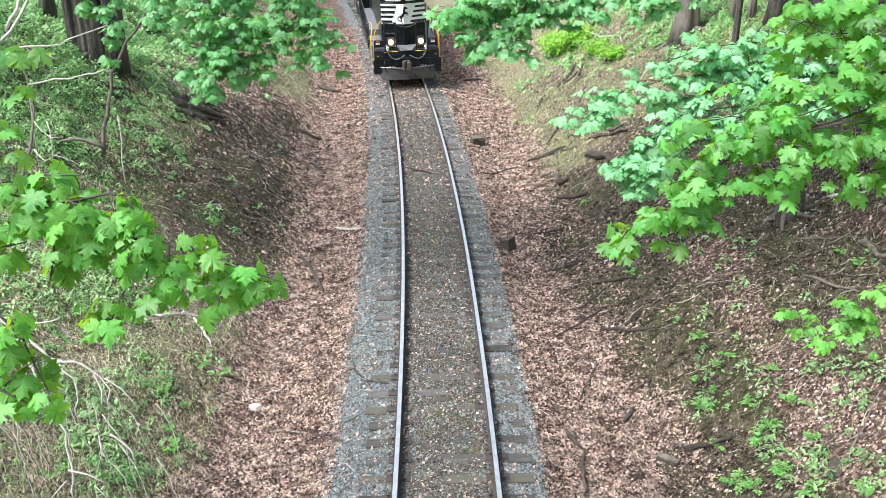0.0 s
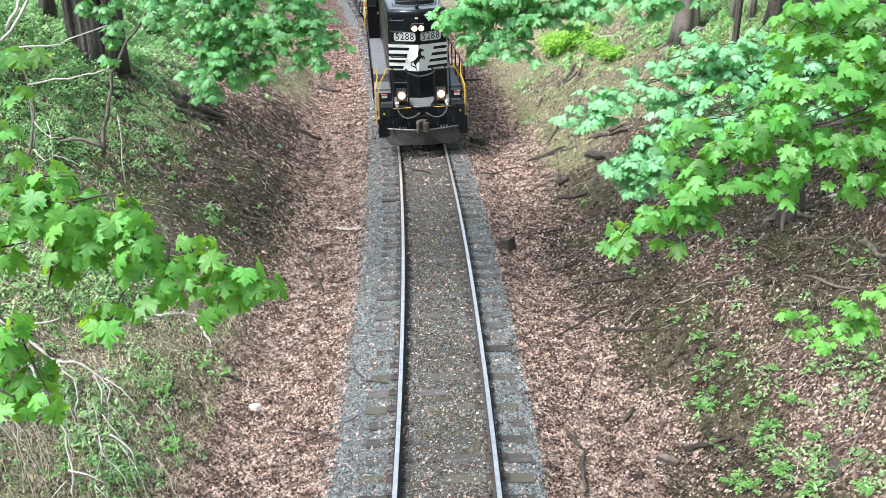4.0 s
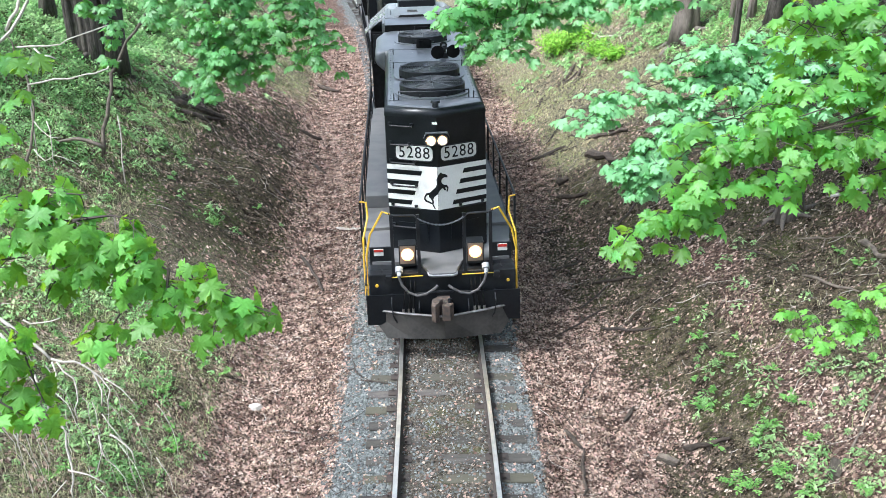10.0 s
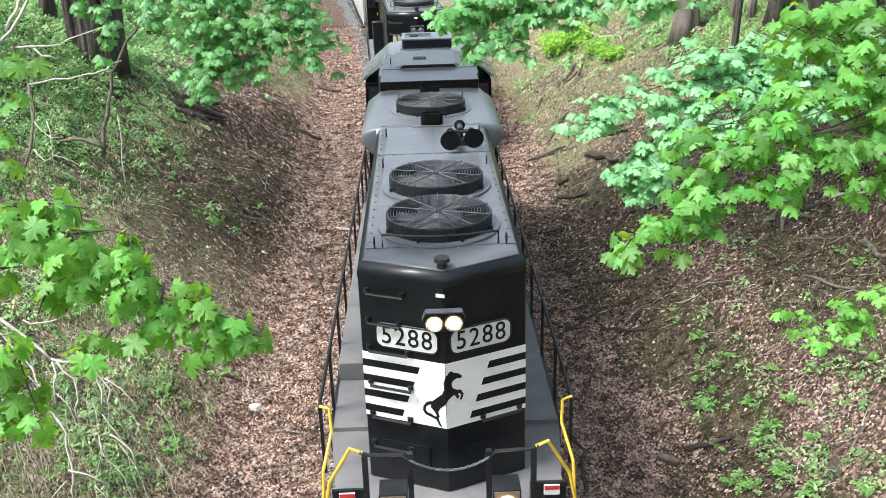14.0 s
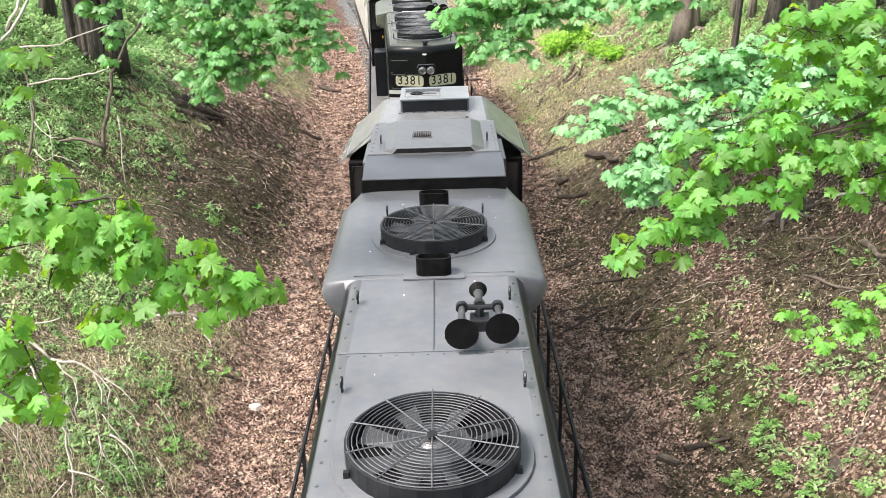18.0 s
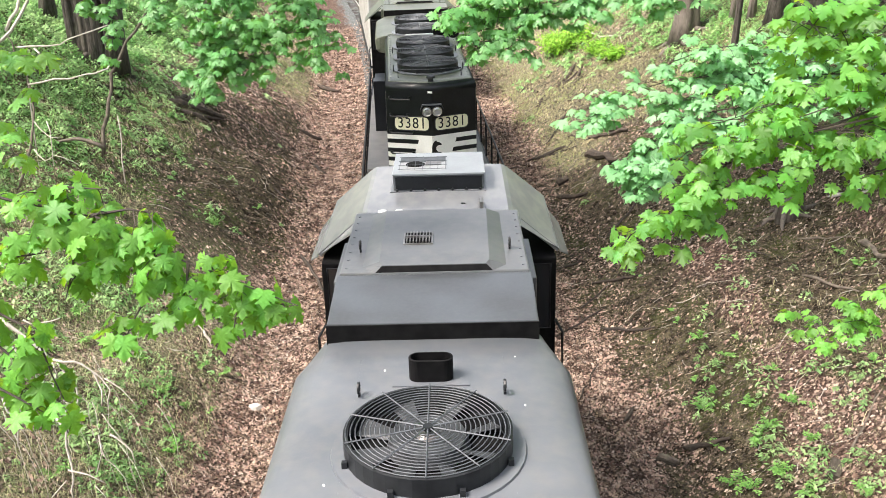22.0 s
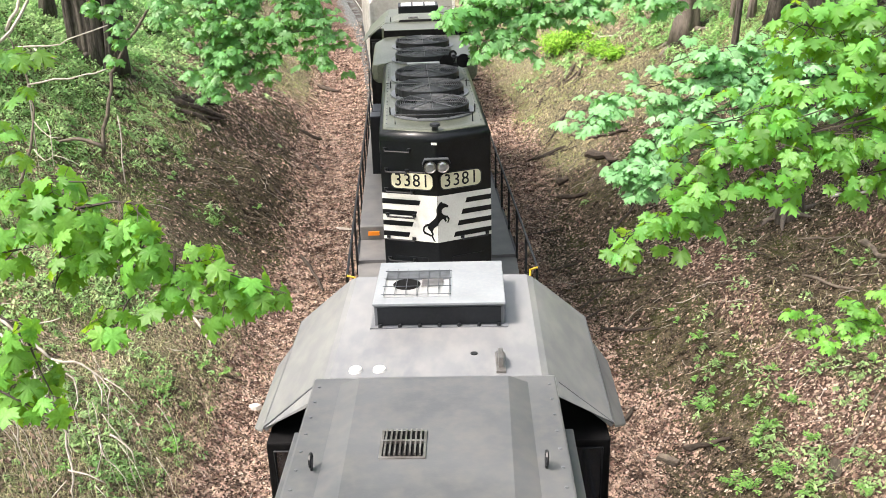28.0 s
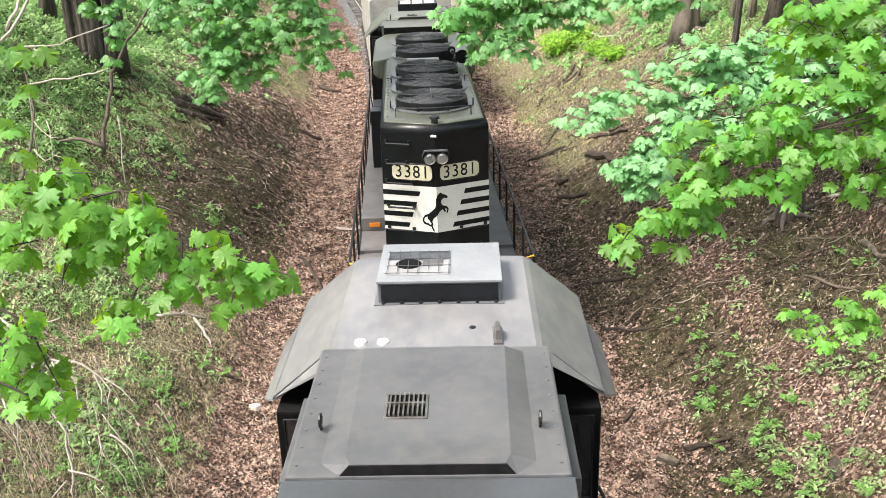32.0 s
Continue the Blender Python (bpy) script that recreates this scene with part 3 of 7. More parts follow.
# dark leaves laid where the banks are in shade, on the soil patches
def shade_litter():
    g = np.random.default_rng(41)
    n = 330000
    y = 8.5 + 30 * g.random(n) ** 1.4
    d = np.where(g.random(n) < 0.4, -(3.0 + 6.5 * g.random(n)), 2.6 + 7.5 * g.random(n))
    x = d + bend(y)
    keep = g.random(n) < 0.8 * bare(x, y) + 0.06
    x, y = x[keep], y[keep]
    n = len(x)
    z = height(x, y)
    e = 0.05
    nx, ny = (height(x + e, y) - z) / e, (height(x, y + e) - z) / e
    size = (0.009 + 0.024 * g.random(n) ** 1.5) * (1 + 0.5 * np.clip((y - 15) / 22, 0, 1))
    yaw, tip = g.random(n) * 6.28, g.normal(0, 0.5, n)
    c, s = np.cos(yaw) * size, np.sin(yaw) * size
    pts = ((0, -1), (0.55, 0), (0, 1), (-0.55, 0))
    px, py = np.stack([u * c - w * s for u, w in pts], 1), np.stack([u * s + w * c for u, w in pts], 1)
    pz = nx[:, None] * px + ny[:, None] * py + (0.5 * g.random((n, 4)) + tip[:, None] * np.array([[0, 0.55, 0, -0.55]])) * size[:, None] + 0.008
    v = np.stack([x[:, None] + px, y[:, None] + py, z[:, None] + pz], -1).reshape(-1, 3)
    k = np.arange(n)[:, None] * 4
    tagged(new("damp_leaf_litter", fast_mesh("damp_leaf_litter", v, np.concatenate([k + [[0, 1, 2]], k + [[0, 2, 3]]]), SHADE_LEAF)), "dark leaf fragments on bare soil, darkened for the banks' shade", "leaf litter", kind="stuff")


shade_litter()


def dry_grass():
    g = np.random.default_rng(17)
    n = 60000
    y = 8.5 + 26 * g.random(n) ** 1.3
    d = np.where(g.random(n) < 0.8, -(3.9 + 7 * g.random(n)), 5 + 9 * g.random(n))
    x = d + bend(y)
    wave = np.sin(x * 1.1 + 1.5 * np.sin(y * 0.5)) * np.sin(y * 0.8 + 0.5 * x)
    keep = (wave > g.normal(np.where((d < 0) & (y < 19), -0.35, 0.05), 0.3, n)) & ((y < 18) | (d < -6.5) | (d > 8))
    x, y = x[keep], y[keep]
    n = len(x)
    z = height(x, y)
    a, ln = g.random(n) * 6.28, 0.10 + 0.25 * g.random(n) ** 2
    lean = 0.6 + 0.6 * g.random(n)
    dx, dy = np.cos(a), np.sin(a)
    w = 0.0016 + 0.002 * g.random(n)
    p0 = np.stack([x, y, z], -1)
    mid = p0 + np.stack([dx * ln * lean * 0.5, dy * ln * lean * 0.5, ln * 0.6], -1)
    tip = p0 + np.stack([dx * ln * lean * 1.2, dy * ln * lean * 1.2, ln * (0.9 - 0.6 * lean)], -1)
    side = np.stack([-dy, dx, 0 * dx], -1) * w[:, None]
    v = np.stack([p0 - side, p0 + side, mid + side, tip, mid - side], 1).reshape(-1, 3)
    i = np.arange(n)[:, None] * 5
    f = np.concatenate([i + [[0, 1, 2]], i + [[0, 2, 4]], i + [[4, 2, 3]]])
    tagged(new("dry_grass", fast_mesh("dry_grass", v, f, STRAW)), "sparse pale grass blades on the bank", "grass", kind="stuff")


dry_grass()


def bank_grass():
    g = np.random.default_rng(18)
    n = 95000
    y = 24 + 34 * g.random(n) ** 1.2
    d = np.where(g.random(n) < 0.3, -(3.3 + 6 * g.random(n)), 3.5 + 9 * g.random(n))
    x = d + bend(y)
    keep = g.random(n) < grassy(x, y) ** 1.5
    x, y = x[keep], y[keep]
    n = len(x)
    z = height(x, y)
    a, ln = g.random(n) * 6.28, 0.06 + 0.16 * g.random(n)
    lean = 0.8 + 0.8 * g.random(n)
    dx, dy = np.cos(a), np.sin(a)
    w = 0.004 + 0.006 * g.random(n)
    p0 = np.stack([x, y, z - 0.01], -1)
    mid = p0 + np.stack([dx * ln * lean * 0.5, dy * ln * lean * 0.5, ln * 0.55], -1)
    tip = p0 + np.stack([dx * ln * lean * 1.2, dy * ln * lean * 1.2, ln * (0.85 - 0.6 * lean)], -1)
    side = np.stack([-dy, dx, 0 * dx], -1) * w[:, None]
    v = np.stack([p0 - side, p0 + side, mid + side, tip, mid - side], 1).reshape(-1, 3)
    i = np.arange(n)[:, None] * 5
    f = np.concatenate([i + [[0, 1, 2]], i + [[0, 2, 4]], i + [[4, 2, 3]]])
    tagged(new("bank_grass", fast_mesh("bank_grass", v, f, BANK_GRASS)), "thin straw-coloured and green grass on the far banks", "grass", kind="stuff")


bank_grass()


def twigs(name, label, mat, seed, count, thick):
    g = random.Random(seed)
    b = Build()
    for i in range(count):
        y = 8.5 + 34 * g.random() ** 1.4
        d = g.choice((-1, 1)) * (1.3 + 8 * g.random())
        a, ln = g.random() * 6.28, 0.1 + 0.6 * g.random() ** 2
        pts = []
        for k in range(4):
            x1, y1 = bend(y) + d + math.cos(a) * ln * k / 3, y + math.sin(a) * ln * k / 3
            pts.append((x1, y1, float(height(x1, y1)) + 0.02 + 0.02 * g.random()))
            a += g.uniform(-0.35, 0.35)
        r = (0.004 + 0.006 * g.random() ** 2) * thick
        b.tube(pts, [r, r * 0.9, r * 0.8, r * 0.5], 4)
    tagged(new(name, b.mesh(name, mat)), label, "twigs", kind="stuff")


twigs("twig_debris", "small broken twigs strewn over the cutting", TWIG, 31, 1800, 1.0)
twigs("dry_stalks", "pale dry stalks scattered over the banks", DEAD, 32, 1500, 0.6)


# ---- locomotives: forward is -y, the centre of the trucks at the origin, rail tops at z = 0 ----
def V(X, Y, Z):
    return (Y, -X, Z)


def bx(b, X0, X1, Y0, Y1, Z0, Z1):
    return b.box((Y0, -max(X0, X1), Z0), (Y1, -min(X0, X1), Z1))


def fan(parent, X, r, z, rim=0.17, blades=8):
    """A roof fan: housing ring, wire guard of rings and spokes, blades below it."""
    seg = 40
    b = Build()
    prof = [(r, 0), (r, rim), (r - 0.035, rim + 0.01), (r - 0.035, 0.02)]
    rings = [[V(X + q * math.cos(a), q * math.sin(a), z + h) for q, h in prof] for a in (2 * math.pi * k / seg for k in range(seg))]
    b.loft(rings + rings[:1], caps=False)
    house = part("fan_housing", b, IRON, parent, "round black fan housing")
    part("fan_flange", Build().loft([[V(X + q * math.cos(2 * math.pi * k / seg), q * math.sin(2 * math.pi * k / seg), z + h) for k in range(seg)] for q, h in ((r + 0.10, 0.0), (r + 0.095, 0.018), (r - 0.01, 0.024))], caps=False), ROOF, house)
    for i in range(1, 16):
        q = r * (0.1 + 0.87 * i / 15)
        part("guard_ring", Build().tube([V(X + q * math.cos(2 * math.pi * k / 36), q * math.sin(2 * math.pi * k / 36), z + rim + 0.012) for k in range(37)], 0.0046, 4), WIRE, house)
    for k in range(10):
        a = 2 * math.pi * k / 10
        part("guard_spoke", Build().tube([V(X + r * 0.05 * math.cos(a), r * 0.05 * math.sin(a), z + rim + 0.022), V(X + r * math.cos(a), r * math.sin(a), z + rim + 0.02)], 0.0065, 4), WIRE, house)
    part("guard_hub", Build().disc((0, -X), r * 0.07, r * 0.06, z + rim + 0.0, z + rim + 0.03, 14), IRON, house)
    for k in range(blades):
        a = 2 * math.pi * (k + 0.3) / blades
        c, s = math.cos(a), math.sin(a)
        c2, s2 = math.cos(a + 0.3), math.sin(a + 0.3)
        part("fan_blade", Build().add([V(X + 0.2 * c, 0.2 * s, z + 0.07), V(X + (r - 0.06) * c, (r - 0.06) * s, z + 0.09), V(X + (r - 0.06) * c2, (r - 0.06) * s2, z + 0.04), V(X + 0.2 * c2, 0.2 * s2, z + 0.03),
               V(X + 0.2 * c, 0.2 * s, z + 0.062), V(X + (r - 0.06) * c, (r - 0.06) * s, z + 0.082), V(X + (r - 0.06) * c2, (r - 0.06) * s2, z + 0.032), V(X + 0.2 * c2, 0.2 * s2, z + 0.022)],
              [(0, 1, 2, 3), (7, 6, 5, 4), (0, 4, 5, 1), (1, 5, 6, 2), (2, 6, 7, 3), (3, 7, 4, 0)]), BLADE, house)
    part("fan_hub", Build().disc((0, -X), 0.31, 0.28, z + 0.02, z + 0.12, 28), BLADE, house, "grey fan hub")
    part("hub_cap", Build().disc((0, -X), 0.09, 0.06, z + 0.12, z + 0.14, 16), STEEL, house)
    # flat black disc in place of the dark depth below the blades
    part("fan_well", Build().disc((0, -X), r - 0.04, r - 0.04, z + 0.004, z + 0.012, 32), SOOT_SHADE, house)
    for k in range(8):
        a = 2 * math.pi * (k + 0.5) / 8
        part("fan_lug", bx(Build(), X + (r + 0.02) * math.cos(a) - 0.02, X + (r + 0.02) * math.cos(a) + 0.02, (r + 0.02) * math.sin(a) - 0.02, (r + 0.02) * math.sin(a) + 0.02, z + 0.02, z + 0.07), IRON, house)
    return house


def eye_bolt(parent, X, Y, z):
    b = Build().tube([V(X, Y, z), V(X, Y, z + 0.05)], 0.012, 5)
    b.tube([V(X + 0.045 * math.cos(a), Y, z + 0.09 + 0.045 * math.sin(a)) for a in (2 * math.pi * k / 10 for k in range(11))], 0.012, 5)
    part("lifting_eye", b, IRON, parent)


def rivets(parent, rows):
    b = Build()
    for (x, y, z) in rows:
        b.loft([[(x + q * math.cos(2 * math.pi * k / 5), y + q * math.sin(2 * math.pi * k / 5), z + h) for k in range(5)] for q, h in ((0.016, -0.006), (0.012, 0.008))])
    tagged(part("rivets", b, ROOF, parent), kind="stuff")


def stack(parent, X, z):
    """Exhaust stack: a flattened tube, open and sooty."""
    def ring(k, h):
        return [V(X + 0.085 * k * math.sin(a) , (0.10 if math.cos(a) > 0 else -0.10) + 0.085 * k * math.cos(a), z + h) for a in (2 * math.pi * (i + 0.5) / 24 for i in range(24))]
    s = part("exhaust_pipe", Build().loft([ring(1, 0), ring(1, 0.2), ring(0.8, 0.205), ring(0.78, 0.03)], caps=True), SOOT_SHADE, parent, "sooty oval exhaust pipe")
    part("base_plate", bx(Build(), X - 0.14, X + 0.14, -0.32, 0.32, z - 0.006, z + 0.008), ROOF, s)


def horn(parent, X, Y, z):
    h = part("air_horn", bx(Build(), X - 0.14, X + 0.06, Y - 0.09, Y + 0.09, z, z + 0.11), IRON, parent, "three-bell air horn on a bracket", 0.01)
    part("manifold", Build().tube([V(X - 0.06, Y - 0.22, z + 0.2), V(X - 0.06, Y + 0.22, z + 0.2)], 0.03, 8).tube([V(X - 0.06, Y, z + 0.1), V(X - 0.06, Y, z + 0.2)], 0.04, 8), IRON, h)
    for y0, y1, x0, x1 in ((-0.165, -0.18, -0.02, 0.5), (0.165, 0.18, -0.02, 0.42), (0, 0, -0.1, -0.42)):
        n = 8
        sgn = 1 if x1 > x0 else -1
        pts = [V(X + x0 + (x1 - x0) * i / n, Y + y0 + (y1 - y0) * i / n, z + 0.21) for i in range(n + 1)]
        big = 0.148 if sgn > 0 else 0.085
        rad = [0.03 + 0.012 * i / n + (big - 0.04) * (i / n) ** 6 for i in range(n + 1)]
        part("bell", Build().tube(pts[-3:], rad[-3:], 22), SOOT_SHADE, h, "flared black bell", smooth=False)
        part("bell_tube", Build().tube(pts[:-2], rad[:-2], 14), BLADE, h, "grey bell tube")
        part("diaphragm", Build().tube([V(X + x0 - 0.05 * sgn, Y + y0, z + 0.21), V(X + x0 + 0.01 * sgn, Y + y0, z + 0.21)], 0.055, 12), IRON, h)


def face_pose(X, Y, Z, side, k, lean=0.0):
    """A pose on the sloped end of the hood: its x to the viewer's right, its z out of the face."""
    a = math.degrees(math.atan(k))
    return pose(*V(X, Y, Z)) @ pose(0, 0, 0, 90, 0, 0) @ pose(0, 0, 0, 0, side * a, 0)


def flat(pts, t=0.004):
    b = Build()
    n = len(pts)
    b.add([(x, y, 0) for x, y in pts] + [(x, y, t) for x, y in pts],
          [tuple(range(n))[::-1], tuple(range(n, 2 * n))] + [(i, (i + 1) % n, n + (i + 1) % n, n + i) for i in range(n)])
    return b


def rounded(w, h, r, n=5):
    out = []
    for cx, cy, a0 in ((w / 2 - r, h / 2 - r, 0), (-w / 2 + r, h / 2 - r, 90), (-w / 2 + r, -h / 2 + r, 180), (w / 2 - r, -h / 2 + r, 270)):
        out += [(cx + r * math.cos(radians(a0 + 90 * i / n)), cy + r * math.sin(radians(a0 + 90 * i / n))) for i in range(n + 1)]
    return out


LEAP = [(0.71, 1.0), (0.77, 0.955), (0.88, 0.93), (0.97, 0.875), (0.945, 0.835), (0.85, 0.85), (0.775, 0.835), (0.715, 0.79), (0.715, 0.73), (0.76, 0.68), (0.832, 0.65), (0.934, 0.635), (1.0, 0.548), (0.949, 0.452), (0.898, 0.462),
        (0.94, 0.543), (0.883, 0.594), (0.861, 0.553), (0.898, 0.513), (0.847, 0.482), (0.81, 0.523), (0.766, 0.574), (0.65, 0.523), (0.547, 0.421), (0.416, 0.34), (0.365, 0.269), (0.401, 0.198), (0.372, 0.147),
        (0.46, 0.005), (0.394, 0.02), (0.307, 0.147), (0.328, 0.208), (0.27, 0.279), (0.197, 0.33), (0.205, 0.43), (0.343, 0.518), (0.475, 0.604), (0.526, 0.685), (0.518, 0.807), (0.569, 0.914), (0.65, 0.975)]
PLUME = [(0.22, 0.45), (0.10, 0.42), (0.02, 0.34), (0.0, 0.26), (0.06, 0.19), (0.18, 0.165), (0.30, 0.13), (0.33, 0.17), (0.2, 0.215), (0.11, 0.235), (0.065, 0.275), (0.08, 0.33), (0.13, 0.37), (0.22, 0.39)]


def grab(parent, pts, r=0.016, mat=None, name="grab_iron"):
    return part(name, Build().tube(pts, r, 6), mat or IRON, parent)


WHEELS = []


def truck(parent, X, axles):
    t = part("truck", bx(bx(Build(), X - axles[-1] - 0.6, X + axles[-1] + 0.6, -1.12, -0.95, 0.55, 0.85), X - axles[-1] - 0.6, X + axles[-1] + 0.6, 0.95, 1.12, 0.55, 0.85), IRON, parent, "black cast truck frame", 0.03)
    for a in sorted({-axles[-1], *axles, axles[-1]}):
        b = Build()
        for s in (-1, 1):
            b.loft([[V(q * math.cos(2 * math.pi * k / 28), s * 0.75 + w, q * math.sin(2 * math.pi * k / 28)) for k in range(28)] for q, w in ((0.508, -0.06), (0.508, 0.06), (0.4, 0.065), (0.2, 0.05))])
        b.tube([V(0, -0.75, 0), V(0, 0.75, 0)], 0.09, 10)
        axle = V(X + a, 0, 0.508)
        WHEELS.append((part("wheelset", b, STEEL, t, "steel wheels on an axle", m=pose(*axle)), axle))
        for s in (-1, 1):
            part("journal_box", bx(Build(), X + a - 0.16, X + a + 0.16, s * 1.14 - 0.08, s * 1.14 + 0.08, 0.38, 0.68), IRON, t, bevel=0.02)


def stripes(loco, Xc, Xe, half, z0, z1):
    """White end panel with dark bars and a leaping shape, on both slopes of the hood end."""
    k = (Xc - Xe) / half
    wide = math.hypot(Xc - Xe, half)
    for side in (-1, 1):
        m = face_pose(Xc, 0, z0, side, k) if side > 0 else face_pose(Xe, -half, z0, side, k)
        h = z1 - z0
        pan = part("striped_panel", flat([(0.0, 0.0), (wide - 0.004, 0.0), (wide - 0.004, h), (0.0, h)], 0.004), WHITE, loco, "white end panel with black bars", m=m @ pose(0, 0, 0.003))
        for i in range(4):
            zb = h * (0.075 + 0.235 * i)
            ht = h * 0.105
            # bars reach from the hood's side towards the middle, slanted at their inner ends
            if side < 0:
                q = [(0.0, zb), (wide * (0.46 + 0.07 * i), zb), (wide * (0.49 + 0.07 * i), zb + ht), (0.0, zb + ht)]
            else:
                q = [(wide * (0.28 + 0.075 * i), zb), (wide - 0.006, zb), (wide - 0.006, zb + ht), (wide * (0.31 + 0.075 * i), zb + ht)]
            part("black_bar", flat(q, 0.003), BLACK, pan, m=pose(0, 0, 0.004))


def number_boards(loco, Xc, Xe, half, zc, text, board):
    k = (Xc - Xe) / half
    wide = math.hypot(Xc - Xe, half)
    for side in (-1, 1):
        m = (face_pose(Xc, 0, zc, side, k) @ pose(wide * 0.43, 0, 0)) if side > 0 else (face_pose(Xe, -half, zc, side, k) @ pose(wide * 0.56, 0, 0))
        b = part("number_board", flat(rounded(0.74, 0.28, 0.09), 0.012), board, loco, "pale number board with dark figures", m=m @ pose(0, 0, 0.006))
        part("board_rim", Build().tube([(*p, 0.008) for p in rounded(0.755, 0.295, 0.095) + rounded(0.755, 0.295, 0.095)[:1]], 0.012, 5), IRON, b)
        for i, ch in enumerate(text):
            words(ch, 0.315, BLACK, "digit", b, pose((i - 1.5) * 0.163, 0, 0.014), squeeze=0.9)


def locomotive(kind):
    """A hood engine running with its long end first. kind 0: four-axle lead engine; 1: six-axle trailing engine."""
    lead = kind == 0
    loco = new("locomotive")
    tagged(loco, "black diesel freight locomotive with striped white hood end, lamps lit" if lead else "black diesel freight locomotive with olive-grey dusty roof, lamps unlit", "locomotive", "locomotives of the train")
    roof = ROOF if lead else ROOF_B
    Xc, Xe, half = (7.34, 6.94, 0.94) if lead else (6.9, 6.56, 0.94)
    tail = -8.4 if lead else -9.9
    nose = 8.22 if lead else 9.7
    prow = nose + 0.19
    top = 4.34
    xb0, xb1 = (1.06, -1.6) if lead else (0.6, -2.7)      # flared part with the braking fan
    xi = -1.78 if lead else -2.95                              # intake box
    xcab = -4.6 if lead else -5.3                             # cab front
    xcb = -7.1 if lead else -7.8
    k = (Xc - Xe) / half

    # frame and walkways
    part("frame", bx(Build(), tail, nose - 0.35, -1.35, 1.35, 1.15, 1.44), IRON, loco, "black steel underframe", 0.02)
    part("end_platform", Build().loft([[V(X, Y, Z) for X, Y in ((nose - 0.08, -0.27), (nose - 0.08, 0.27), (nose - 0.5, 0.4), (nose - 0.62, 1.3), (Xe - 1.0, 1.5), (Xe - 1.0, -1.5), (nose - 0.62, -1.3), (nose - 0.5, -0.4))] for Z in (1.44, 1.5)]), DECK, loco, "dusty chequered end platform")
    for s in (-1, 1):
        part("walkway", bx(Build(), Xe - 1.0, tail + 0.5, min(s * 0.9, s * 1.5), max(s * 0.9, s * 1.5), 1.44, 1.56), DECK, loco, "dusty side walkway")
        part("side_sill", bx(Build(), Xe - 1.0, tail + 0.5, s * 1.5 - 0.02, s * 1.5 + 0.02, 1.2, 1.57), IRON, loco)
    part("walkway_box", bx(Build(), 4.7 if lead else 4.5, xi - 0.6, -1.48, -0.93, 1.56, 1.84), DECK, loco, "raised duct on the walkway", 0.02)
    if not lead:
        part("marker_light", bx(Build(), 4.5, 4.53, -1.32, -1.1, 1.66, 1.74), AMBER, loco, "amber reflector")
    for xx, hh, ln in (() if lead else ((1.0, 3.2, 0.5), (-0.8, 2.9, 0.8))):
        part("side_cabinet", bx(Build(), xx, xx - ln, -1.3, -0.93, 1.84, hh), BLACK, loco, "tall black box beside the hood", 0.02)

    # hood: pointed end, sides, roof
    foot = 1.5
    b = Build()
    out = [V(Xc, 0, 0), V(Xe, half, 0), V(xi + 0.2, half, 0), V(xi + 0.2, -half, 0), V(Xe, -half, 0)]
    b.loft([[(p[0], p[1], foot) for p in out], [(p[0], p[1], top - 0.16) for p in out]])
    part("long_hood", b, BLACK, loco, "glossy black long hood with a pointed end", 0.03)
    ring = lambda q, z: [V(Xc - q * 0.9, 0, z), V(Xe - q, half - q, z), V(xi + 0.2, half - q, z), V(xi + 0.2, -half + q, z), V(Xe - q, -half + q, z)]
    turn = lambda a: ring(-0.003 + 0.16 * (1 - math.cos(radians(a))), top - 0.16 + 0.16 * math.sin(radians(a)))
    part("brow", Build().loft([ring(-0.003, top - 0.2)] + [turn(a) for a in (0, 11, 22, 33, 44, 55)], caps=False), BLACK, loco, "black rounded brow of the hood", smooth=True)
    rf = part("hood_roof", Build().loft([turn(a) for a in (53, 63, 74, 84, 90)] + [ring(0.2, top)]), roof, loco, "dusty grey hood roof", smooth=True)
    # seams and bolts of the roof
    for X in ((2.78, 6.6) if lead else (2.9,)):
        part("roof_seam", bx(Build(), X - 0.02, X + 0.02, -half + 0.09, half - 0.09, top - 0.004, top + 0.008), roof, rf)
    part("roof_seam", bx(Build(), 2.78, xb0, -0.006, 0.006, top, top + 0.009), SLAB, rf)
    bolts = [V(X, s * (half - 0.13), top + 0.0) for s in (-1, 1) for X in np.arange(xb0 + 0.3, Xe - 0.3, 0.28)] + [V(2.78 + 0.06, Y, top) for Y in np.arange(-0.75, 0.8, 0.14)]
    rivets(loco, bolts)
    for X in ((6.62, 3.45, 1.75) if lead else (5.6, 3.4)):
        for s in (-1, 1):
            eye_bolt(loco, X, s * 0.75, top)

    if lead:
        q = random.Random(77)
        spots = Build()
        for X, Y in ((3.9, 0.55), (2.2, 0.7), (1.3, 0.42), (1.6, -0.3), (0.4, -0.72), (-0.6, 0.75), (-1.2, -0.4), (-1.4, 0.72), (3.2, -0.5), (5.1, -0.76), (6.7, 0.2), (2.5, 0.1)):
            a0 = q.uniform(0, 6.28)
            spots.loft([[V(X + w * q.uniform(0.6, 1.3) * math.cos(a0 + 0.9 * i), Y + 0.6 * w * math.sin(a0 + 0.9 * i), top + 0.012 + h) for i in range(7)] for w, h in ((q.uniform(0.007, 0.018), 0), (0.006, 0.003))])
        tagged(part("bird_droppings", spots, WHITE, rf, "white specks of bird lime"), kind="stuff")

    # flared section
    fl = Build()
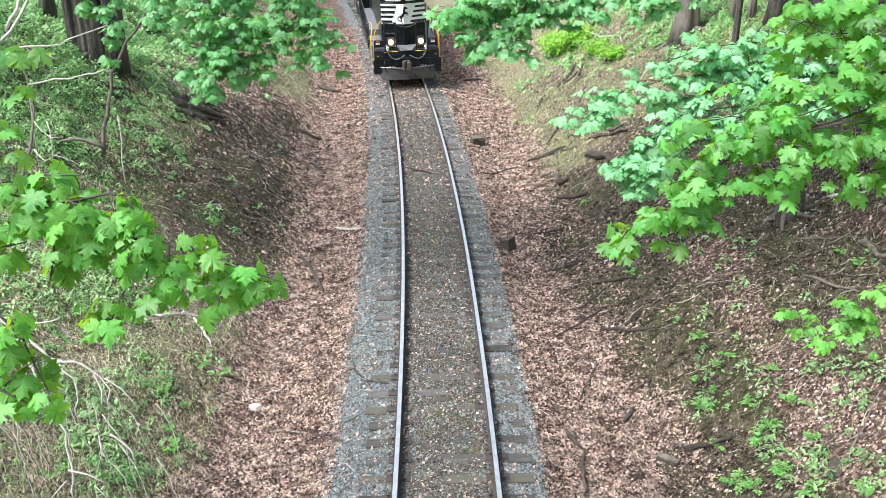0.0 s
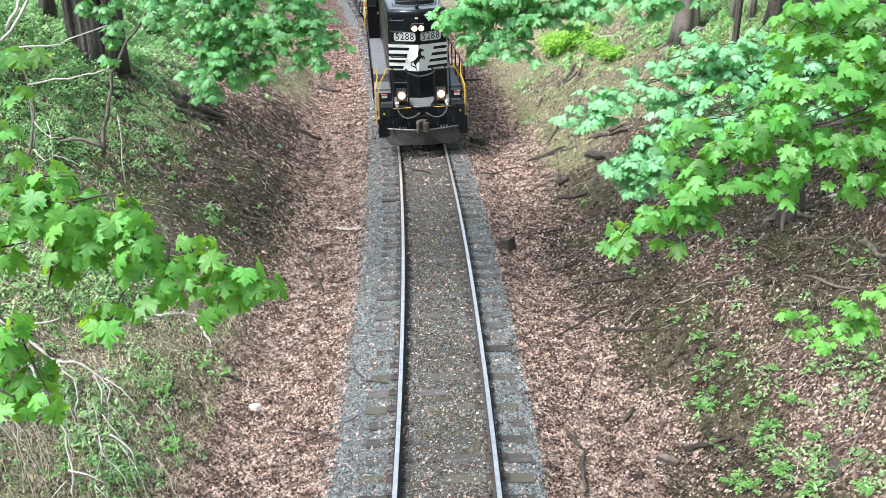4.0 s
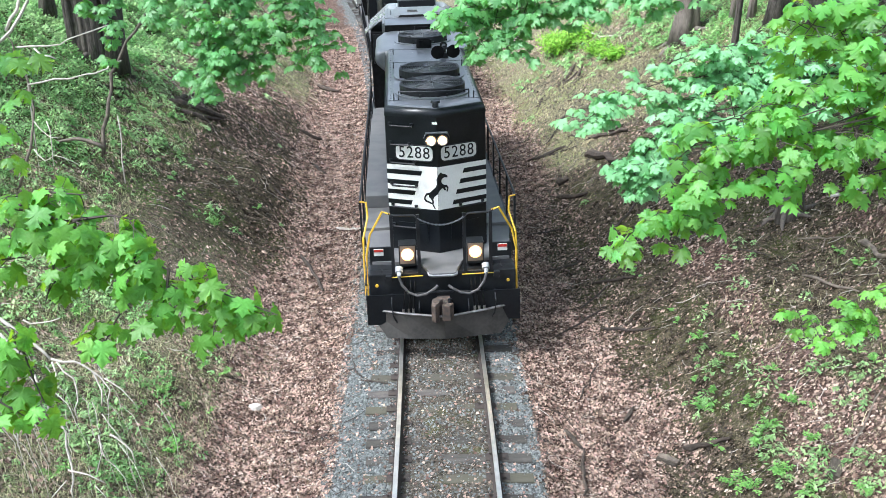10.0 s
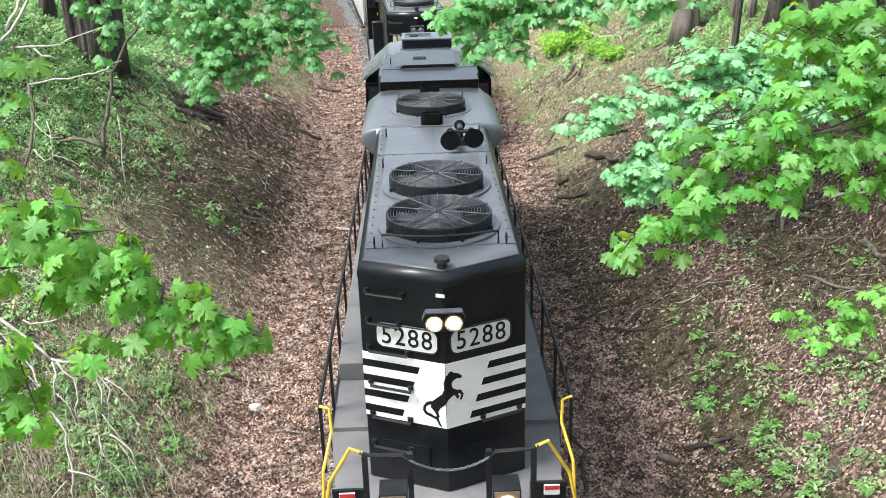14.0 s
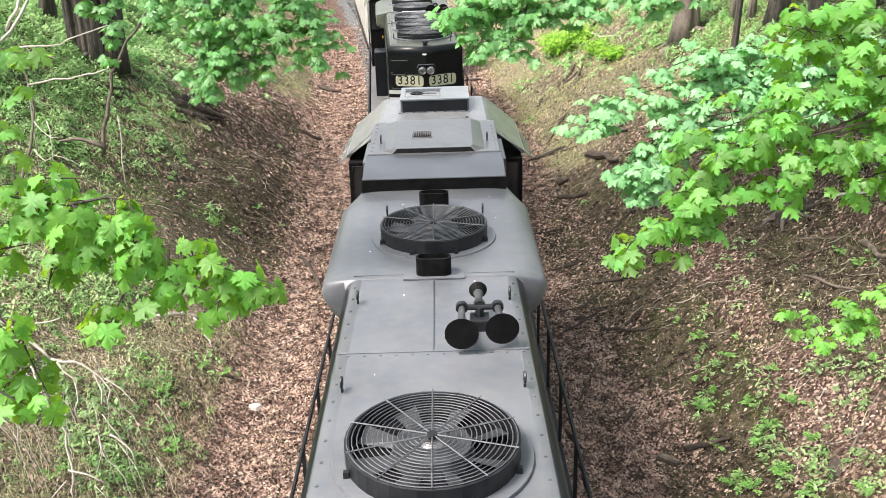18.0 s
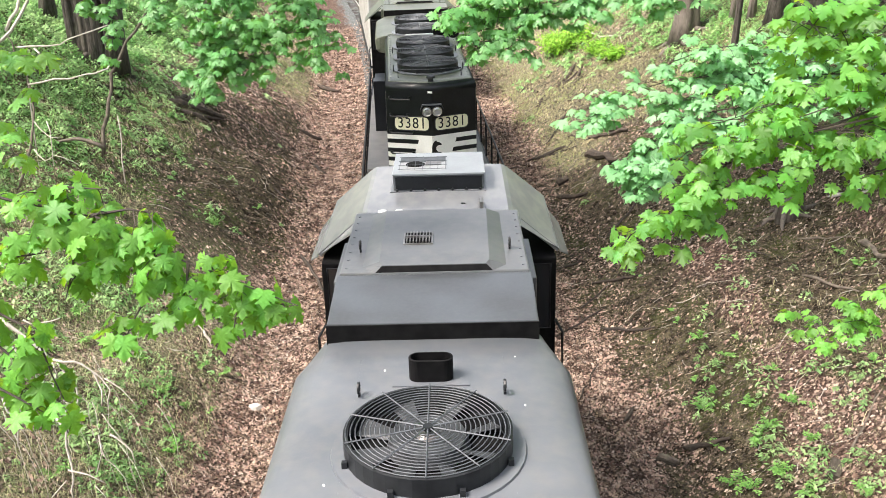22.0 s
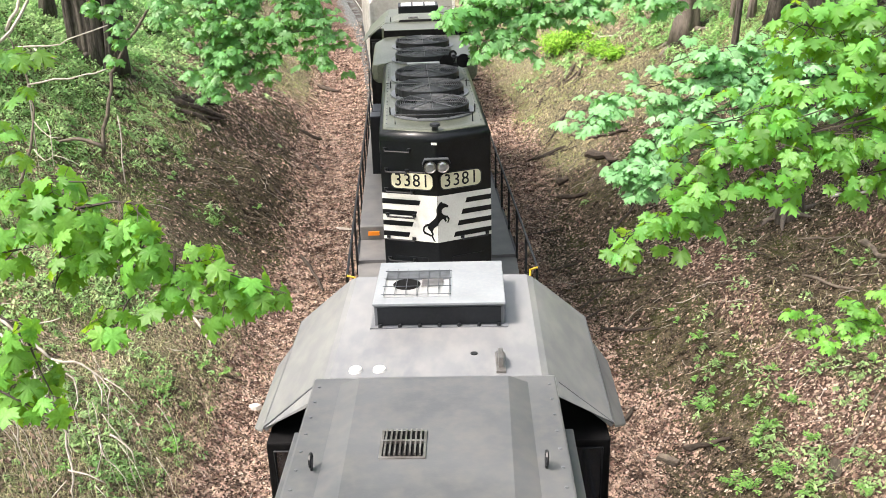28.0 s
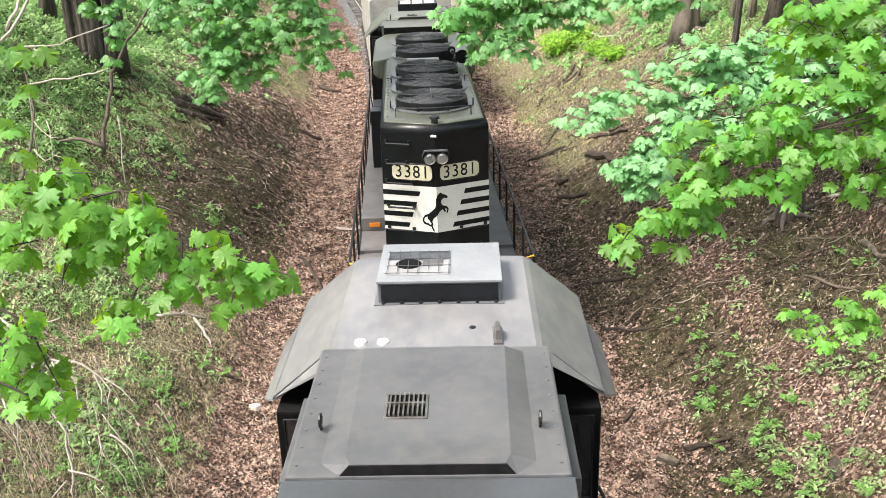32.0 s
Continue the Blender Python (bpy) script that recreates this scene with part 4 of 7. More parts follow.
    side = [(half - 0.02, 3.80), (1.05, 3.88), (1.14, 3.97), (1.19, 4.07), (1.205, 4.14), (1.2, 4.2), (1.18, 4.245), (1.14, 4.28), (1.08, 4.305), (0.97, 4.328), (0.8, 4.344), (0.6, top + 0.01)]
    if not lead:
        side = [(half - 0.02, 3.86), (1.12, 3.9), (1.19, 3.98), (1.205, 4.22), (1.17, 4.29), (1.0, 4.33), (0.8, 4.344), (0.6, top + 0.01)]
    prof = [V(0, y, z) for y, z in side] + [V(0, -y, z) for y, z in side[::-1]]
    sect = lambda X, q: [(p[0] if abs(p[0]) <= half else math.copysign(half + (abs(p[0]) - half) * q, p[0]), -X, p[2]) for p in prof]
    fl.loft([sect(xb0 + 0.10, 0.02), sect(xb0 + 0.075, 0.55), sect(xb0 + 0.03, 0.9), sect(xb0 - 0.04, 1.0), sect(xb1 + 0.3, 1.0), sect(xb1 - 0.45, 0.05)])
    part("brake_hatch", fl, roof, loco, "flared grey dynamic brake hatch", smooth=lead)
    part("hatch_seam", bx(Build(), xb0 - 0.02, xb0 + 0.02, -0.85, 0.85, top, top + 0.014), roof, loco)
    for s in (-1, 1):
        part("hatch_seam", bx(Build(), xb0 - 0.05, xb1 + 0.2, s * 0.62 - 0.006, s * 0.62 + 0.006, top + 0.004, top + 0.011), roof, loco)
    fans = ([(5.96, 0.635), (4.42, 0.635), (-0.02, 0.62)] if lead else [(5.45, 0.66), (4.0, 0.66), (2.55, 0.66), (0.35, 0.66), (-1.35, 0.66)])
    for X, r in fans:
        fan(loco, X, r, top + 0.01, 0.17 if lead else 0.15)
    if lead:
        stack(loco, 1.08, top + 0.012)
        stack(loco, -1.06, top + 0.012)
        horn(loco, 2.38, 0.43, top)
        eye_bolt(loco, -0.78, -0.58, top)
        eye_bolt(loco, -0.78, 0.6, top)
    else:
        horn(loco, 1.45, 0.62, top)
        part("exhaust_slot", bx(Build(), 1.35, 1.5, -0.4, 0.3, top, top + 0.12), GREY_PLATE, loco, "pale exhaust cover")
    xr = 6.6 if lead else 6.3
    grab(loco, [V(xr, -0.66, top), V(xr, -0.66, top + 0.16), V(xr + 0.12, -0.3, top + 0.17), V(xr + 0.15, 0, top + 0.17), V(xr + 0.12, 0.3, top + 0.17), V(xr, 0.66, top + 0.16), V(xr, 0.66, top)], 0.014, name="roof_handrail")
    part("roof_beacon", Build().disc((0, -(Xc - 0.12)), 0.06, 0.05, top, top + 0.07, 14).disc((0, -(Xc - 0.12)), 0.09, 0.08, top + 0.07, top + 0.11, 14), IRON, loco, "small round roof fitting")

    # end of the hood: boards, lamps, panel
    stripes(loco, Xc, Xe, half, 2.38, 3.22)
    number_boards(loco, Xc, Xe, half, 3.47, "5288" if lead else "3381", PALE if lead else CREAM)
    for shape in (LEAP, PLUME):
        bb = bmesh.new()
        bb.faces.new([bb.verts.new((-0.27 + px * 0.47, 0, 2.39 + pz * 0.73)) for px, pz in shape])
        bb.normal_update()
        bmesh.ops.triangulate(bb, faces=list(bb.faces), ngon_method="EAR_CLIP")
        # the end is creased, so the shape is cut along the middle
        bmesh.ops.bisect_plane(bb, geom=list(bb.verts) + list(bb.edges) + list(bb.faces), plane_co=(0, 0, 0), plane_no=(1, 0, 0))
        for v in bb.verts:
            v.co.y = -(Xc - k * abs(v.co.x) + 0.0125)
        bmesh.ops.recalc_face_normals(bb, faces=bb.faces)
        me = bpy.data.meshes.new("emblem")
        bb.to_mesh(me)
        bb.free()
        me.materials.append(BLACK)
        part("emblem", me, None, loco, "plain dark leaping shape")
    hl = part("headlight_housing", Build().loft([[V(X, x, 3.76 + y) for x, y in rounded(0.46, 0.24, 0.1)] for X in (Xc - 0.2, Xc + 0.05)]), IRON, loco, "black twin headlight housing", 0.01)
    part("headlight_hood", Build().loft([[V(X, x * sc, z) for x, z in ((-0.24, 3.8), (-0.2, 3.9), (0.2, 3.9), (0.24, 3.8), (0.2, 3.885), (-0.2, 3.885))] for X, sc in ((Xc, 1), (Xc + 0.1, 1))]), WIRE, hl)
    for s in (-1, 1):
        lens = Build().loft([[V(Xc + x, s * 0.105 + q * math.cos(2 * math.pi * i / 24), 3.75 + q * math.sin(2 * math.pi * i / 24)) for i in range(24)] for q, x in ((0.088, 0.03), (0.088, 0.056), (0.05, 0.066))])
        if lead:
            part("lamp_glow", Build().loft([[V(Xc + x, s * 0.105 + q * math.cos(2 * math.pi * i / 24), 3.75 + q * math.sin(2 * math.pi * i / 24)) for i in range(24)] for q, x in ((0.064, 0.06), (0.05, 0.073))]), LAMP, hl, "bright middle of the headlight")
        part("headlight", lens, LAMP_RING if lead else LAMP_OFF, hl, "round lit headlight" if lead else "round unlit headlight")
        part("lamp_rim", Build().tube([V(Xc + 0.058, s * 0.105 + 0.095 * math.cos(2 * math.pi * i / 20), 3.75 + 0.095 * math.sin(2 * math.pi * i / 20)) for i in range(21)], 0.012, 5), STEEL, hl)
    # grab irons on the end
    def on_face(Y, Z, off=0.085):
        return V(Xc - k * abs(Y) + off, Y, Z)
    for Y0, Y1, Z in ((-0.85, -0.45, 3.98), (-0.85, -0.5, 3.62), (-0.86, -0.42, 3.27), (-0.86, -0.4, 2.82), (-0.86, -0.42, 2.40), (0.42, 0.86, 2.40), (-0.86, -0.42, 2.0)):
        grab(loco, [on_face(Y0, Z + 0.02, 0), on_face(Y0, Z), on_face(Y1, Z), on_face(Y1, Z + 0.02, 0)], 0.017)
        for Y in (Y0, Y1):
            part("grab_foot", Build().disc((Y, -(Xc - k * abs(Y) + 0.012)), 0.034, 0.034, Z, Z + 0.05, 8), IRON, loco)
    part("class_label", flat([(-0.05, -0.02), (0.05, -0.02), (0.05, 0.02), (-0.05, 0.02)], 0.006), WHITE, loco, m=face_pose(Xc - 0.01, -0.02, 4.06 if lead else 4.14, -1, k) @ pose(0, 0, 0.03))
    part("hood_hatch", flat([(0, 0), (0.6, 0), (0.6, 0.36), (0, 0.36)], 0.012), BLACK, loco, m=face_pose(Xe, -half, 1.72, -1, k) @ pose(0.2, 0, 0.002))
    part("hood_hatch", flat([(0, 0), (0.6, 0), (0.6, 0.36), (0, 0.36)], 0.012), BLACK, loco, m=face_pose(Xc, 0, 1.72, 1, k) @ pose(0.25, 0, 0.002))
    # doors along the sides of the hood
    for s in (-1, 1):
        for i, X in enumerate(np.arange(xb0 + 0.6, Xe - 0.6, 0.62)):
            part("hood_door", bx(Build(), X, X + 0.58, s * half - 0.008, s * half + 0.014, 1.75, 3.35), BLACK, loco, bevel=0.004)
            part("door_latch", bx(Build(), X + 0.5, X + 0.54, s * half, s * half + 0.035, 2.4, 2.52), IRON, loco)
        part("radiator_grille", bx(Build(), 3.2, 6.2, s * half - 0.01, s * half + 0.03, 3.4, 4.0), IRON, loco, "ribbed radiator grille", 0.01)

    # pilot, plow, coupler, hoses, steps
    part("pilot", bx(Build(), nose - 0.6, nose - 0.12, -1.36, 1.36, 0.95, 1.435), IRON, loco, "black end plate", 0.015)
    lip = ((-1.44, -0.25), (-0.75, -0.02), (0, 0.15), (0.75, -0.02), (1.44, -0.25))
    low = ((-1.06, -0.05), (-0.6, 0.03), (0, 0.1), (0.6, 0.03), (1.06, -0.05))
    part("plow", Build().loft([[V(prow + x, Y, 0.78 - 0.05 * (1 - abs(Y) / 1.44)), V(prow + x1, Y1, 0.26), V(prow + x1 - 0.04, Y1, 0.26), V(prow + x - 0.06, Y, 0.74)] for (Y, x), (Y1, x1) in zip(lip, low)]), PLOW, loco, "dusty black pointed plow blade")
    part("plow_lip", Build().tube([V(prow + x, Y, 0.79 - 0.05 * (1 - abs(Y) / 1.44)) for Y, x in lip], 0.022, 6), STEEL, loco, "worn upper edge")
    part("pilot_sheet", Build().loft([[V(prow - 0.16 + q, -1.42, 0.5), V(prow - 0.16 + q, 1.42, 0.5), V(prow - 0.16 + q, 1.42, 1.1), V(prow - 0.16 + q, -1.42, 1.1)] for q in (0, 0.03)]), BLACK, loco)
    part("step_lip", Build().loft([[V(nose + x, Y, z) for Y, x in ((-0.27, -0.12), (-0.25, 0.05), (-0.18, 0.09), (0.18, 0.09), (0.25, 0.05), (0.27, -0.12))] for z in (1.42, 1.5)]), DECK, loco, "worn drop step over the coupler", 0.008)
    part("step_edge", Build().tube([V(nose - 0.1, -0.27, 1.46), V(nose + 0.05, -0.255, 1.46), V(nose + 0.09, -0.18, 1.46), V(nose + 0.09, 0.18, 1.46), V(nose + 0.05, 0.255, 1.46), V(nose - 0.1, 0.27, 1.46)], 0.018, 6), GREY_PLATE, loco)
    jaw = ((-0.1, -0.1), (0.12, -0.13), (0.2, -0.22), (0.4, -0.24), (0.46, -0.17), (0.4, -0.1), (0.28, -0.09), (0.24, -0.02), (0.3, 0.06), (0.26, 0.13), (0.1, 0.12), (-0.1, 0.1))
    cp = part("coupler", Build().loft([[V(nose + x * q, y * q, z) for x, y in jaw] for z, q in ((0.66, 0.94), (0.7, 1.0), (1.0, 1.0), (1.04, 0.94))]), RUST, loco, "cast knuckle coupler")
    part("knuckle", Build().loft([[V(nose + x, y, z) for x, y in ((0.22, 0.14), (0.34, 0.17), (0.45, 0.1), (0.43, -0.03), (0.36, -0.05), (0.34, 0.03), (0.26, 0.05))] for z in (0.7, 1.0)]), RUST, cp, bevel=0.012)
    part("knuckle_pin", Build().tube([V(nose + 0.29, 0.1, 0.68), V(nose + 0.29, 0.1, 1.08)], 0.035, 10), IRON, cp)
    part("coupler_shank", bx(Build(), nose - 0.25, nose, -0.1, 0.1, 0.76, 0.96), IRON, cp, bevel=0.02)
    part("cut_lever", Build().tube([V(nose, -1.25, 1.05), V(nose + 0.05, -0.5, 1.1), V(nose + 0.1, 0, 1.15), V(nose + 0.05, 0.5, 1.1), V(nose, 1.25, 1.05)], 0.016, 6), IRON, loco)
    for y0, y1 in ((-0.95, -0.36), (0.36, 1.02)):
        part("yellow_edge", Build().tube([V(nose - 0.1, y0, 1.38), V(nose - 0.1, y1, 1.39)], 0.012, 5), YELLOW, loco, "thin yellow bar")
    for s in (-1, 1):
        dl = part("ditch_light", bx(Build(), nose - 0.6, nose - 0.3, s * 0.63 - 0.16, s * 0.63 + 0.16, 1.5, 1.93), IRON, loco, "box lamp on the end platform", 0.015)
        part("lamp_face", bx(Build(), nose - 0.305, nose - 0.293, s * 0.63 - 0.14, s * 0.63 + 0.14, 1.56, 1.91), LAMPLIT_FACE if lead else STEEL, dl)
        part("lamp", Build().loft([[V(nose + x, s * 0.63 + q * math.cos(2 * math.pi * i / 24), 1.745 + q * math.sin(2 * math.pi * i / 24)) for i in range(24)] for q, x in ((0.118, -0.3), (0.118, -0.27), (0.05, -0.255))]), LAMP_RING if lead else LAMP_OFF, dl, "round lit lamp" if lead else "round unlit lamp")
        if lead:
            part("lamp_glow", Build().loft([[V(nose + x, s * 0.63 + q * math.cos(2 * math.pi * i / 24), 1.745 + q * math.sin(2 * math.pi * i / 24)) for i in range(24)] for q, x in ((0.085, -0.264), (0.05, -0.248))]), LAMP, dl, "bright middle of the lamp")
        part("hose", Build().tube([V(nose - 0.05, s * 0.8, 1.5), V(nose + 0.03, s * 0.8, 1.42), V(nose + 0.06, s * 0.75, 1.28), V(nose + 0.1, s * 0.64, 1.15), V(nose + 0.13, s * 0.48, 1.09), V(nose + 0.14, s * 0.32, 1.12), V(nose + 0.12, s * 0.18, 1.2), V(nose + 0.06, s * 0.1, 1.24)], 0.026, 8), RUBBER, loco, "grey jumper hose")
        part("hose_socket", Build().tube([V(nose - 0.12, s * 0.8, 1.56), V(nose - 0.04, s * 0.8, 1.5)], 0.07, 12).tube([V(nose - 0.05, s * 0.8, 1.51), V(nose + 0.03, s * 0.8, 1.44)], 0.04, 10), GREY_PLATE, loco, "pale jumper socket")
        part("junction_box", bx(Build(), nose - 0.14, nose - 0.06, s * 1.0 - 0.05, s * 1.0 + 0.06, 1.3, 1.42), IRON, loco, bevel=0.01)
        for y0 in (0.52, 0.6, 0.7):
            part("brake_hose", Build().tube([V(nose - 0.1, s * y0, 1.3), V(nose + 0.04, s * y0, 1.22), V(nose + 0.12, s * (y0 + 0.03), 1.0), V(nose + 0.14, s * (y0 + 0.05), 0.82)], 0.015, 6), SOOT_SHADE, loco)
            part("hose_end", Build().tube([V(nose + 0.14, s * (y0 + 0.05), 0.84), V(nose + 0.15, s * (y0 + 0.05), 0.76)], 0.024, 8), STEEL, loco)
        part("air_hose", Build().tube([V(nose + 0.0, s * 0.95, 1.1), V(nose + 0.14, s * 0.96, 0.95), V(nose + 0.16, s * 0.94, 0.7), V(nose + 0.1, s * 0.85, 0.5)], 0.016, 6), IRON, loco)
        part("air_hose", Build().tube([V(nose + 0.0, s * 0.45, 1.0), V(nose + 0.16, s * 0.46, 0.85), V(nose + 0.2, s * 0.44, 0.6), V(nose + 0.16, s * 0.38, 0.5)], 0.016, 6), IRON, loco)
        # platform posts, chains and the yellow corner rails
        for Y in (0.42, 0.9):
            part("post", bx(Build(), nose - 0.16, nose - 0.10, s * Y - 0.03, s * Y + 0.03, 1.44, 2.58), IRON, loco)
        part("end_rail", Build().tube([V(nose - 0.12, s * 0.42, 2.5), V(nose - 0.12, s * 0.5, 2.57), V(nose - 0.12, s * 0.85, 2.58), V(nose - 0.12, s * 0.95, 2.62)], 0.02, 6), IRON, loco)
        part("corner_rail", Build().tube([V(nose - 0.12, s * 0.92, 2.61), V(nose - 0.14, s * 1.05, 2.66), V(nose - 0.2, s * 1.3, 2.2), V(nose - 0.2, s * 1.38, 1.8), V(nose - 0.2, s * 1.39, 0.95), V(nose - 0.2, s * 1.33, 0.8)], 0.02, 7), YELLOW, loco, "yellow corner handrail")
        part("corner_rail", Build().tube([V(nose - 1.35, s * 1.50, 2.46), V(nose - 1.3, s * 1.38, 2.45), V(nose - 1.2, s * 1.36, 2.2), V(nose - 0.85, s * 1.45, 1.9), V(nose - 0.75, s * 1.46, 1.5), V(nose - 0.75, s * 1.46, 0.75)], 0.02, 7), YELLOW, loco, "yellow step handrail")
        for j, z in enumerate((0.55, 0.85, 1.15)):
            part("step", bx(Build(), nose - 0.75, nose - 0.3, min(s * 1.15, s * 1.45), max(s * 1.15, s * 1.45), z, z + 0.03), IRON, loco)
        part("step_side", bx(Build(), nose - 0.78, nose - 0.24, s * 1.12 - 0.01, s * 1.12 + 0.01, 0.45, 1.45), IRON, loco)
        part("step_light", Build().loft([[V(nose - 0.12 + x, s * 1.22 + q * math.cos(2 * math.pi * i / 10), 1.22 + q * math.sin(2 * math.pi * i / 10)) for i in range(10)] for q, x in ((0.03, 0), (0.03, 0.02))]), YELLOW, loco, "small yellow lamp")
        part("warning_label", bx(Build(), nose - 0.62, nose - 0.6, s * 1.17 - 0.09, s * 1.17 + 0.09, 1.62, 1.75), WHITE, loco, "white and red warning plate")
        part("warning_band", bx(Build(), nose - 0.6, nose - 0.594, s * 1.17 - 0.085, s * 1.17 + 0.085, 1.695, 1.745), RED, loco)
        part("label_board", bx(Build(), nose - 0.66, nose - 0.62, min(s * 0.92, s * 1.34), max(s * 0.92, s * 1.34), 1.44, 1.78), IRON, loco)
        # side handrails with posts
        posts = np.arange(nose - 1.4, xcab + 0.4, -1.35)
        for X in posts:
            part("handrail_post", bx(Build(), X - 0.02, X + 0.02, s * 1.5 - 0.02, s * 1.5 + 0.02, 1.5, 2.45), IRON, loco)
        part("handrail", Build().tube([V(nose - 1.35, s * 1.5, 2.46), V(xcab + 0.4, s * 1.5, 2.46)], 0.022, 6), IRON, loco, "long black side handrail")
    chain = [V(nose - 0.12 + 0.04, -0.42 + 0.84 * i / 12, 2.52 - 0.14 * (1 - ((i - 6) / 6) ** 2)) for i in range(13)]
    ch = part("chain", Build().tube(chain, 0.006, 4), WIRE, loco, "sagging safety chain")
    for i in range(24):
        u = (i + 0.5) / 2
        a, b = Vector(chain[int(u)]), Vector(chain[int(u) + 1])
        c, d = a.lerp(b, u % 1), (b - a).normalized() * 0.03
        w = Vector((0, 0, 0.013)) if i % 2 else Vector((0, 0.013, 0))
        part("chain_link", Build().tube([c - d, c - d * 0.6 + w, c + d * 0.6 + w, c + d, c + d * 0.6 - w, c - d * 0.6 - w, c - d], 0.006, 4), WIRE, ch)

    # intake box, cab, short hood
    zt = 4.44
    part("intake_box", Build().loft([[V(xi, -0.96, 4.02), V(xi, 0.96, 4.02), V(xi, 0.96, 4.51), V(xi, -0.96, 4.51)], [V(xi - 1.04, -0.98, 4.02), V(xi - 1.04, 0.98, 4.02), V(xi - 1.04, 0.98, 4.545), V(xi - 1.04, -0.98, 4.545)]]), SLAB if lead else roof, loco, "sloped grey intake hatch with a dark front", 0.012)
    part("intake_front", bx(Build(), xi + 0.0, xi + 0.016, -0.965, 0.965, 4.3, 4.503), SOOT_SHADE, loco)
    part("intake_body", bx(Build(), xi - 0.05, xcab - 0.1, -0.94, 0.94, 1.5, 4.1), BLACK, loco)
    part("hatch_roof", bx(Build(), xi - 1.045, xcab - 0.05, -0.96, 0.96, 4.1, 4.56), HATCH if lead else roof, loco, "flat grey roof hatch", 0.02)
    part("raised_panel", Build().loft([[V(xi - 1.06, -0.60, 4.558), V(xi - 1.06, 0.60, 4.558), V(xi - 1.2, 0.74, 4.558), V(xcab + 0.06, 0.74, 4.558), V(xcab + 0.06, -0.74, 4.558), V(xi - 1.2, -0.74, 4.558)],
                                       [V(xi - 1.1, -0.52, 4.62), V(xi - 1.1, 0.52, 4.62), V(xi - 1.2, 0.56, 4.62), V(xcab + 0.06, 0.58, 4.62), V(xcab + 0.06, -0.58, 4.62), V(xi - 1.2, -0.56, 4.62)]]), HATCH if lead else roof, loco, "raised trapezoid roof panel")
    part("panel_lip", Build().loft([[V(xi - 1.045, -0.62, 4.53), V(xi - 1.045, 0.62, 4.53), V(xi - 1.085, 0.53, 4.615), V(xi - 1.085, -0.53, 4.615)], [V(xi - 1.06, -0.62, 4.53), V(xi - 1.06, 0.62, 4.53), V(xi - 1.1, 0.53, 4.615), V(xi - 1.1, -0.53, 4.615)]]), SOOT_SHADE, loco, "dark front lip of the panel")
    rivets(loco, [V(X, s * 0.9, 4.56) for s in (-1, 1) for X in np.arange(xcab + 0.1, xi - 1.15, 0.22)] + [V(xcab - 0.06, Y, zt + 0.018) for Y in np.arange(-0.85, 0.9, 0.17)])
    g = part("roof_grille", bx(Build(), xcab + 1.17, xcab + 0.83, -0.34, -0.02, 4.61, 4.632), STEEL, loco, "small barred roof vent", 0.005)
    # thin black plate painted as the shaded gap behind the bars
    part("grille_well", bx(Build(), xcab + 1.15, xcab + 0.85, -0.32, -0.04, 4.63, 4.636), SOOT_SHADE, g)
    for i in range(8):
        Y = -0.30 + 0.24 * i / 7
        part("grille_bar", bx(Build(), xcab + 1.15, xcab + 0.85, Y - 0.006, Y + 0.006, 4.636, 4.655), STEEL, g)
    part("grille_bar", bx(Build(), xcab + 1.01, xcab + 0.99, -0.32, -0.04, 4.637, 4.659), STEEL, g)
    for s in (-1, 1):
        part("side_box", bx(Build(), xi - 1.25, xcab + 0.45, min(s * 0.96, s * 1.05), max(s * 0.96, s * 1.05), 3.6, 4.38), HATCH if lead else roof, loco, "low side casing", 0.01)
        eye_bolt(loco, xcab + 1.2, s * 0.79, 4.55)
    # cab
    cw = 1.44
    # cab blacker than its paint: the shade of the recess is coloured in
    part("cab_body", bx(Build(), xcab - 0.16, xcb + 0.2, -cw, cw, 1.5, 3.88), SOOT_SHADE, loco, "black cab with side windows", 0.02)
    under = [(-1.48, 3.935), (-1.46, 3.91), (-1.01, zt - 0.15), (-0.88, zt - 0.05), (0.88, zt - 0.05), (1.01, zt - 0.15), (1.46, 3.91), (1.48, 3.935)]
    over = [(1.475, 3.955), (1.2, 4.19), (1.01, 4.35), (0.93, zt - 0.028), (0.87, zt), (0.4, zt + 0.012), (0, zt + 0.015), (-0.4, zt + 0.012), (-0.87, zt), (-0.93, zt - 0.028), (-1.01, 4.35), (-1.2, 4.19), (-1.475, 3.955)]
    back = lambda y: 0.28 * min(max((abs(y) - 0.9) / 0.1, 0), 1)      # the sloped sides begin behind the middle
    part("cab_roof", Build().loft([[V(xcab - 0.02 - back(y), y, z) for y, z in under + over], [V(xcb + 0.17, y, z) for y, z in under + over]]), CAB_ROOF if lead else roof, loco, "grey cab roof with sloped sides")
    part("cab_roof_seam", bx(Build(), xcab + 0.02, xcab - 0.075, -0.9, 0.9, zt + 0.0, zt + 0.018), HATCH if lead else roof, loco)
    for s in (-1, 1):
        part("roof_edge", Build().tube([V(xcab - 0.3, s * 1.01, 4.345), V(xcab - 0.3, s * 1.2, 4.18), V(xcab - 0.3, s * 1.475, 3.945), V(xcb + 0.17, s * 1.475, 3.945)], 0.012, 5), SLAB, loco)
        part("sun_visor", Build().loft([[V(X, s * 1.485, 3.94), V(X, s * 1.49, 3.915), V(X + q, s * 1.63, 3.745), V(X + q, s * 1.635, 3.765)] for X, q in ((xcab - 0.28, -0.3), (xcb + 0.7, 0.1))]), CAB_ROOF if lead else roof, loco, "sheet visor over the cab window")
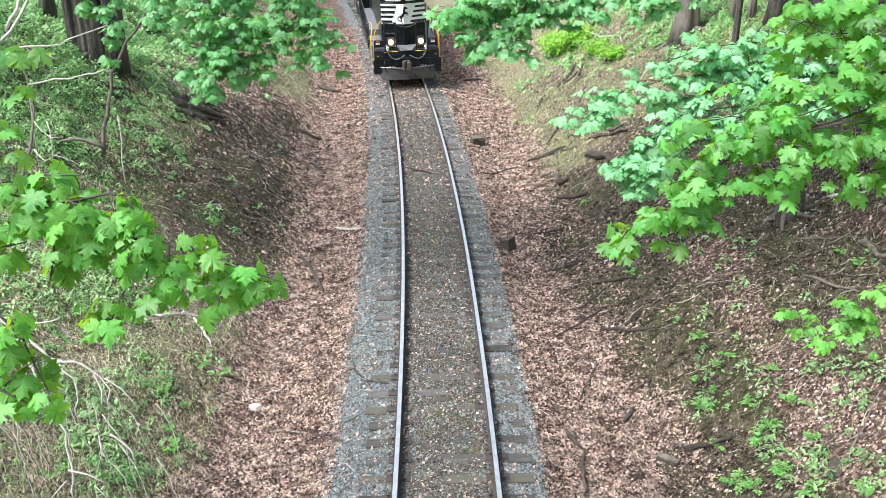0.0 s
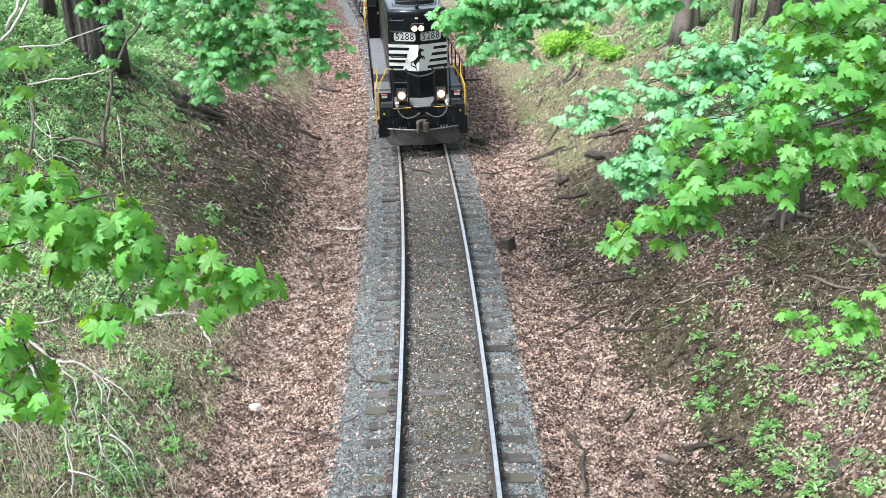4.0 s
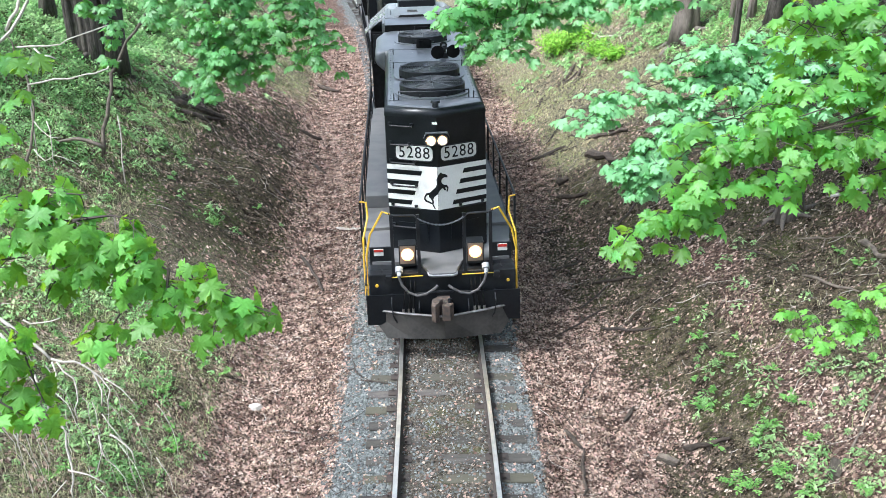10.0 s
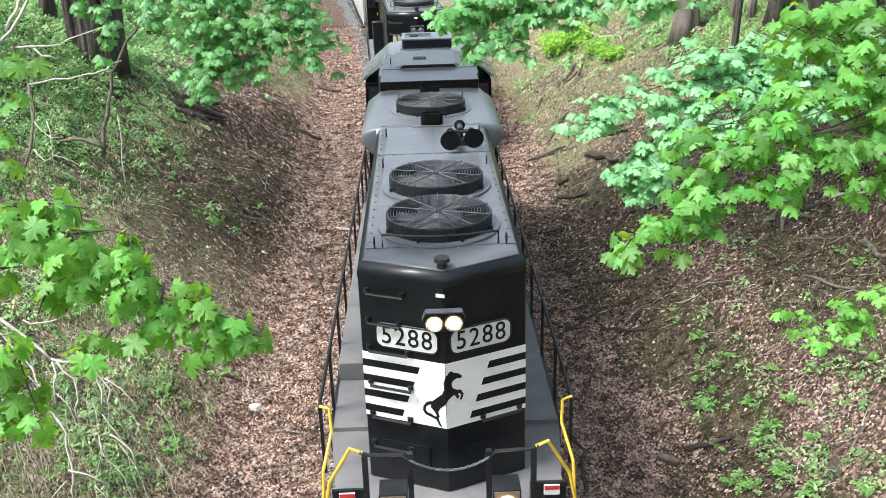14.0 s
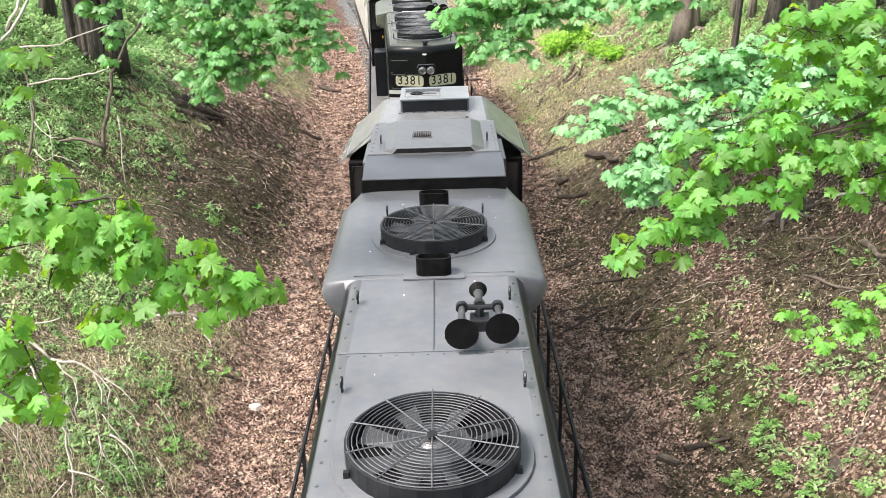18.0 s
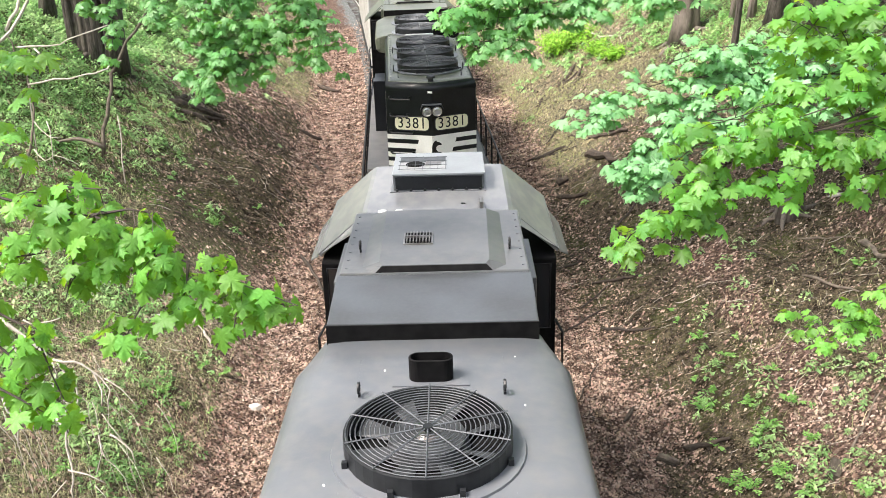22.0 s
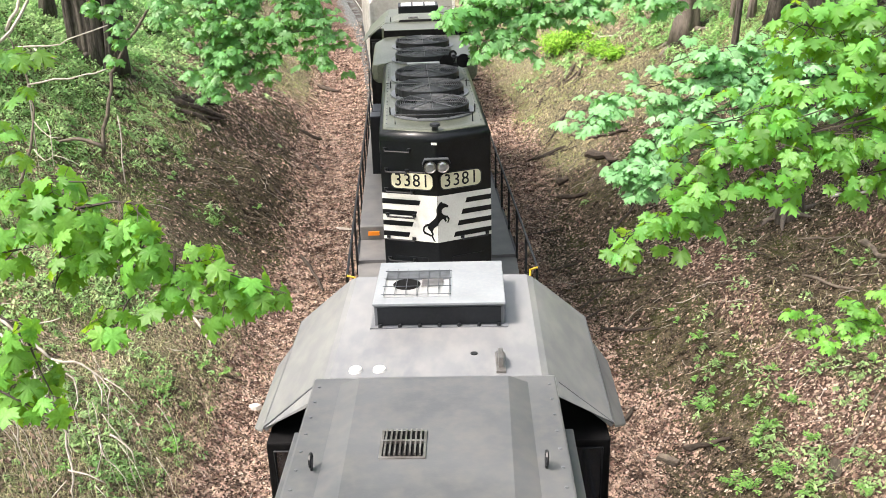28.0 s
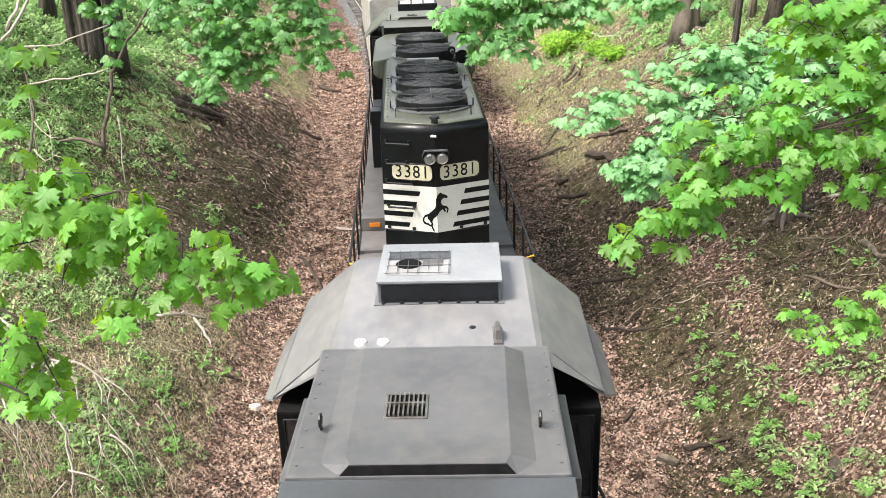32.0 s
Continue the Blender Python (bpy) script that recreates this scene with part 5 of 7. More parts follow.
        part("cab_end_window", bx(Build(), xcab - 0.165, xcab - 0.15, min(s * 1.08, s * 1.36), max(s * 1.08, s * 1.36), 2.95, 3.8), GLASS, loco, "narrow dark cab window")
        part("window_frame", Build().tube([V(xcab - 0.145, s * Y, Z) for Y, Z in ((1.07, 2.94), (1.37, 2.94), (1.37, 3.81), (1.07, 3.81), (1.07, 2.94))], 0.012, 5), IRON, loco)
        for X0, X1 in ((xcab - 0.3, xcab - 1.1), (xcab - 1.2, xcab - 1.9)):
            part("cab_window", bx(Build(), X0, X1, s * cw - 0.01, s * cw + 0.012, 2.8, 3.6), GLASS, loco, "dark cab side window")
        grab(loco, [V(xcab + 0.1, s * 1.42, 1.6), V(xcab + 0.15, s * 1.5, 2.2), V(xcab + 0.1, s * 1.5, 3.0), V(xcab - 0.14, s * 1.44, 3.05)], 0.018, name="cab_handrail")
        part("yellow_tag", bx(Build(), xcab - 0.15, xcab - 0.14, s * 1.0 - 0.02, s * 1.0 + 0.03, 2.6, 2.7), YELLOW, loco)
    # cooling box on the cab
    xa0, xa1 = xcab - 1.17, xcab - 2.1
    ac = part("cooling_unit", bx(Build(), xa0, xa1, -0.58, 0.6, zt + 0.005, zt + 0.22), IRON if not lead else roof, loco, "roof cooling unit with a pale lid", 0.01)
    part("unit_front", bx(Build(), xa0 + 0.004, xa0 + 0.012, -0.55, 0.57, zt + 0.03, zt + 0.2), BLACK, ac)
    if lead:
        part("unit_lid", bx(Build(), xa0 + 0.02, xa1 - 0.02, -0.59, 0.61, zt + 0.22, zt + 0.245), LID, ac, "pale grey lid", 0.005)
        part("lid_opening", bx(Build(), xa0 - 0.12, xa0 - 0.72, -0.5, 0.10, zt + 0.243, zt + 0.249), GREY_PLATE, ac, "screened fan opening")
        part("lid_opening", bx(Build(), xa0 - 0.5, xa0 - 0.72, -0.5, 0.10, zt + 0.2495, zt + 0.252), WIRE, ac)
        part("lid_fan", Build().disc((-0.3, -(xa0 - 0.4)), 0.13, 0.10, zt + 0.249, zt + 0.262, 20), SOOT_SHADE, ac)
        part("lid_motor", bx(Build(), xa0 - 0.34, xa0 - 0.5, -0.16, 0.04, zt + 0.249, zt + 0.262), STEEL, ac, "grey fan motor", 0.004)
        for i in range(7):
            part("screen_wire", bx(Build(), xa0 - 0.12, xa0 - 0.72, -0.5 + 0.1 * i - 0.0025, -0.5 + 0.1 * i + 0.0025, zt + 0.262, zt + 0.267), WIRE, ac)
        for i in range(4):
            part("screen_wire", bx(Build(), xa0 - 0.14 - 0.18 * i, xa0 - 0.145 - 0.18 * i, -0.52, 0.12, zt + 0.262, zt + 0.267), WIRE, ac)
    else:
        for i in range(3):
            part("lid_opening", bx(Build(), xa0 - 0.1, xa1 + 0.1, -0.5 + 0.36 * i, -0.2 + 0.36 * i, zt + 0.216, zt + 0.226), WHITE, ac, "pale louvred opening")
    part("unit_flange", bx(Build(), xa0 + 0.05, xa1 - 0.03, -0.62, 0.63, zt + 0.002, zt + 0.02), roof, ac)
    for i in range(7):
        part("flange_bolt", Build().disc((-0.53 + 0.18 * i, -(xa0 + 0.03)), 0.02, 0.015, zt + 0.02, zt + 0.045, 8), IRON, ac)
    if lead:
        for Y in (-0.67, -0.47):
            part("antenna_dome", Build().disc((Y, -(xcab - 0.36)), 0.058, 0.05, zt + 0.005, zt + 0.03, 18), WHITE, loco, "small white antenna puck")
        part("antenna", bx(bx(Build(), xcab - 0.28, xcab - 0.62, 0.5, 0.58, zt, zt + 0.03), xcab - 0.34, xcab - 0.52, 0.52, 0.56, zt + 0.03, zt + 0.12), STEEL, loco, "blade antenna on a plate", 0.006)
        part("roof_plug", Build().disc((0.32, -(xcab - 0.62)), 0.035, 0.03, zt, zt + 0.02, 8), IRON, loco)
    # short hood beyond the cab
    b = Build()
    b.loft([[V(X, Y, Z) for X, Y in ((xcb + 0.05, -half), (xcb + 0.05, half), (tail + 0.9, half), (tail + 0.7, 0), (tail + 0.9, -half))] for Z in (1.5, 2.75)])
    part("short_hood", b, BLACK, loco, "low black short hood", 0.04)
    part("rear_coupler", bx(Build(), tail - 0.1, tail - 0.6, -0.16, 0.16, 0.7, 1.0), IRON, loco, bevel=0.03)
    part("rear_pilot", bx(Build(), tail, tail + 0.1, -1.36, 1.36, 0.55, 1.45), IRON, loco)
    part("fuel_tank", Build().loft([[V(X, y, z) for y, z in ((-1.2, 1.15), (-1.35, 0.9), (-1.1, 0.45), (1.1, 0.45), (1.35, 0.9), (1.2, 1.15))] for X in (1.8, -1.8)]), IRON, loco, "black fuel tank", 0.02)
    if lead:
        truck(loco, 5.18, (1.37,))
        truck(loco, -5.18, (1.37,))
    else:
        truck(loco, 6.63, (0.0, 1.7))
        truck(loco, -6.63, (0.0, 1.7))
    return loco


LEAD = locomotive(0)
TRAIL = locomotive(1)


def hopper_car():
    """Ribbed covered hopper behind the engines."""
    car = tagged(new("hopper_car"), "light grey ribbed covered hopper freight car", "freight car", "cars of the train")
    L, w = 8.0, 1.52
    part("car_body", Build().loft([[V(X, y, z) for y, z in ((-w, 1.3), (-w, 4.0), (-1.2, 4.35), (1.2, 4.35), (w, 4.0), (w, 1.3))] for X in (L - 0.8, -L + 0.8)]), HOPPER, car, "pale grey hopper body", 0.02)
    for s in (-1, 1):
        for X in np.arange(-L + 0.9, L - 0.8, 0.9):
            part("rib", bx(Build(), X, X + 0.1, s * w - 0.01, s * w + 0.09, 1.3, 4.0), HOPPER, car)
        part("side_sill", bx(Build(), -L + 0.3, L - 0.3, s * w - 0.05, s * w + 0.08, 1.1, 1.35), IRON, car)
        for j in range(7):
            part("ladder_rung", Build().tube([V(L - 0.3, s * 1.5, 1.4 + 0.4 * j), V(L - 0.75, s * 1.5, 1.4 + 0.4 * j)], 0.016, 5), WHITE, car)
        for X in (L - 0.3, L - 0.75):
            part("ladder_rail", bx(Build(), X - 0.02, X + 0.02, s * 1.5 - 0.02, s * 1.5 + 0.02, 1.2, 4.2), WHITE, car)
    part("end_sill", bx(bx(Build(), L - 0.3, L - 0.1, -1.4, 1.4, 0.95, 1.3), -L + 0.1, -L + 0.3, -1.4, 1.4, 0.95, 1.3), IRON, car)
    part("centre_sill", bx(Build(), -L - 0.5, L + 0.5, -0.18, 0.18, 0.75, 1.1), IRON, car)
    part("hatch_run", bx(Build(), -L + 1.2, L - 1.2, -0.35, 0.35, 4.35, 4.47), HOPPER, car, bevel=0.02)
    part("roof_walk", bx(Build(), -L + 0.8, L - 0.8, 0.6, 1.0, 4.42, 4.46), STEEL, car)
    truck(car, 5.9, (0.88,))
    truck(car, -5.9, (0.88,))
    return car


CAR = hopper_car()


def at_track(s, wheelbase):
    """Pose of a vehicle whose centre is s metres along, its trucks on the rails."""
    a, b = Vector((bend(s - wheelbase), s - wheelbase, 0)), Vector((bend(s + wheelbase), s + wheelbase, 0))
    f = (a - b).normalized()
    o = (a + b) / 2
    return pose(o.x, o.y, 0, 0, -0.573, math.degrees(math.atan2(f.x, -f.y)))


RUN = [(0, 47.71), (0.5, 46.437), (1, 45.155), (2, 42.49), (3, 39.92), (3.5, 38.68), (4.5, 36.25), (5.5, 33.92), (6, 32.75), (6.5, 31.605), (7, 30.49), (7.5, 29.385), (8, 28.27), (8.5, 27.155),
       (9, 26.07), (9.5, 25.035), (10, 24.01), (10.5, 23.015), (11, 22.06), (11.5, 21.095), (12, 20.17), (12.5, 19.245), (13, 18.33), (13.5, 17.44), (14, 16.513), (14.5, 15.596), (15.5, 13.881), (16.5, 12.267),
       (17, 11.53), (17.5, 10.83), (18, 10.16), (18.5, 9.54), (19, 8.91), (19.5, 8.3), (20, 7.72), (20.5, 7.17), (21, 6.69), (21.5, 6.25), (22, 5.82), (22.5, 5.42), (23, 5.04), (23.5, 4.66),
       (24, 4.29), (24.5, 3.91), (25, 3.5), (25.5, 3.05), (26.5, 2.35), (27.5, 1.93), (28, 1.89), (28.5, 1.95), (29, 2.06), (29.5, 2.18), (30, 2.29), (30.5, 2.365), (31, 2.383), (32, 2.387)]


# ---- trees and plants ----
rng = random.Random(11)


def leaf_mesh(name, mat, seed, curl):
    """A five-lobed maple leaf along +y, a unit long, cupped along its veins."""
    r = random.Random(seed)
    halfs = [(0.09, -0.05), (0.24, -0.10), (0.34, -0.03), (0.56, -0.02), (0.45, 0.09), (0.38, 0.19), (0.56, 0.22), (0.54, 0.34), (0.77, 0.53), (0.56, 0.51), (0.50, 0.67), (0.37, 0.55), (0.26, 0.54), (0.25, 0.67), (0.40, 0.81), (0.20, 0.80), (0.09, 0.92)]
    pts = [(0, 0)] + [(x * r.uniform(0.93, 1.07), y) for x, y in halfs] + [(0, 1.06)] + [(-x * r.uniform(0.93, 1.07), y) for x, y in halfs[::-1]]
    bend_z = lambda x, y: -curl * (0.62 * abs(x) ** 1.5 + 0.5 * max(0, y - 0.2) ** 2) + 0.045 * math.sin(11 * x + 6 * y + seed)
    v = [(0, 0.32, bend_z(0, 0.32) + 0.02)] + [(x, y, bend_z(x, y)) for x, y in pts]
    n = len(pts)
    f = [(0, 1 + i, 1 + (i + 1) % n) for i in range(n)]
    me = fast_mesh(name, v, f, mat, True)
    return me


LEAVES = [[leaf_mesh("leaf", mat, i, c) for i, c in enumerate((0.25, 0.5, 0.8, 1.15))] for mat in LEAF_ONE]


def bough(tree, base, key, tint, size, thick=1.6, droop=(8, 60)):
    """A leafy bough that sways about its root: stems in one mesh, each leaf a piece of its own, in whorls at the nodes."""
    pivot, twigs = BOUGHS[key]
    ob = new("bough")
    ob.parent = tree
    ob.matrix_basis = pose(pivot[0] - base[0], pivot[1] - base[1], pivot[2] - base[2])
    tagged(ob, "drooping bough of fresh green leaves")
    stem = Build()
    made, mv, mf = 0, [], []
    for pts, n, spread in twigs:
        n = max(1, round(n * thick / 5))
        line = [Vector(p) for p in pts]
        if pts is twigs[0][0] or key in "DEGHF":
            line = [Vector((0, 0, 0))] + line
        k = len(line)
        stem.tube(line, [0.0018 + 0.0042 * (1 - i / (k - 1)) for i in range(k)], 5)
        own = [Vector(p) for p in pts]
        for i in range(n):
            u = (i + rng.random()) / n * (len(own) - 1)
            a = min(int(u), len(own) - 2)
            p = own[a].lerp(own[a + 1], u - a)
            d = (own[a + 1] - own[a]).normalized()
            off = Vector((rng.gauss(0, 1), rng.gauss(0, 1), rng.gauss(-0.1, 0.75))) * spread * 0.75
            node = p + off
            stem.tube([p, p.lerp(node, 0.5) + Vector((0, 0, 0.01)), node], [0.0026, 0.002, 0.0015], 3)
            first = rng.uniform(0, 360)
            for j in range(5):
                ang = math.radians(first + 72 * j + rng.uniform(-22, 22))
                h = Vector((math.cos(ang), math.sin(ang), 0))
                s = size * rng.uniform(0.6, 1.15)
                root = node + h * s * rng.uniform(0.35, 0.8) + Vector((0, 0, rng.uniform(-0.45, 0.2) * s))
                stem.tube([node, root], [0.0013, 0.001], 3)
                heading = h + d * 0.35 + Vector((0, -0.4, 0))
                yaw = math.degrees(math.atan2(-heading.x, heading.y)) + rng.uniform(-20, 20)
                m = pose(*root) @ pose(0, 0, 0, 0, 0, yaw) @ pose(0, 0, 0, -rng.uniform(*droop), rng.uniform(-24, 24), 0) @ Matrix.Diagonal((s, s, s, 1))
                made += 1
                src = rng.choice(LEAVES[tint])
                if made <= 290:
                    leaf = new("leaf", src)
                    leaf.parent, leaf.matrix_basis = ob, m
                else:
                    k0 = len(mv)
                    mv += [tuple(m @ v.co) for v in src.vertices]
                    mf += [tuple(k0 + w for w in q.vertices) for q in src.polygons]
    if mf:
        tagged(part("leaf_mass", fast_mesh("leaf_mass", mv, mf, LEAF_MANY[tint], True), None, ob, "dense green leaves"), kind="stuff")
    part("stem", stem, TWIG, ob, "thin dark forked stem")
    return ob


def trunk_mesh(b, x, y, z, r, h, lean, seed, flare=0.5, ridge=0.09):
    q = random.Random(seed)
    pts, rad = [], []
    n = 12
    for i in range(n + 1):
        u = i / n
        pts.append((x + lean[0] * u * h + q.uniform(-1, 1) * 0.04 * r * i, y + lean[1] * u * h + q.uniform(-1, 1) * 0.04 * r * i, z - 0.3 + (h + 0.3) * u))
        rad.append(r * (1 - 0.55 * u) * (1 + flare * math.exp(-u * h / 0.45)))
    rings = []
    for p, rr in zip(pts, rad):
        rings.append([(p[0] + rr * (1 + ridge * math.sin(5 * a + seed) + 0.05 * math.sin(9 * a + 2 * seed)) * math.cos(a), p[1] + rr * (1 + ridge * math.sin(5 * a + seed) + 0.05 * math.sin(9 * a + 2 * seed)) * math.sin(a), p[2]) for a in (2 * math.pi * k / 30 for k in range(30))])
    b.loft(rings)
    return pts, rad


def crown_mesh(name, centre, radius, n, seed, size=0.14):
    """Leaves in uneven clumps round the limbs."""
    g = np.random.default_rng(seed)
    k = max(12, n // 70)
    c = g.normal(0, 1, (k, 3))
    c = c / np.linalg.norm(c, axis=1)[:, None] * (0.35 + 0.65 * g.random((k, 1))) * radius * np.array([1, 1, 0.6])
    own = g.integers(0, k, n)
    p = c[own] + g.normal(0, radius * 0.16, (n, 3)) + np.array(centre)
    a, t = g.random(n) * 6.28, g.normal(0, 0.5, n)
    s = size * (0.6 + 0.7 * g.random(n))
    u = np.stack([np.cos(a), np.sin(a), t], -1) * s[:, None]
    w = np.stack([-np.sin(a), np.cos(a), g.normal(-0.3, 0.4, n)], -1) * s[:, None]
    v = np.stack([p - w, p + u * 0.7, p + w, p - u * 0.7], 1).reshape(-1, 3)
    i = np.arange(n)[:, None] * 4
    return fast_mesh(name, v, np.concatenate([i + [[0, 1, 2]], i + [[0, 2, 3]]]), CROWN)


def tree(x, y, r, h, lean, seed, label, crown=None, stems=(), limbs=(), bark=BARK):
    z = float(height(x, y))
    t = tagged(new("maple_tree"), label, "tree", "trees on the banks")
    t.matrix_basis = pose(x, y, z)
    b = Build()
    pts, rad = trunk_mesh(b, 0, 0, 0, r, h, lean, seed, 0.5, 0.22 if stems else 0.09)
    for k in range(6 if r > 0.2 else 0):
        a = k * 1.05 + seed * 0.7
        root = [(q * r * math.cos(a + 0.12 * j), q * r * math.sin(a + 0.12 * j)) for j, q in enumerate((0.7, 1.4, 2.2, 3.0))]
        b.tube([(px, py, float(height(x + px, y + py)) - z + up) for (px, py), up in zip(root, (0.35 * r + 0.15, 0.08, 0.03, -0.06))], [r * 0.38, r * 0.26, r * 0.16, r * 0.08], 7)
    for k, (dx, dy, rr, ll) in enumerate(stems):
        trunk_mesh(b, dx, dy, 0, rr, h * 0.9, ll, seed + 7 * k + 1, 0.3)
    for pts2, rad2 in limbs:
        b.tube([(p[0] - x, p[1] - y, p[2] - z) for p in pts2], rad2, 8)
    part("trunk", b, bark, t, "furrowed grey-brown bark", smooth=True)
    if crown:
        (cx, cy, cz), rr, n = crown
        q = Build()
        top = Vector(pts[-1])
        for k in range(7):
            a = k * 2.4 + seed
            e = Vector((cx - x + rr * 0.7 * math.cos(a), cy - y + rr * 0.7 * math.sin(a), cz - z + rr * 0.25 * math.sin(3 * a)))
            f = Vector(pts[7 + k % 5])
            q.tube([f, f.lerp(e, 0.5) + Vector((0, 0, 0.4)), e], [r * 0.35, r * 0.2, r * 0.06], 6)
        part("limbs", q, BARK, t)
        tagged(part("crown", crown_mesh("crown", (cx - x, cy - y, cz - z), rr, n, seed), None, t, "loose green crown"), kind="stuff")
    return t


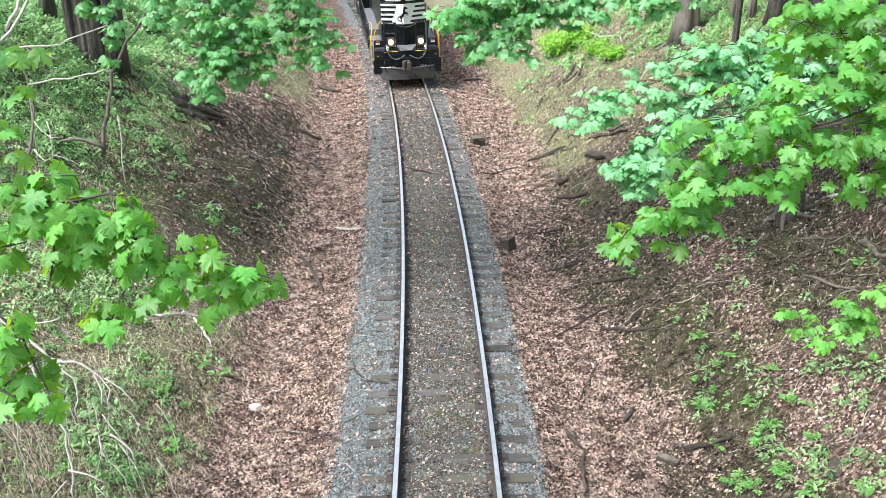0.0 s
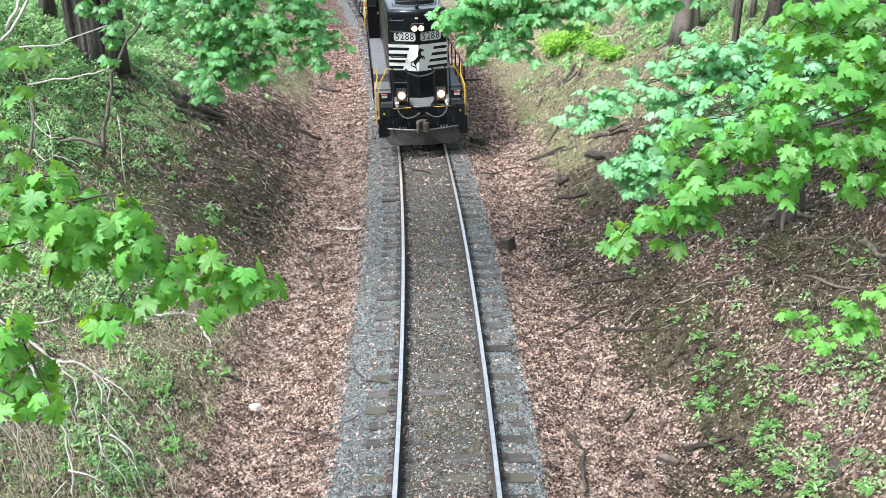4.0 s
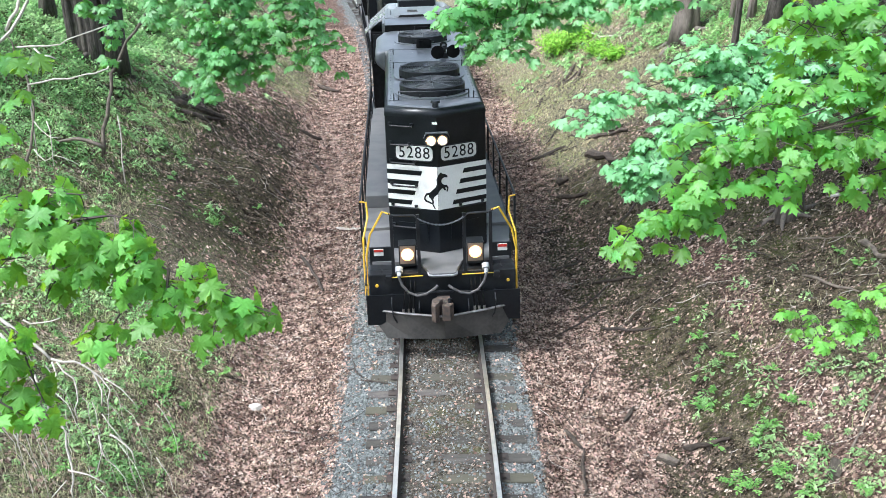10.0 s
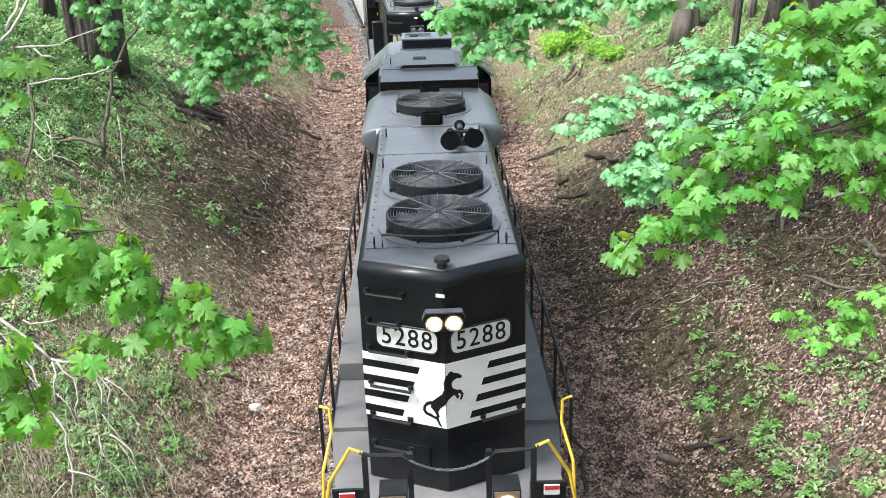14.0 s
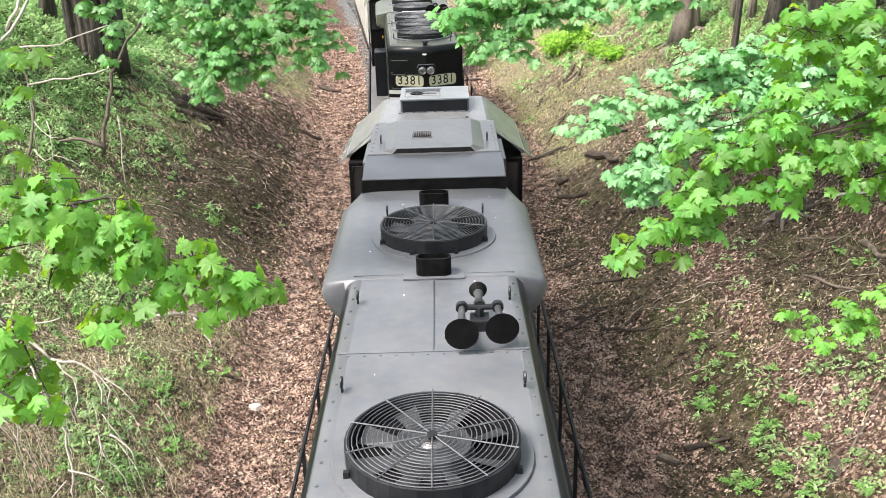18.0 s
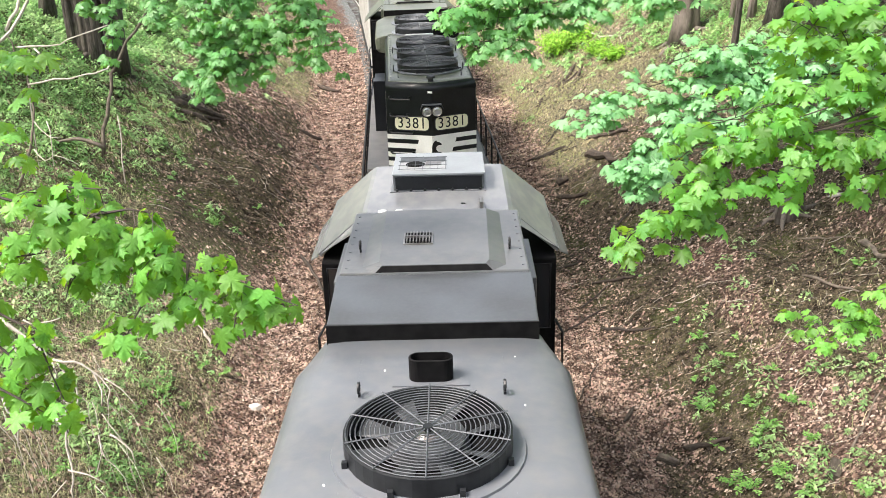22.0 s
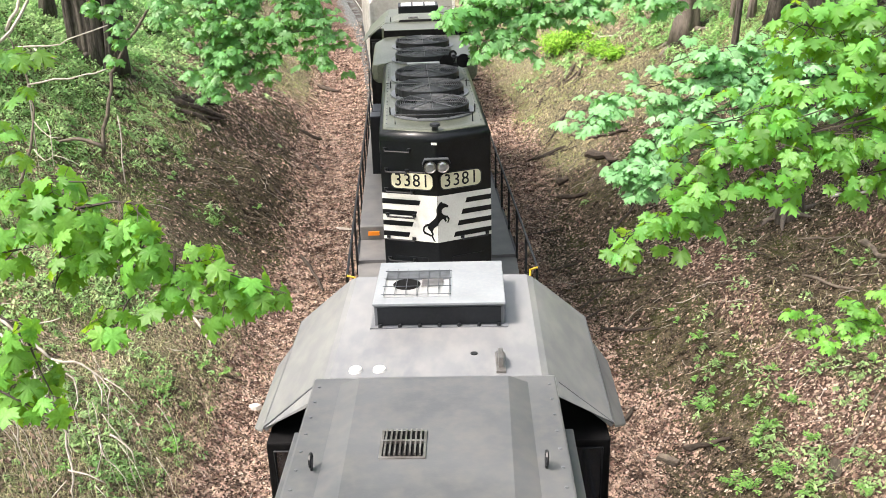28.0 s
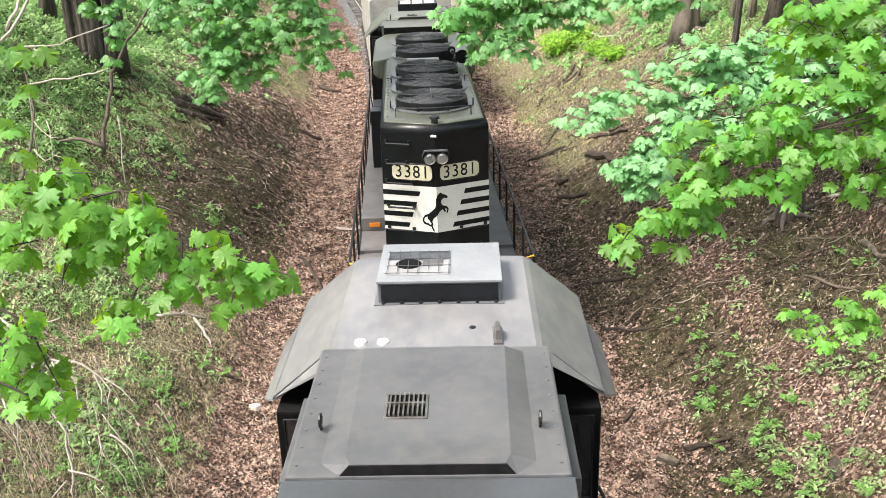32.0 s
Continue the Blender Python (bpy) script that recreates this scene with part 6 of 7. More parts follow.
BOUGHS = {
    "A": ((-1.95, 2.99, 7.40), [
        ([(0.315, -0.111, -0.011), (0.532, -0.130, -0.057), (0.658, -0.134, -0.067), (0.802, -0.155, -0.120), (0.964, -0.178, -0.177), (1.125, -0.202, -0.236), (1.305, -0.225, -0.295), (1.431, -0.241, -0.334)], 38, 0.055),
        ([(0.964, -0.178, -0.177), (0.974, -0.217, -0.275), (0.914, -0.257, -0.375), (0.876, -0.291, -0.458)], 10, 0.045),
        ([(1.224, -0.214, -0.266), (1.235, -0.246, -0.347), (1.227, -0.270, -0.406)], 7, 0.04),
        ([(0.673, -0.136, -0.071), (0.710, -0.175, -0.169), (0.699, -0.215, -0.270), (0.685, -0.242, -0.337)], 10, 0.05),
        ([(0.748, -0.142, -0.086), (0.876, -0.132, -0.063), (0.993, -0.138, -0.077)], 12, 0.05),
        ([(0.568, -0.130, -0.057), (0.678, -0.109, -0.004), (0.804, -0.110, -0.006)], 12, 0.05),
        ([(0.384, -0.186, -0.197), (0.528, -0.194, -0.216), (0.619, -0.188, -0.201)], 10, 0.05),
        ([(1.072, -0.191, -0.210), (1.070, -0.218, -0.277), (1.050, -0.252, -0.360)], 7, 0.04),
        ([(0.820, -0.156, -0.121), (0.837, -0.183, -0.188), (0.854, -0.203, -0.239)], 8, 0.05),
    ]),
    "B": ((-1.89, 2.78, 7.14), [
        ([(0.358, -0.128, -0.049), (0.514, -0.155, -0.117), (0.583, -0.182, -0.183), (0.620, -0.214, -0.265), (0.658, -0.241, -0.331)], 15, 0.05),
        ([(0.354, -0.212, -0.260), (0.510, -0.240, -0.328), (0.596, -0.256, -0.370)], 10, 0.05),
        ([(0.374, -0.160, -0.130), (0.495, -0.194, -0.214), (0.547, -0.207, -0.247)], 8, 0.05),
    ]),
    "C": ((-2.47, 4.31, 7.74), [
        ([(0.302, -0.040, -0.100), (0.504, -0.070, -0.174), (0.591, -0.094, -0.234)], 14, 0.07),
        ([(0.296, -0.162, -0.405), (0.497, -0.197, -0.491), (0.533, -0.235, -0.586)], 10, 0.06),
    ]),
    "D": ((2.47, 3.96, 7.39), [
        ([(-0.285, 0.101, -0.016), (-0.514, 0.073, -0.087), (-0.758, 0.042, -0.165), (-1.052, 0.015, -0.231), (-1.282, -0.029, -0.342), (-1.445, -0.069, -0.442), (-1.570, -0.105, -0.531), (-1.671, -0.132, -0.598)], 46, 0.075),
        ([(-0.289, 0.033, -0.188), (-0.518, 0.007, -0.252), (-0.736, -0.006, -0.283), (-0.936, -0.032, -0.348), (-1.159, -0.048, -0.390), (-1.334, -0.084, -0.478), (-1.435, -0.115, -0.557)], 38, 0.075),
        ([(-0.281, 0.184, 0.191), (-0.509, 0.168, 0.149), (-0.701, 0.192, 0.210), (-0.873, 0.207, 0.248)], 26, 0.09),
        ([(-0.333, 0.129, 0.054), (-0.531, 0.122, 0.035), (-0.730, 0.109, 0.004), (-0.929, 0.092, -0.038), (-1.103, 0.066, -0.104), (-1.265, 0.049, -0.147)], 40, 0.09),
        ([(-0.342, -0.031, -0.348), (-0.540, -0.035, -0.355), (-0.639, -0.043, -0.377)], 9, 0.07),
        ([(-0.278, 0.230, 0.306), (-0.575, 0.232, 0.311), (-0.798, 0.220, 0.281), (-0.900, 0.175, 0.168)], 24, 0.09),
        ([(-1.052, 0.015, -0.231), (-1.205, 0.016, -0.228), (-1.353, 0.017, -0.225), (-1.479, -0.018, -0.315)], 16, 0.075),
        ([(-0.336, 0.074, -0.084), (-0.585, 0.044, -0.159), (-0.809, 0.023, -0.213)], 14, 0.09),
    ]),
    "E": ((3.56, 6.02, 7.15), [
        ([(-0.046, 0.545, -0.253), (-0.444, 0.548, -0.245), (-1.081, 0.553, -0.233), (-1.558, 0.556, -0.224), (-1.957, 0.545, -0.254), (-2.278, 0.510, -0.340), (-2.439, 0.474, -0.430), (-2.540, 0.445, -0.502)], 80, 0.11),
        ([(-0.441, 0.593, -0.134), (-0.997, 0.626, -0.050), (-1.355, 0.636, -0.025), (-1.714, 0.624, -0.055), (-1.895, 0.596, -0.126)], 40, 0.1),
        ([(-0.686, 0.491, -0.388), (-1.085, 0.479, -0.418), (-1.523, 0.467, -0.447), (-1.883, 0.448, -0.496), (-2.045, 0.397, -0.622), (-2.127, 0.353, -0.731)], 56, 0.11),
        ([(-1.085, 0.464, -0.455), (-1.485, 0.437, -0.521), (-1.806, 0.395, -0.626), (-2.049, 0.331, -0.788), (-2.249, 0.310, -0.840), (-2.348, 0.318, -0.820)], 54, 0.1),
        ([(-2.049, 0.323, -0.807), (-2.151, 0.280, -0.916), (-2.232, 0.258, -0.970)], 14, 0.08),
        ([(-0.438, 0.652, 0.014), (-0.880, 0.581, -0.163), (-1.281, 0.525, -0.303), (-1.681, 0.506, -0.351), (-1.961, 0.485, -0.402)], 60, 0.12),
        ([(-1.079, 0.582, -0.159), (-1.398, 0.585, -0.153), (-1.676, 0.587, -0.148)], 30, 0.11),
    ]),
    "F": ((3.53, 5.50, 5.96), [
        ([(-0.364, -0.038, -0.094), (-0.626, -0.063, -0.156), (-0.874, -0.094, -0.236), (-1.093, -0.133, -0.332), (-1.320, -0.169, -0.422)], 34, 0.09),
        ([(-0.368, -0.105, -0.262), (-0.629, -0.123, -0.307), (-0.877, -0.148, -0.370), (-1.095, -0.160, -0.399)], 26, 0.08),
    ]),
    "G": ((-2.55, 9.79, 8.50), [
        ([(-0.073, -0.342, -0.856), (0.134, -0.526, -1.314), (0.302, -0.648, -1.619), (0.340, -0.749, -1.872), (0.281, -0.830, -2.073)], 54, 0.15),
        ([(0.143, -0.364, -0.910), (0.623, -0.529, -1.323), (0.780, -0.641, -1.603), (0.721, -0.732, -1.829), (0.501, -0.771, -1.925)], 62, 0.19),
        ([(0.795, -0.369, -0.923), (1.166, -0.533, -1.333), (1.324, -0.625, -1.563), (1.383, -0.737, -1.841)], 48, 0.17),
        ([(-0.665, -0.359, -0.898), (-0.604, -0.521, -1.302), (-0.577, -0.622, -1.555), (-0.593, -0.723, -1.807)], 12, 0.06),
        ([(-0.943, -0.356, -0.890), (-0.842, -0.498, -1.245), (-0.764, -0.559, -1.398)], 10, 0.09),
        ([(0.523, -0.367, -0.917), (0.512, -0.569, -1.421), (0.452, -0.679, -1.698), (0.392, -0.780, -1.949)], 46, 0.17),
        ([(0.957, -0.370, -0.926), (1.000, -0.593, -1.481), (1.076, -0.694, -1.734)], 40, 0.18),
        ([(-0.171, -0.361, -0.902), (-0.136, -0.523, -1.306), (-0.119, -0.593, -1.483)], 18, 0.08),
    ]),
    "H": ((1.07, 7.59, 8.48), [
        ([(-0.057, -0.267, -0.665), (-0.402, -0.406, -1.012), (-0.701, -0.466, -1.163), (-0.790, -0.536, -1.338), (-0.825, -0.567, -1.415)], 46, 0.11),
        ([(-0.059, -0.314, -0.783), (-0.404, -0.445, -1.110), (-0.493, -0.523, -1.304), (-0.509, -0.578, -1.441)], 30, 0.09),
        ([(-0.480, -0.280, -0.696), (-0.782, -0.403, -1.005), (-0.976, -0.461, -1.150), (-1.091, -0.492, -1.226)], 36, 0.1),
        ([(0.153, -0.284, -0.708), (-0.066, -0.432, -1.077), (-0.257, -0.454, -1.132), (-0.364, -0.485, -1.208)], 30, 0.09),
        ([(0.785, -0.320, -0.798), (0.357, -0.419, -1.045), (0.018, -0.448, -1.117), (-0.195, -0.478, -1.192)], 36, 0.09),
        ([(1.038, -0.338, -0.842), (0.694, -0.438, -1.091), (0.376, -0.456, -1.136)], 24, 0.09),
        ([(-0.651, -0.310, -0.772), (-0.615, -0.436, -1.086), (-0.662, -0.514, -1.281)], 20, 0.09),
    ]),
}
STICKS = [
    ((4.63, 35.15), (5.35, 36.1), 0.07, ROT),
    ((4.91, 34.06), (5.5, 35.46), 0.06, ROT),
    ((3.27, 37.74), (3.68, 38.42), 0.05, ROT),
    ((3.26, 28.89), (4.31, 28.57), 0.03, TWIG),
    ((3.54, 34.51), (4.1, 34.29), 0.035, TWIG),
    ((2.73, 28.95), (3.18, 29.27), 0.03, ROT),
    ((4.44, 27.44), (4.81, 25.46), 0.09, ROT),
    ((5.18, 28.15), (5.6, 27.89), 0.07, ROT),
    ((2.6, 31.11), (3.08, 31.21), 0.025, TWIG),
    ((3.8, 31.3), (4.25, 31.46), 0.025, TWIG),
    ((6.12, 40.85), (7.08, 35.92), 0.03, DEAD),
    ((6.67, 40.66), (7.01, 36.86), 0.025, ROT),
    ((-7.83, 28.67), (-7.3, 27.9), 0.087, ROT),
    ((-7.54, 28.84), (-7.07, 27.9), 0.105, ROT),
    ((-7.78, 26.8), (-7.32, 27.18), 0.066, ROT),
    ((-7.28, 27.0), (-6.72, 28.2), 0.083, ROT),
    ((-7.91, 28.19), (-7.64, 28.93), 0.086, ROT),
    ((-7.95, 27.21), (-6.69, 28.3), 0.149, ROT),
    ((-7.92, 27.7), (-6.93, 29.12), 0.118, ROT),
    ((-7.58, 26.95), (-6.83, 27.2), 0.099, ROT),
    ((4.42, 27.45), (4.84, 24.96), 0.138, ROT),
    ((3.26, 25.22), (3.99, 24.31), 0.080, ROT),
    ((3.36, 26.11), (3.68, 26.04), 0.132, ROT),
    ((-4.91, 31.78), (-4.18, 32.06), 0.079, ROT),
    ((-2.83, 23.31), (-2.12, 22.95), 0.045, DEAD),
    ((-5.33, 40.57), (-4.34, 39.95), 0.123, ROT),
    ((3.13, 17.03), (4.1, 16.29), 0.034, TWIG),
    ((3.36, 19.22), (4.26, 18.75), 0.051, ROT),
    ((3.78, 12.67), (4.42, 12.47), 0.065, ROT),
    ((3.37, 12.62), (3.63, 12.39), 0.072, SAPLING),
    ((7.78, 16.24), (7.78, 15.14), 0.074, SAPLING),
    ((5.5, 10.9), (6.4, 11.9), 0.02, SAPLING),
    ((1.97, 13.3), (2.18, 12.82), 0.045, ROT),
    ((2.18, 12.82), (2.04, 11.53), 0.042, ROT),
    ((2.29, 14.29), (2.93, 15.63), 0.020, TWIG),
    ((2.13, 22.45), (3.21, 22.94), 0.029, TWIG),
    ((1.1, 27.32), (2.4, 28.53), 0.034, TWIG),
    ((-1.52, 14.85), (-1.81, 15.87), 0.015, TWIG),
    ((-1.52, 14.85), (-1.0, 14.68), 0.015, TWIG),
    ((-3.46, 21.29), (-2.67, 19.18), 0.056, ROT),
    ((5.95, 18.08), (6.45, 17.14), 0.024, TWIG),
    ((6.62, 15.93), (7.11, 14.56), 0.032, SAPLING),
    ((7.08, 17.41), (7.85, 16.43), 0.023, SAPLING),
    ((-5.36, 15.56), (-4.58, 16.26), 0.031, DEAD),
    ((-4.74, 16.04), (-4.33, 15.51), 0.032, DEAD),
    ((3.39, 17.91), (2.19, 16.77), 0.024, TWIG),
    ((4.64, 28.73), (5.57, 27.23), 0.089, ROT),
    ((2.9, 29.03), (3.96, 28.89), 0.073, TWIG),
    ((1.25, 15.71), (1.55, 15.98), 0.021, TWIG),
    ((-1.16, 27.99), (-0.28, 27.18), 0.035, TWIG),
    ((1.07, 41.93), (1.84, 42.04), 0.076, TWIG),
    ((3.01, 13.58), (3.24, 14.02), 0.048, ROT),
    ((7.97, 18.3), (8.45, 17.61), 0.047, DEAD),
    ((6.75, 18.5), (7.1, 18.35), 0.06, SAPLING),
    ((-9.38, 25.19), (-8.83, 26.74), 0.092, ROT),
    ((5.3, 36.9), (4.45, 35.2), 0.07, ROT),
    ((5.55, 36.3), (5.05, 34.9), 0.06, ROT),
    ((3.9, 35.0), (3.6, 33.9), 0.05, ROT),
    ((4.3, 31.6), (3.5, 29.9), 0.05, TWIG),
    ((4.9, 30.4), (3.9, 28.6), 0.045, TWIG),
    ((2.35, 20.1), (3.3, 20.6), 0.028, TWIG),
    ((2.9, 18.0), (3.6, 18.9), 0.026, TWIG),
    ((4.0, 21.4), (5.2, 22.2), 0.032, TWIG),
    ((-4.7, 24.9), (-4.0, 24.5), 0.035, TWIG),
    ((-4.2, 29.2), (-3.6, 28.2), 0.05, ROT),
]
VINES = [
    ([(-7.72, 20.88, 2.58), (-7.75, 21.04, 2.96), (-7.61, 21.27, 3.56), (-7.54, 21.52, 4.16), (-7.29, 21.68, 4.58), (-6.96, 21.87, 5.05), (-6.55, 22.14, 5.71), (-6.28, 22.42, 6.43)], [0.045, 0.045, 0.045, 0.039, 0.039, 0.032, 0.026, 0.019], SAPLING),
    ([(-7.54, 20.39, 2.71), (-7.98, 20.46, 2.88), (-8.49, 20.46, 2.87), (-9.31, 20.43, 2.79)], [0.044, 0.038, 0.038, 0.025], SAPLING),
    ([(-8.33, 17.70, 2.70), (-8.21, 17.86, 3.11), (-8.05, 18.13, 3.78), (-8.07, 18.36, 4.35), (-8.18, 18.53, 4.77), (-8.39, 18.69, 5.18), (-8.55, 18.82, 5.50)], [0.028, 0.028, 0.028, 0.022, 0.017, 0.017, 0.011], SAPLING),
    ([(-7.50, 16.22, 5.74), (-7.15, 16.38, 6.14), (-6.90, 16.59, 6.67)], [0.026, 0.024, 0.02], DEAD),
    ([(-8.13, 18.44, 4.56), (-7.62, 18.48, 4.65), (-7.01, 18.51, 4.72), (-6.56, 18.55, 4.82), (-6.28, 18.60, 4.96)], [0.017, 0.017, 0.017, 0.017, 0.011], DEAD),
    ([(-7.66, 17.20, 5.49), (-7.14, 17.20, 5.50), (-6.73, 17.25, 5.61), (-6.01, 17.34, 5.83)], [0.015, 0.015, 0.015, 0.010], DEAD),
    ([(-7.35, 17.19, 5.47), (-7.20, 17.14, 5.33), (-6.95, 17.11, 5.28)], [0.015, 0.015, 0.010], DEAD),
    ([(-7.24, 20.66, 3.37), (-7.16, 20.45, 2.84), (-7.09, 20.09, 1.96)], [0.013, 0.013, 0.013], DEAD),
    ([(-7.39, 16.29, 5.92), (-7.20, 16.42, 6.23), (-7.04, 16.60, 6.67)], [0.024, 0.024, 0.024], DEAD),
    ([(-7.81, 17.68, 4.00), (-7.55, 17.58, 3.74), (-7.28, 17.56, 3.71)], [0.011, 0.011, 0.005], DEAD),
    ([(-7.82, 17.48, 3.50), (-7.61, 17.40, 3.29), (-7.45, 17.44, 3.39), (-6.96, 17.36, 3.21)], [0.011, 0.011, 0.011, 0.005], DEAD),
    ([(-7.57, 17.68, 4.00), (-7.49, 17.54, 3.64), (-7.45, 17.36, 3.19)], [0.011, 0.011, 0.005], DEAD),
]
THICKET = [
    ([(-6.50, 11.99, 2.71), (-6.26, 11.93, 2.56), (-5.79, 11.80, 2.22), (-5.56, 11.72, 2.02)], [0.028, 0.024, 0.020, 0.016], DEAD),
    ([(-5.47, 11.54, 2.12), (-5.16, 11.53, 2.08), (-4.93, 11.48, 1.97), (-4.66, 11.38, 1.71), (-4.69, 11.28, 1.45)], [0.016, 0.016, 0.016, 0.016, 0.008], DEAD),
    ([(-4.89, 11.47, 1.95), (-4.78, 11.38, 1.71), (-4.78, 11.29, 1.49)], [0.012, 0.012, 0.008], DEAD),
    ([(-4.73, 11.44, 1.85), (-4.50, 11.38, 1.71), (-4.27, 11.27, 1.45)], [0.012, 0.008, 0.004], DEAD),
    ([(-6.08, 11.50, 2.55), (-5.77, 11.38, 2.26), (-5.59, 11.25, 1.94), (-5.44, 11.15, 1.68), (-5.33, 11.06, 1.47), (-5.14, 10.96, 1.21)], [0.019, 0.019, 0.015, 0.015, 0.012, 0.008], DEAD),
    ([(-5.20, 10.80, 1.62), (-5.08, 10.66, 1.27), (-4.99, 10.49, 0.85), (-4.98, 10.38, 0.57)], [0.015, 0.015, 0.015, 0.011], DEAD),
    ([(-5.42, 11.44, 2.13), (-5.40, 11.32, 1.85), (-5.38, 11.22, 1.59)], [0.012, 0.012, 0.008], DEAD),
    ([(-5.35, 11.44, 2.13), (-5.12, 11.35, 1.91), (-5.07, 11.23, 1.62), (-5.09, 11.15, 1.41)], [0.012, 0.012, 0.012, 0.008], DEAD),
    ([(-5.87, 10.82, 1.93), (-5.72, 10.72, 1.69), (-5.68, 10.58, 1.34)], [0.015, 0.011, 0.007], DEAD),
    ([(-5.83, 10.83, 1.97), (-5.54, 10.69, 1.61)], [0.011, 0.007], DEAD),
    ([(-4.61, 10.63, 1.46), (-4.50, 10.50, 1.14)], [0.011, 0.007], DEAD),
    ([(-4.46, 10.63, 1.46), (-4.23, 10.57, 1.31), (-4.13, 10.49, 1.10)], [0.015, 0.011, 0.007], DEAD),
    ([(-4.94, 10.29, 1.15), (-4.47, 10.23, 0.99)], [0.011, 0.007], DEAD),
    ([(-4.61, 10.63, 1.46), (-4.65, 10.44, 0.97)], [0.007, 0.007], DEAD),
    ([(-6.30, 12.65, 2.20), (-6.05, 12.63, 2.15), (-5.75, 12.66, 2.21)], [0.013, 0.013, 0.008], DEAD),
    ([(-5.17, 10.16, 0.81), (-4.96, 10.24, 1.03)], [0.007, 0.007], DEAD),
]


def near_tree(x, y, r, seed, keys, label):
    z = float(height(x, y))
    limbs = []
    for k, *_ in keys:
        pv = Vector(BOUGHS[k][0])
        s = Vector((x, y, max(z + 2.0, pv.z - 0.6)))
        limbs.append(([s, s.lerp(pv, 0.5) + Vector((0, 0, 0.35)), pv], [r * 0.3, r * 0.15, 0.012]))
    t = tree(x, y, r, 13 - z, (0.0, 0.0), seed, label, None, (), limbs)
    return t, {k: bough(t, (x, y, z), k, *looks) for k, *looks in keys}


TREE_L, BOUGH_L = near_tree(-5.6, 1.2, 0.22, 3, [("A", 0, 0.074, 2.0, (25, 78)), ("B", 0, 0.074, 1.6, (25, 78)), ("C", 2, 0.085, 2.2, (15, 70))], "maple tree leaning over the cutting with broad green leaves")
TREE_R, BOUGH_R = near_tree(6.6, 2.2, 0.26, 5, [("D", 2, 0.069, 4.8, (15, 75)), ("E", 1, 0.076, 4.8, (10, 48)), ("F", 0, 0.072, 2.6, (10, 48))], "maple tree on the bank with layered green boughs")
TREE_L2, BOUGH_L2 = near_tree(-9.0, 8.2, 0.3, 8, [("G", 3, 0.082, 6.4, (15, 60))], "maple tree with a hanging curtain of leaves")
TREE_R2, BOUGH_R2 = near_tree(9.2, 6.4, 0.28, 9, [("H", 3, 0.076, 4.4, (15, 62))], "maple tree reaching over the track")

tree(-9.85, 27.3, 0.42, 11, (-0.06, 0.0), 21, "old many-stemmed tree with flared mossy foot", ((-10.5, 29, 13), 3.0, 300), ((0.45, 0.1, 0.3, (0.07, 0.02)), (-0.32, 0.2, 0.24, (-0.12, 0.03)), (0.12, -0.28, 0.2, (0.02, 0.0)), (-0.1, -0.3, 0.17, (-0.05, 0.0)), (0.55, -0.12, 0.2, (0.06, 0.02)), (0.45, -0.35, 0.13, (0.04, 0.0)), (-0.55, -0.2, 0.16, (-0.02, 0.0))))
# added out of view: trees whose crowns shade the banks
for x, y, sd in ((14.2, 17.5, 63), (14.0, 22.5, 64)):
    tree(x, y, 0.3, 11, (-0.1 if x > 0 else 0.1, 0.0), sd, "unseen maple tree added to shade the cutting", ((x * 0.6, y + 1.5, 13.2), 5.0, 3400))
# more unseen trees, crowns set sunward of the ground they shade
for x, y, cx, cy, n, sd in ((-14.5, 16.5, -4.2, 18.2, 3000, 65), (-16.5, 22.0, -12.2, 21.5, 1500, 66), (-13.5, 8.5, -3.6, 10.4, 750, 67)):
    tree(x, y, 0.3, 11, (0.1, 0.0), sd, "unseen maple tree added to shade the cutting", ((cx, cy, 13.4), 5.0, n))
# crown moved off its trunk to shade the right bank
tree(7.25, 18.4, 0.215, 11, (0.0, 0.0), 22, "grey-barked tree rooted in the leafy bank", ((3.2, 16.5, 13.2), 5.0, 6000), bark=GREY_BARK)
for i, (x, y, r) in enumerate([(8.7, 33.3, 0.42), (10.5, 29.4, 0.3), (9.9, 31.9, 0.13), (10.1, 30.8, 0.11), (8.5, 27.3, 0.1), (-11.7, 28.8, 0.2), (12.6, 27.2, 0.3), (9.0, 40, 0.3), (-14.5, 33, 0.35), (-9.5, 40, 0.25), (13.5, 36, 0.35), (7.5, 52, 0.35), (-15, 55, 0.4)]):
    tree(x, y, r, 11, (rng.uniform(-0.03, 0.03), rng.uniform(-0.02, 0.02)), 30 + i, "slim tree trunk among undergrowth", ((x, y, 13), 3.0, 260) if x > 0 else None, bark=GREY_BARK if i in (0, 2, 3) else BARK)


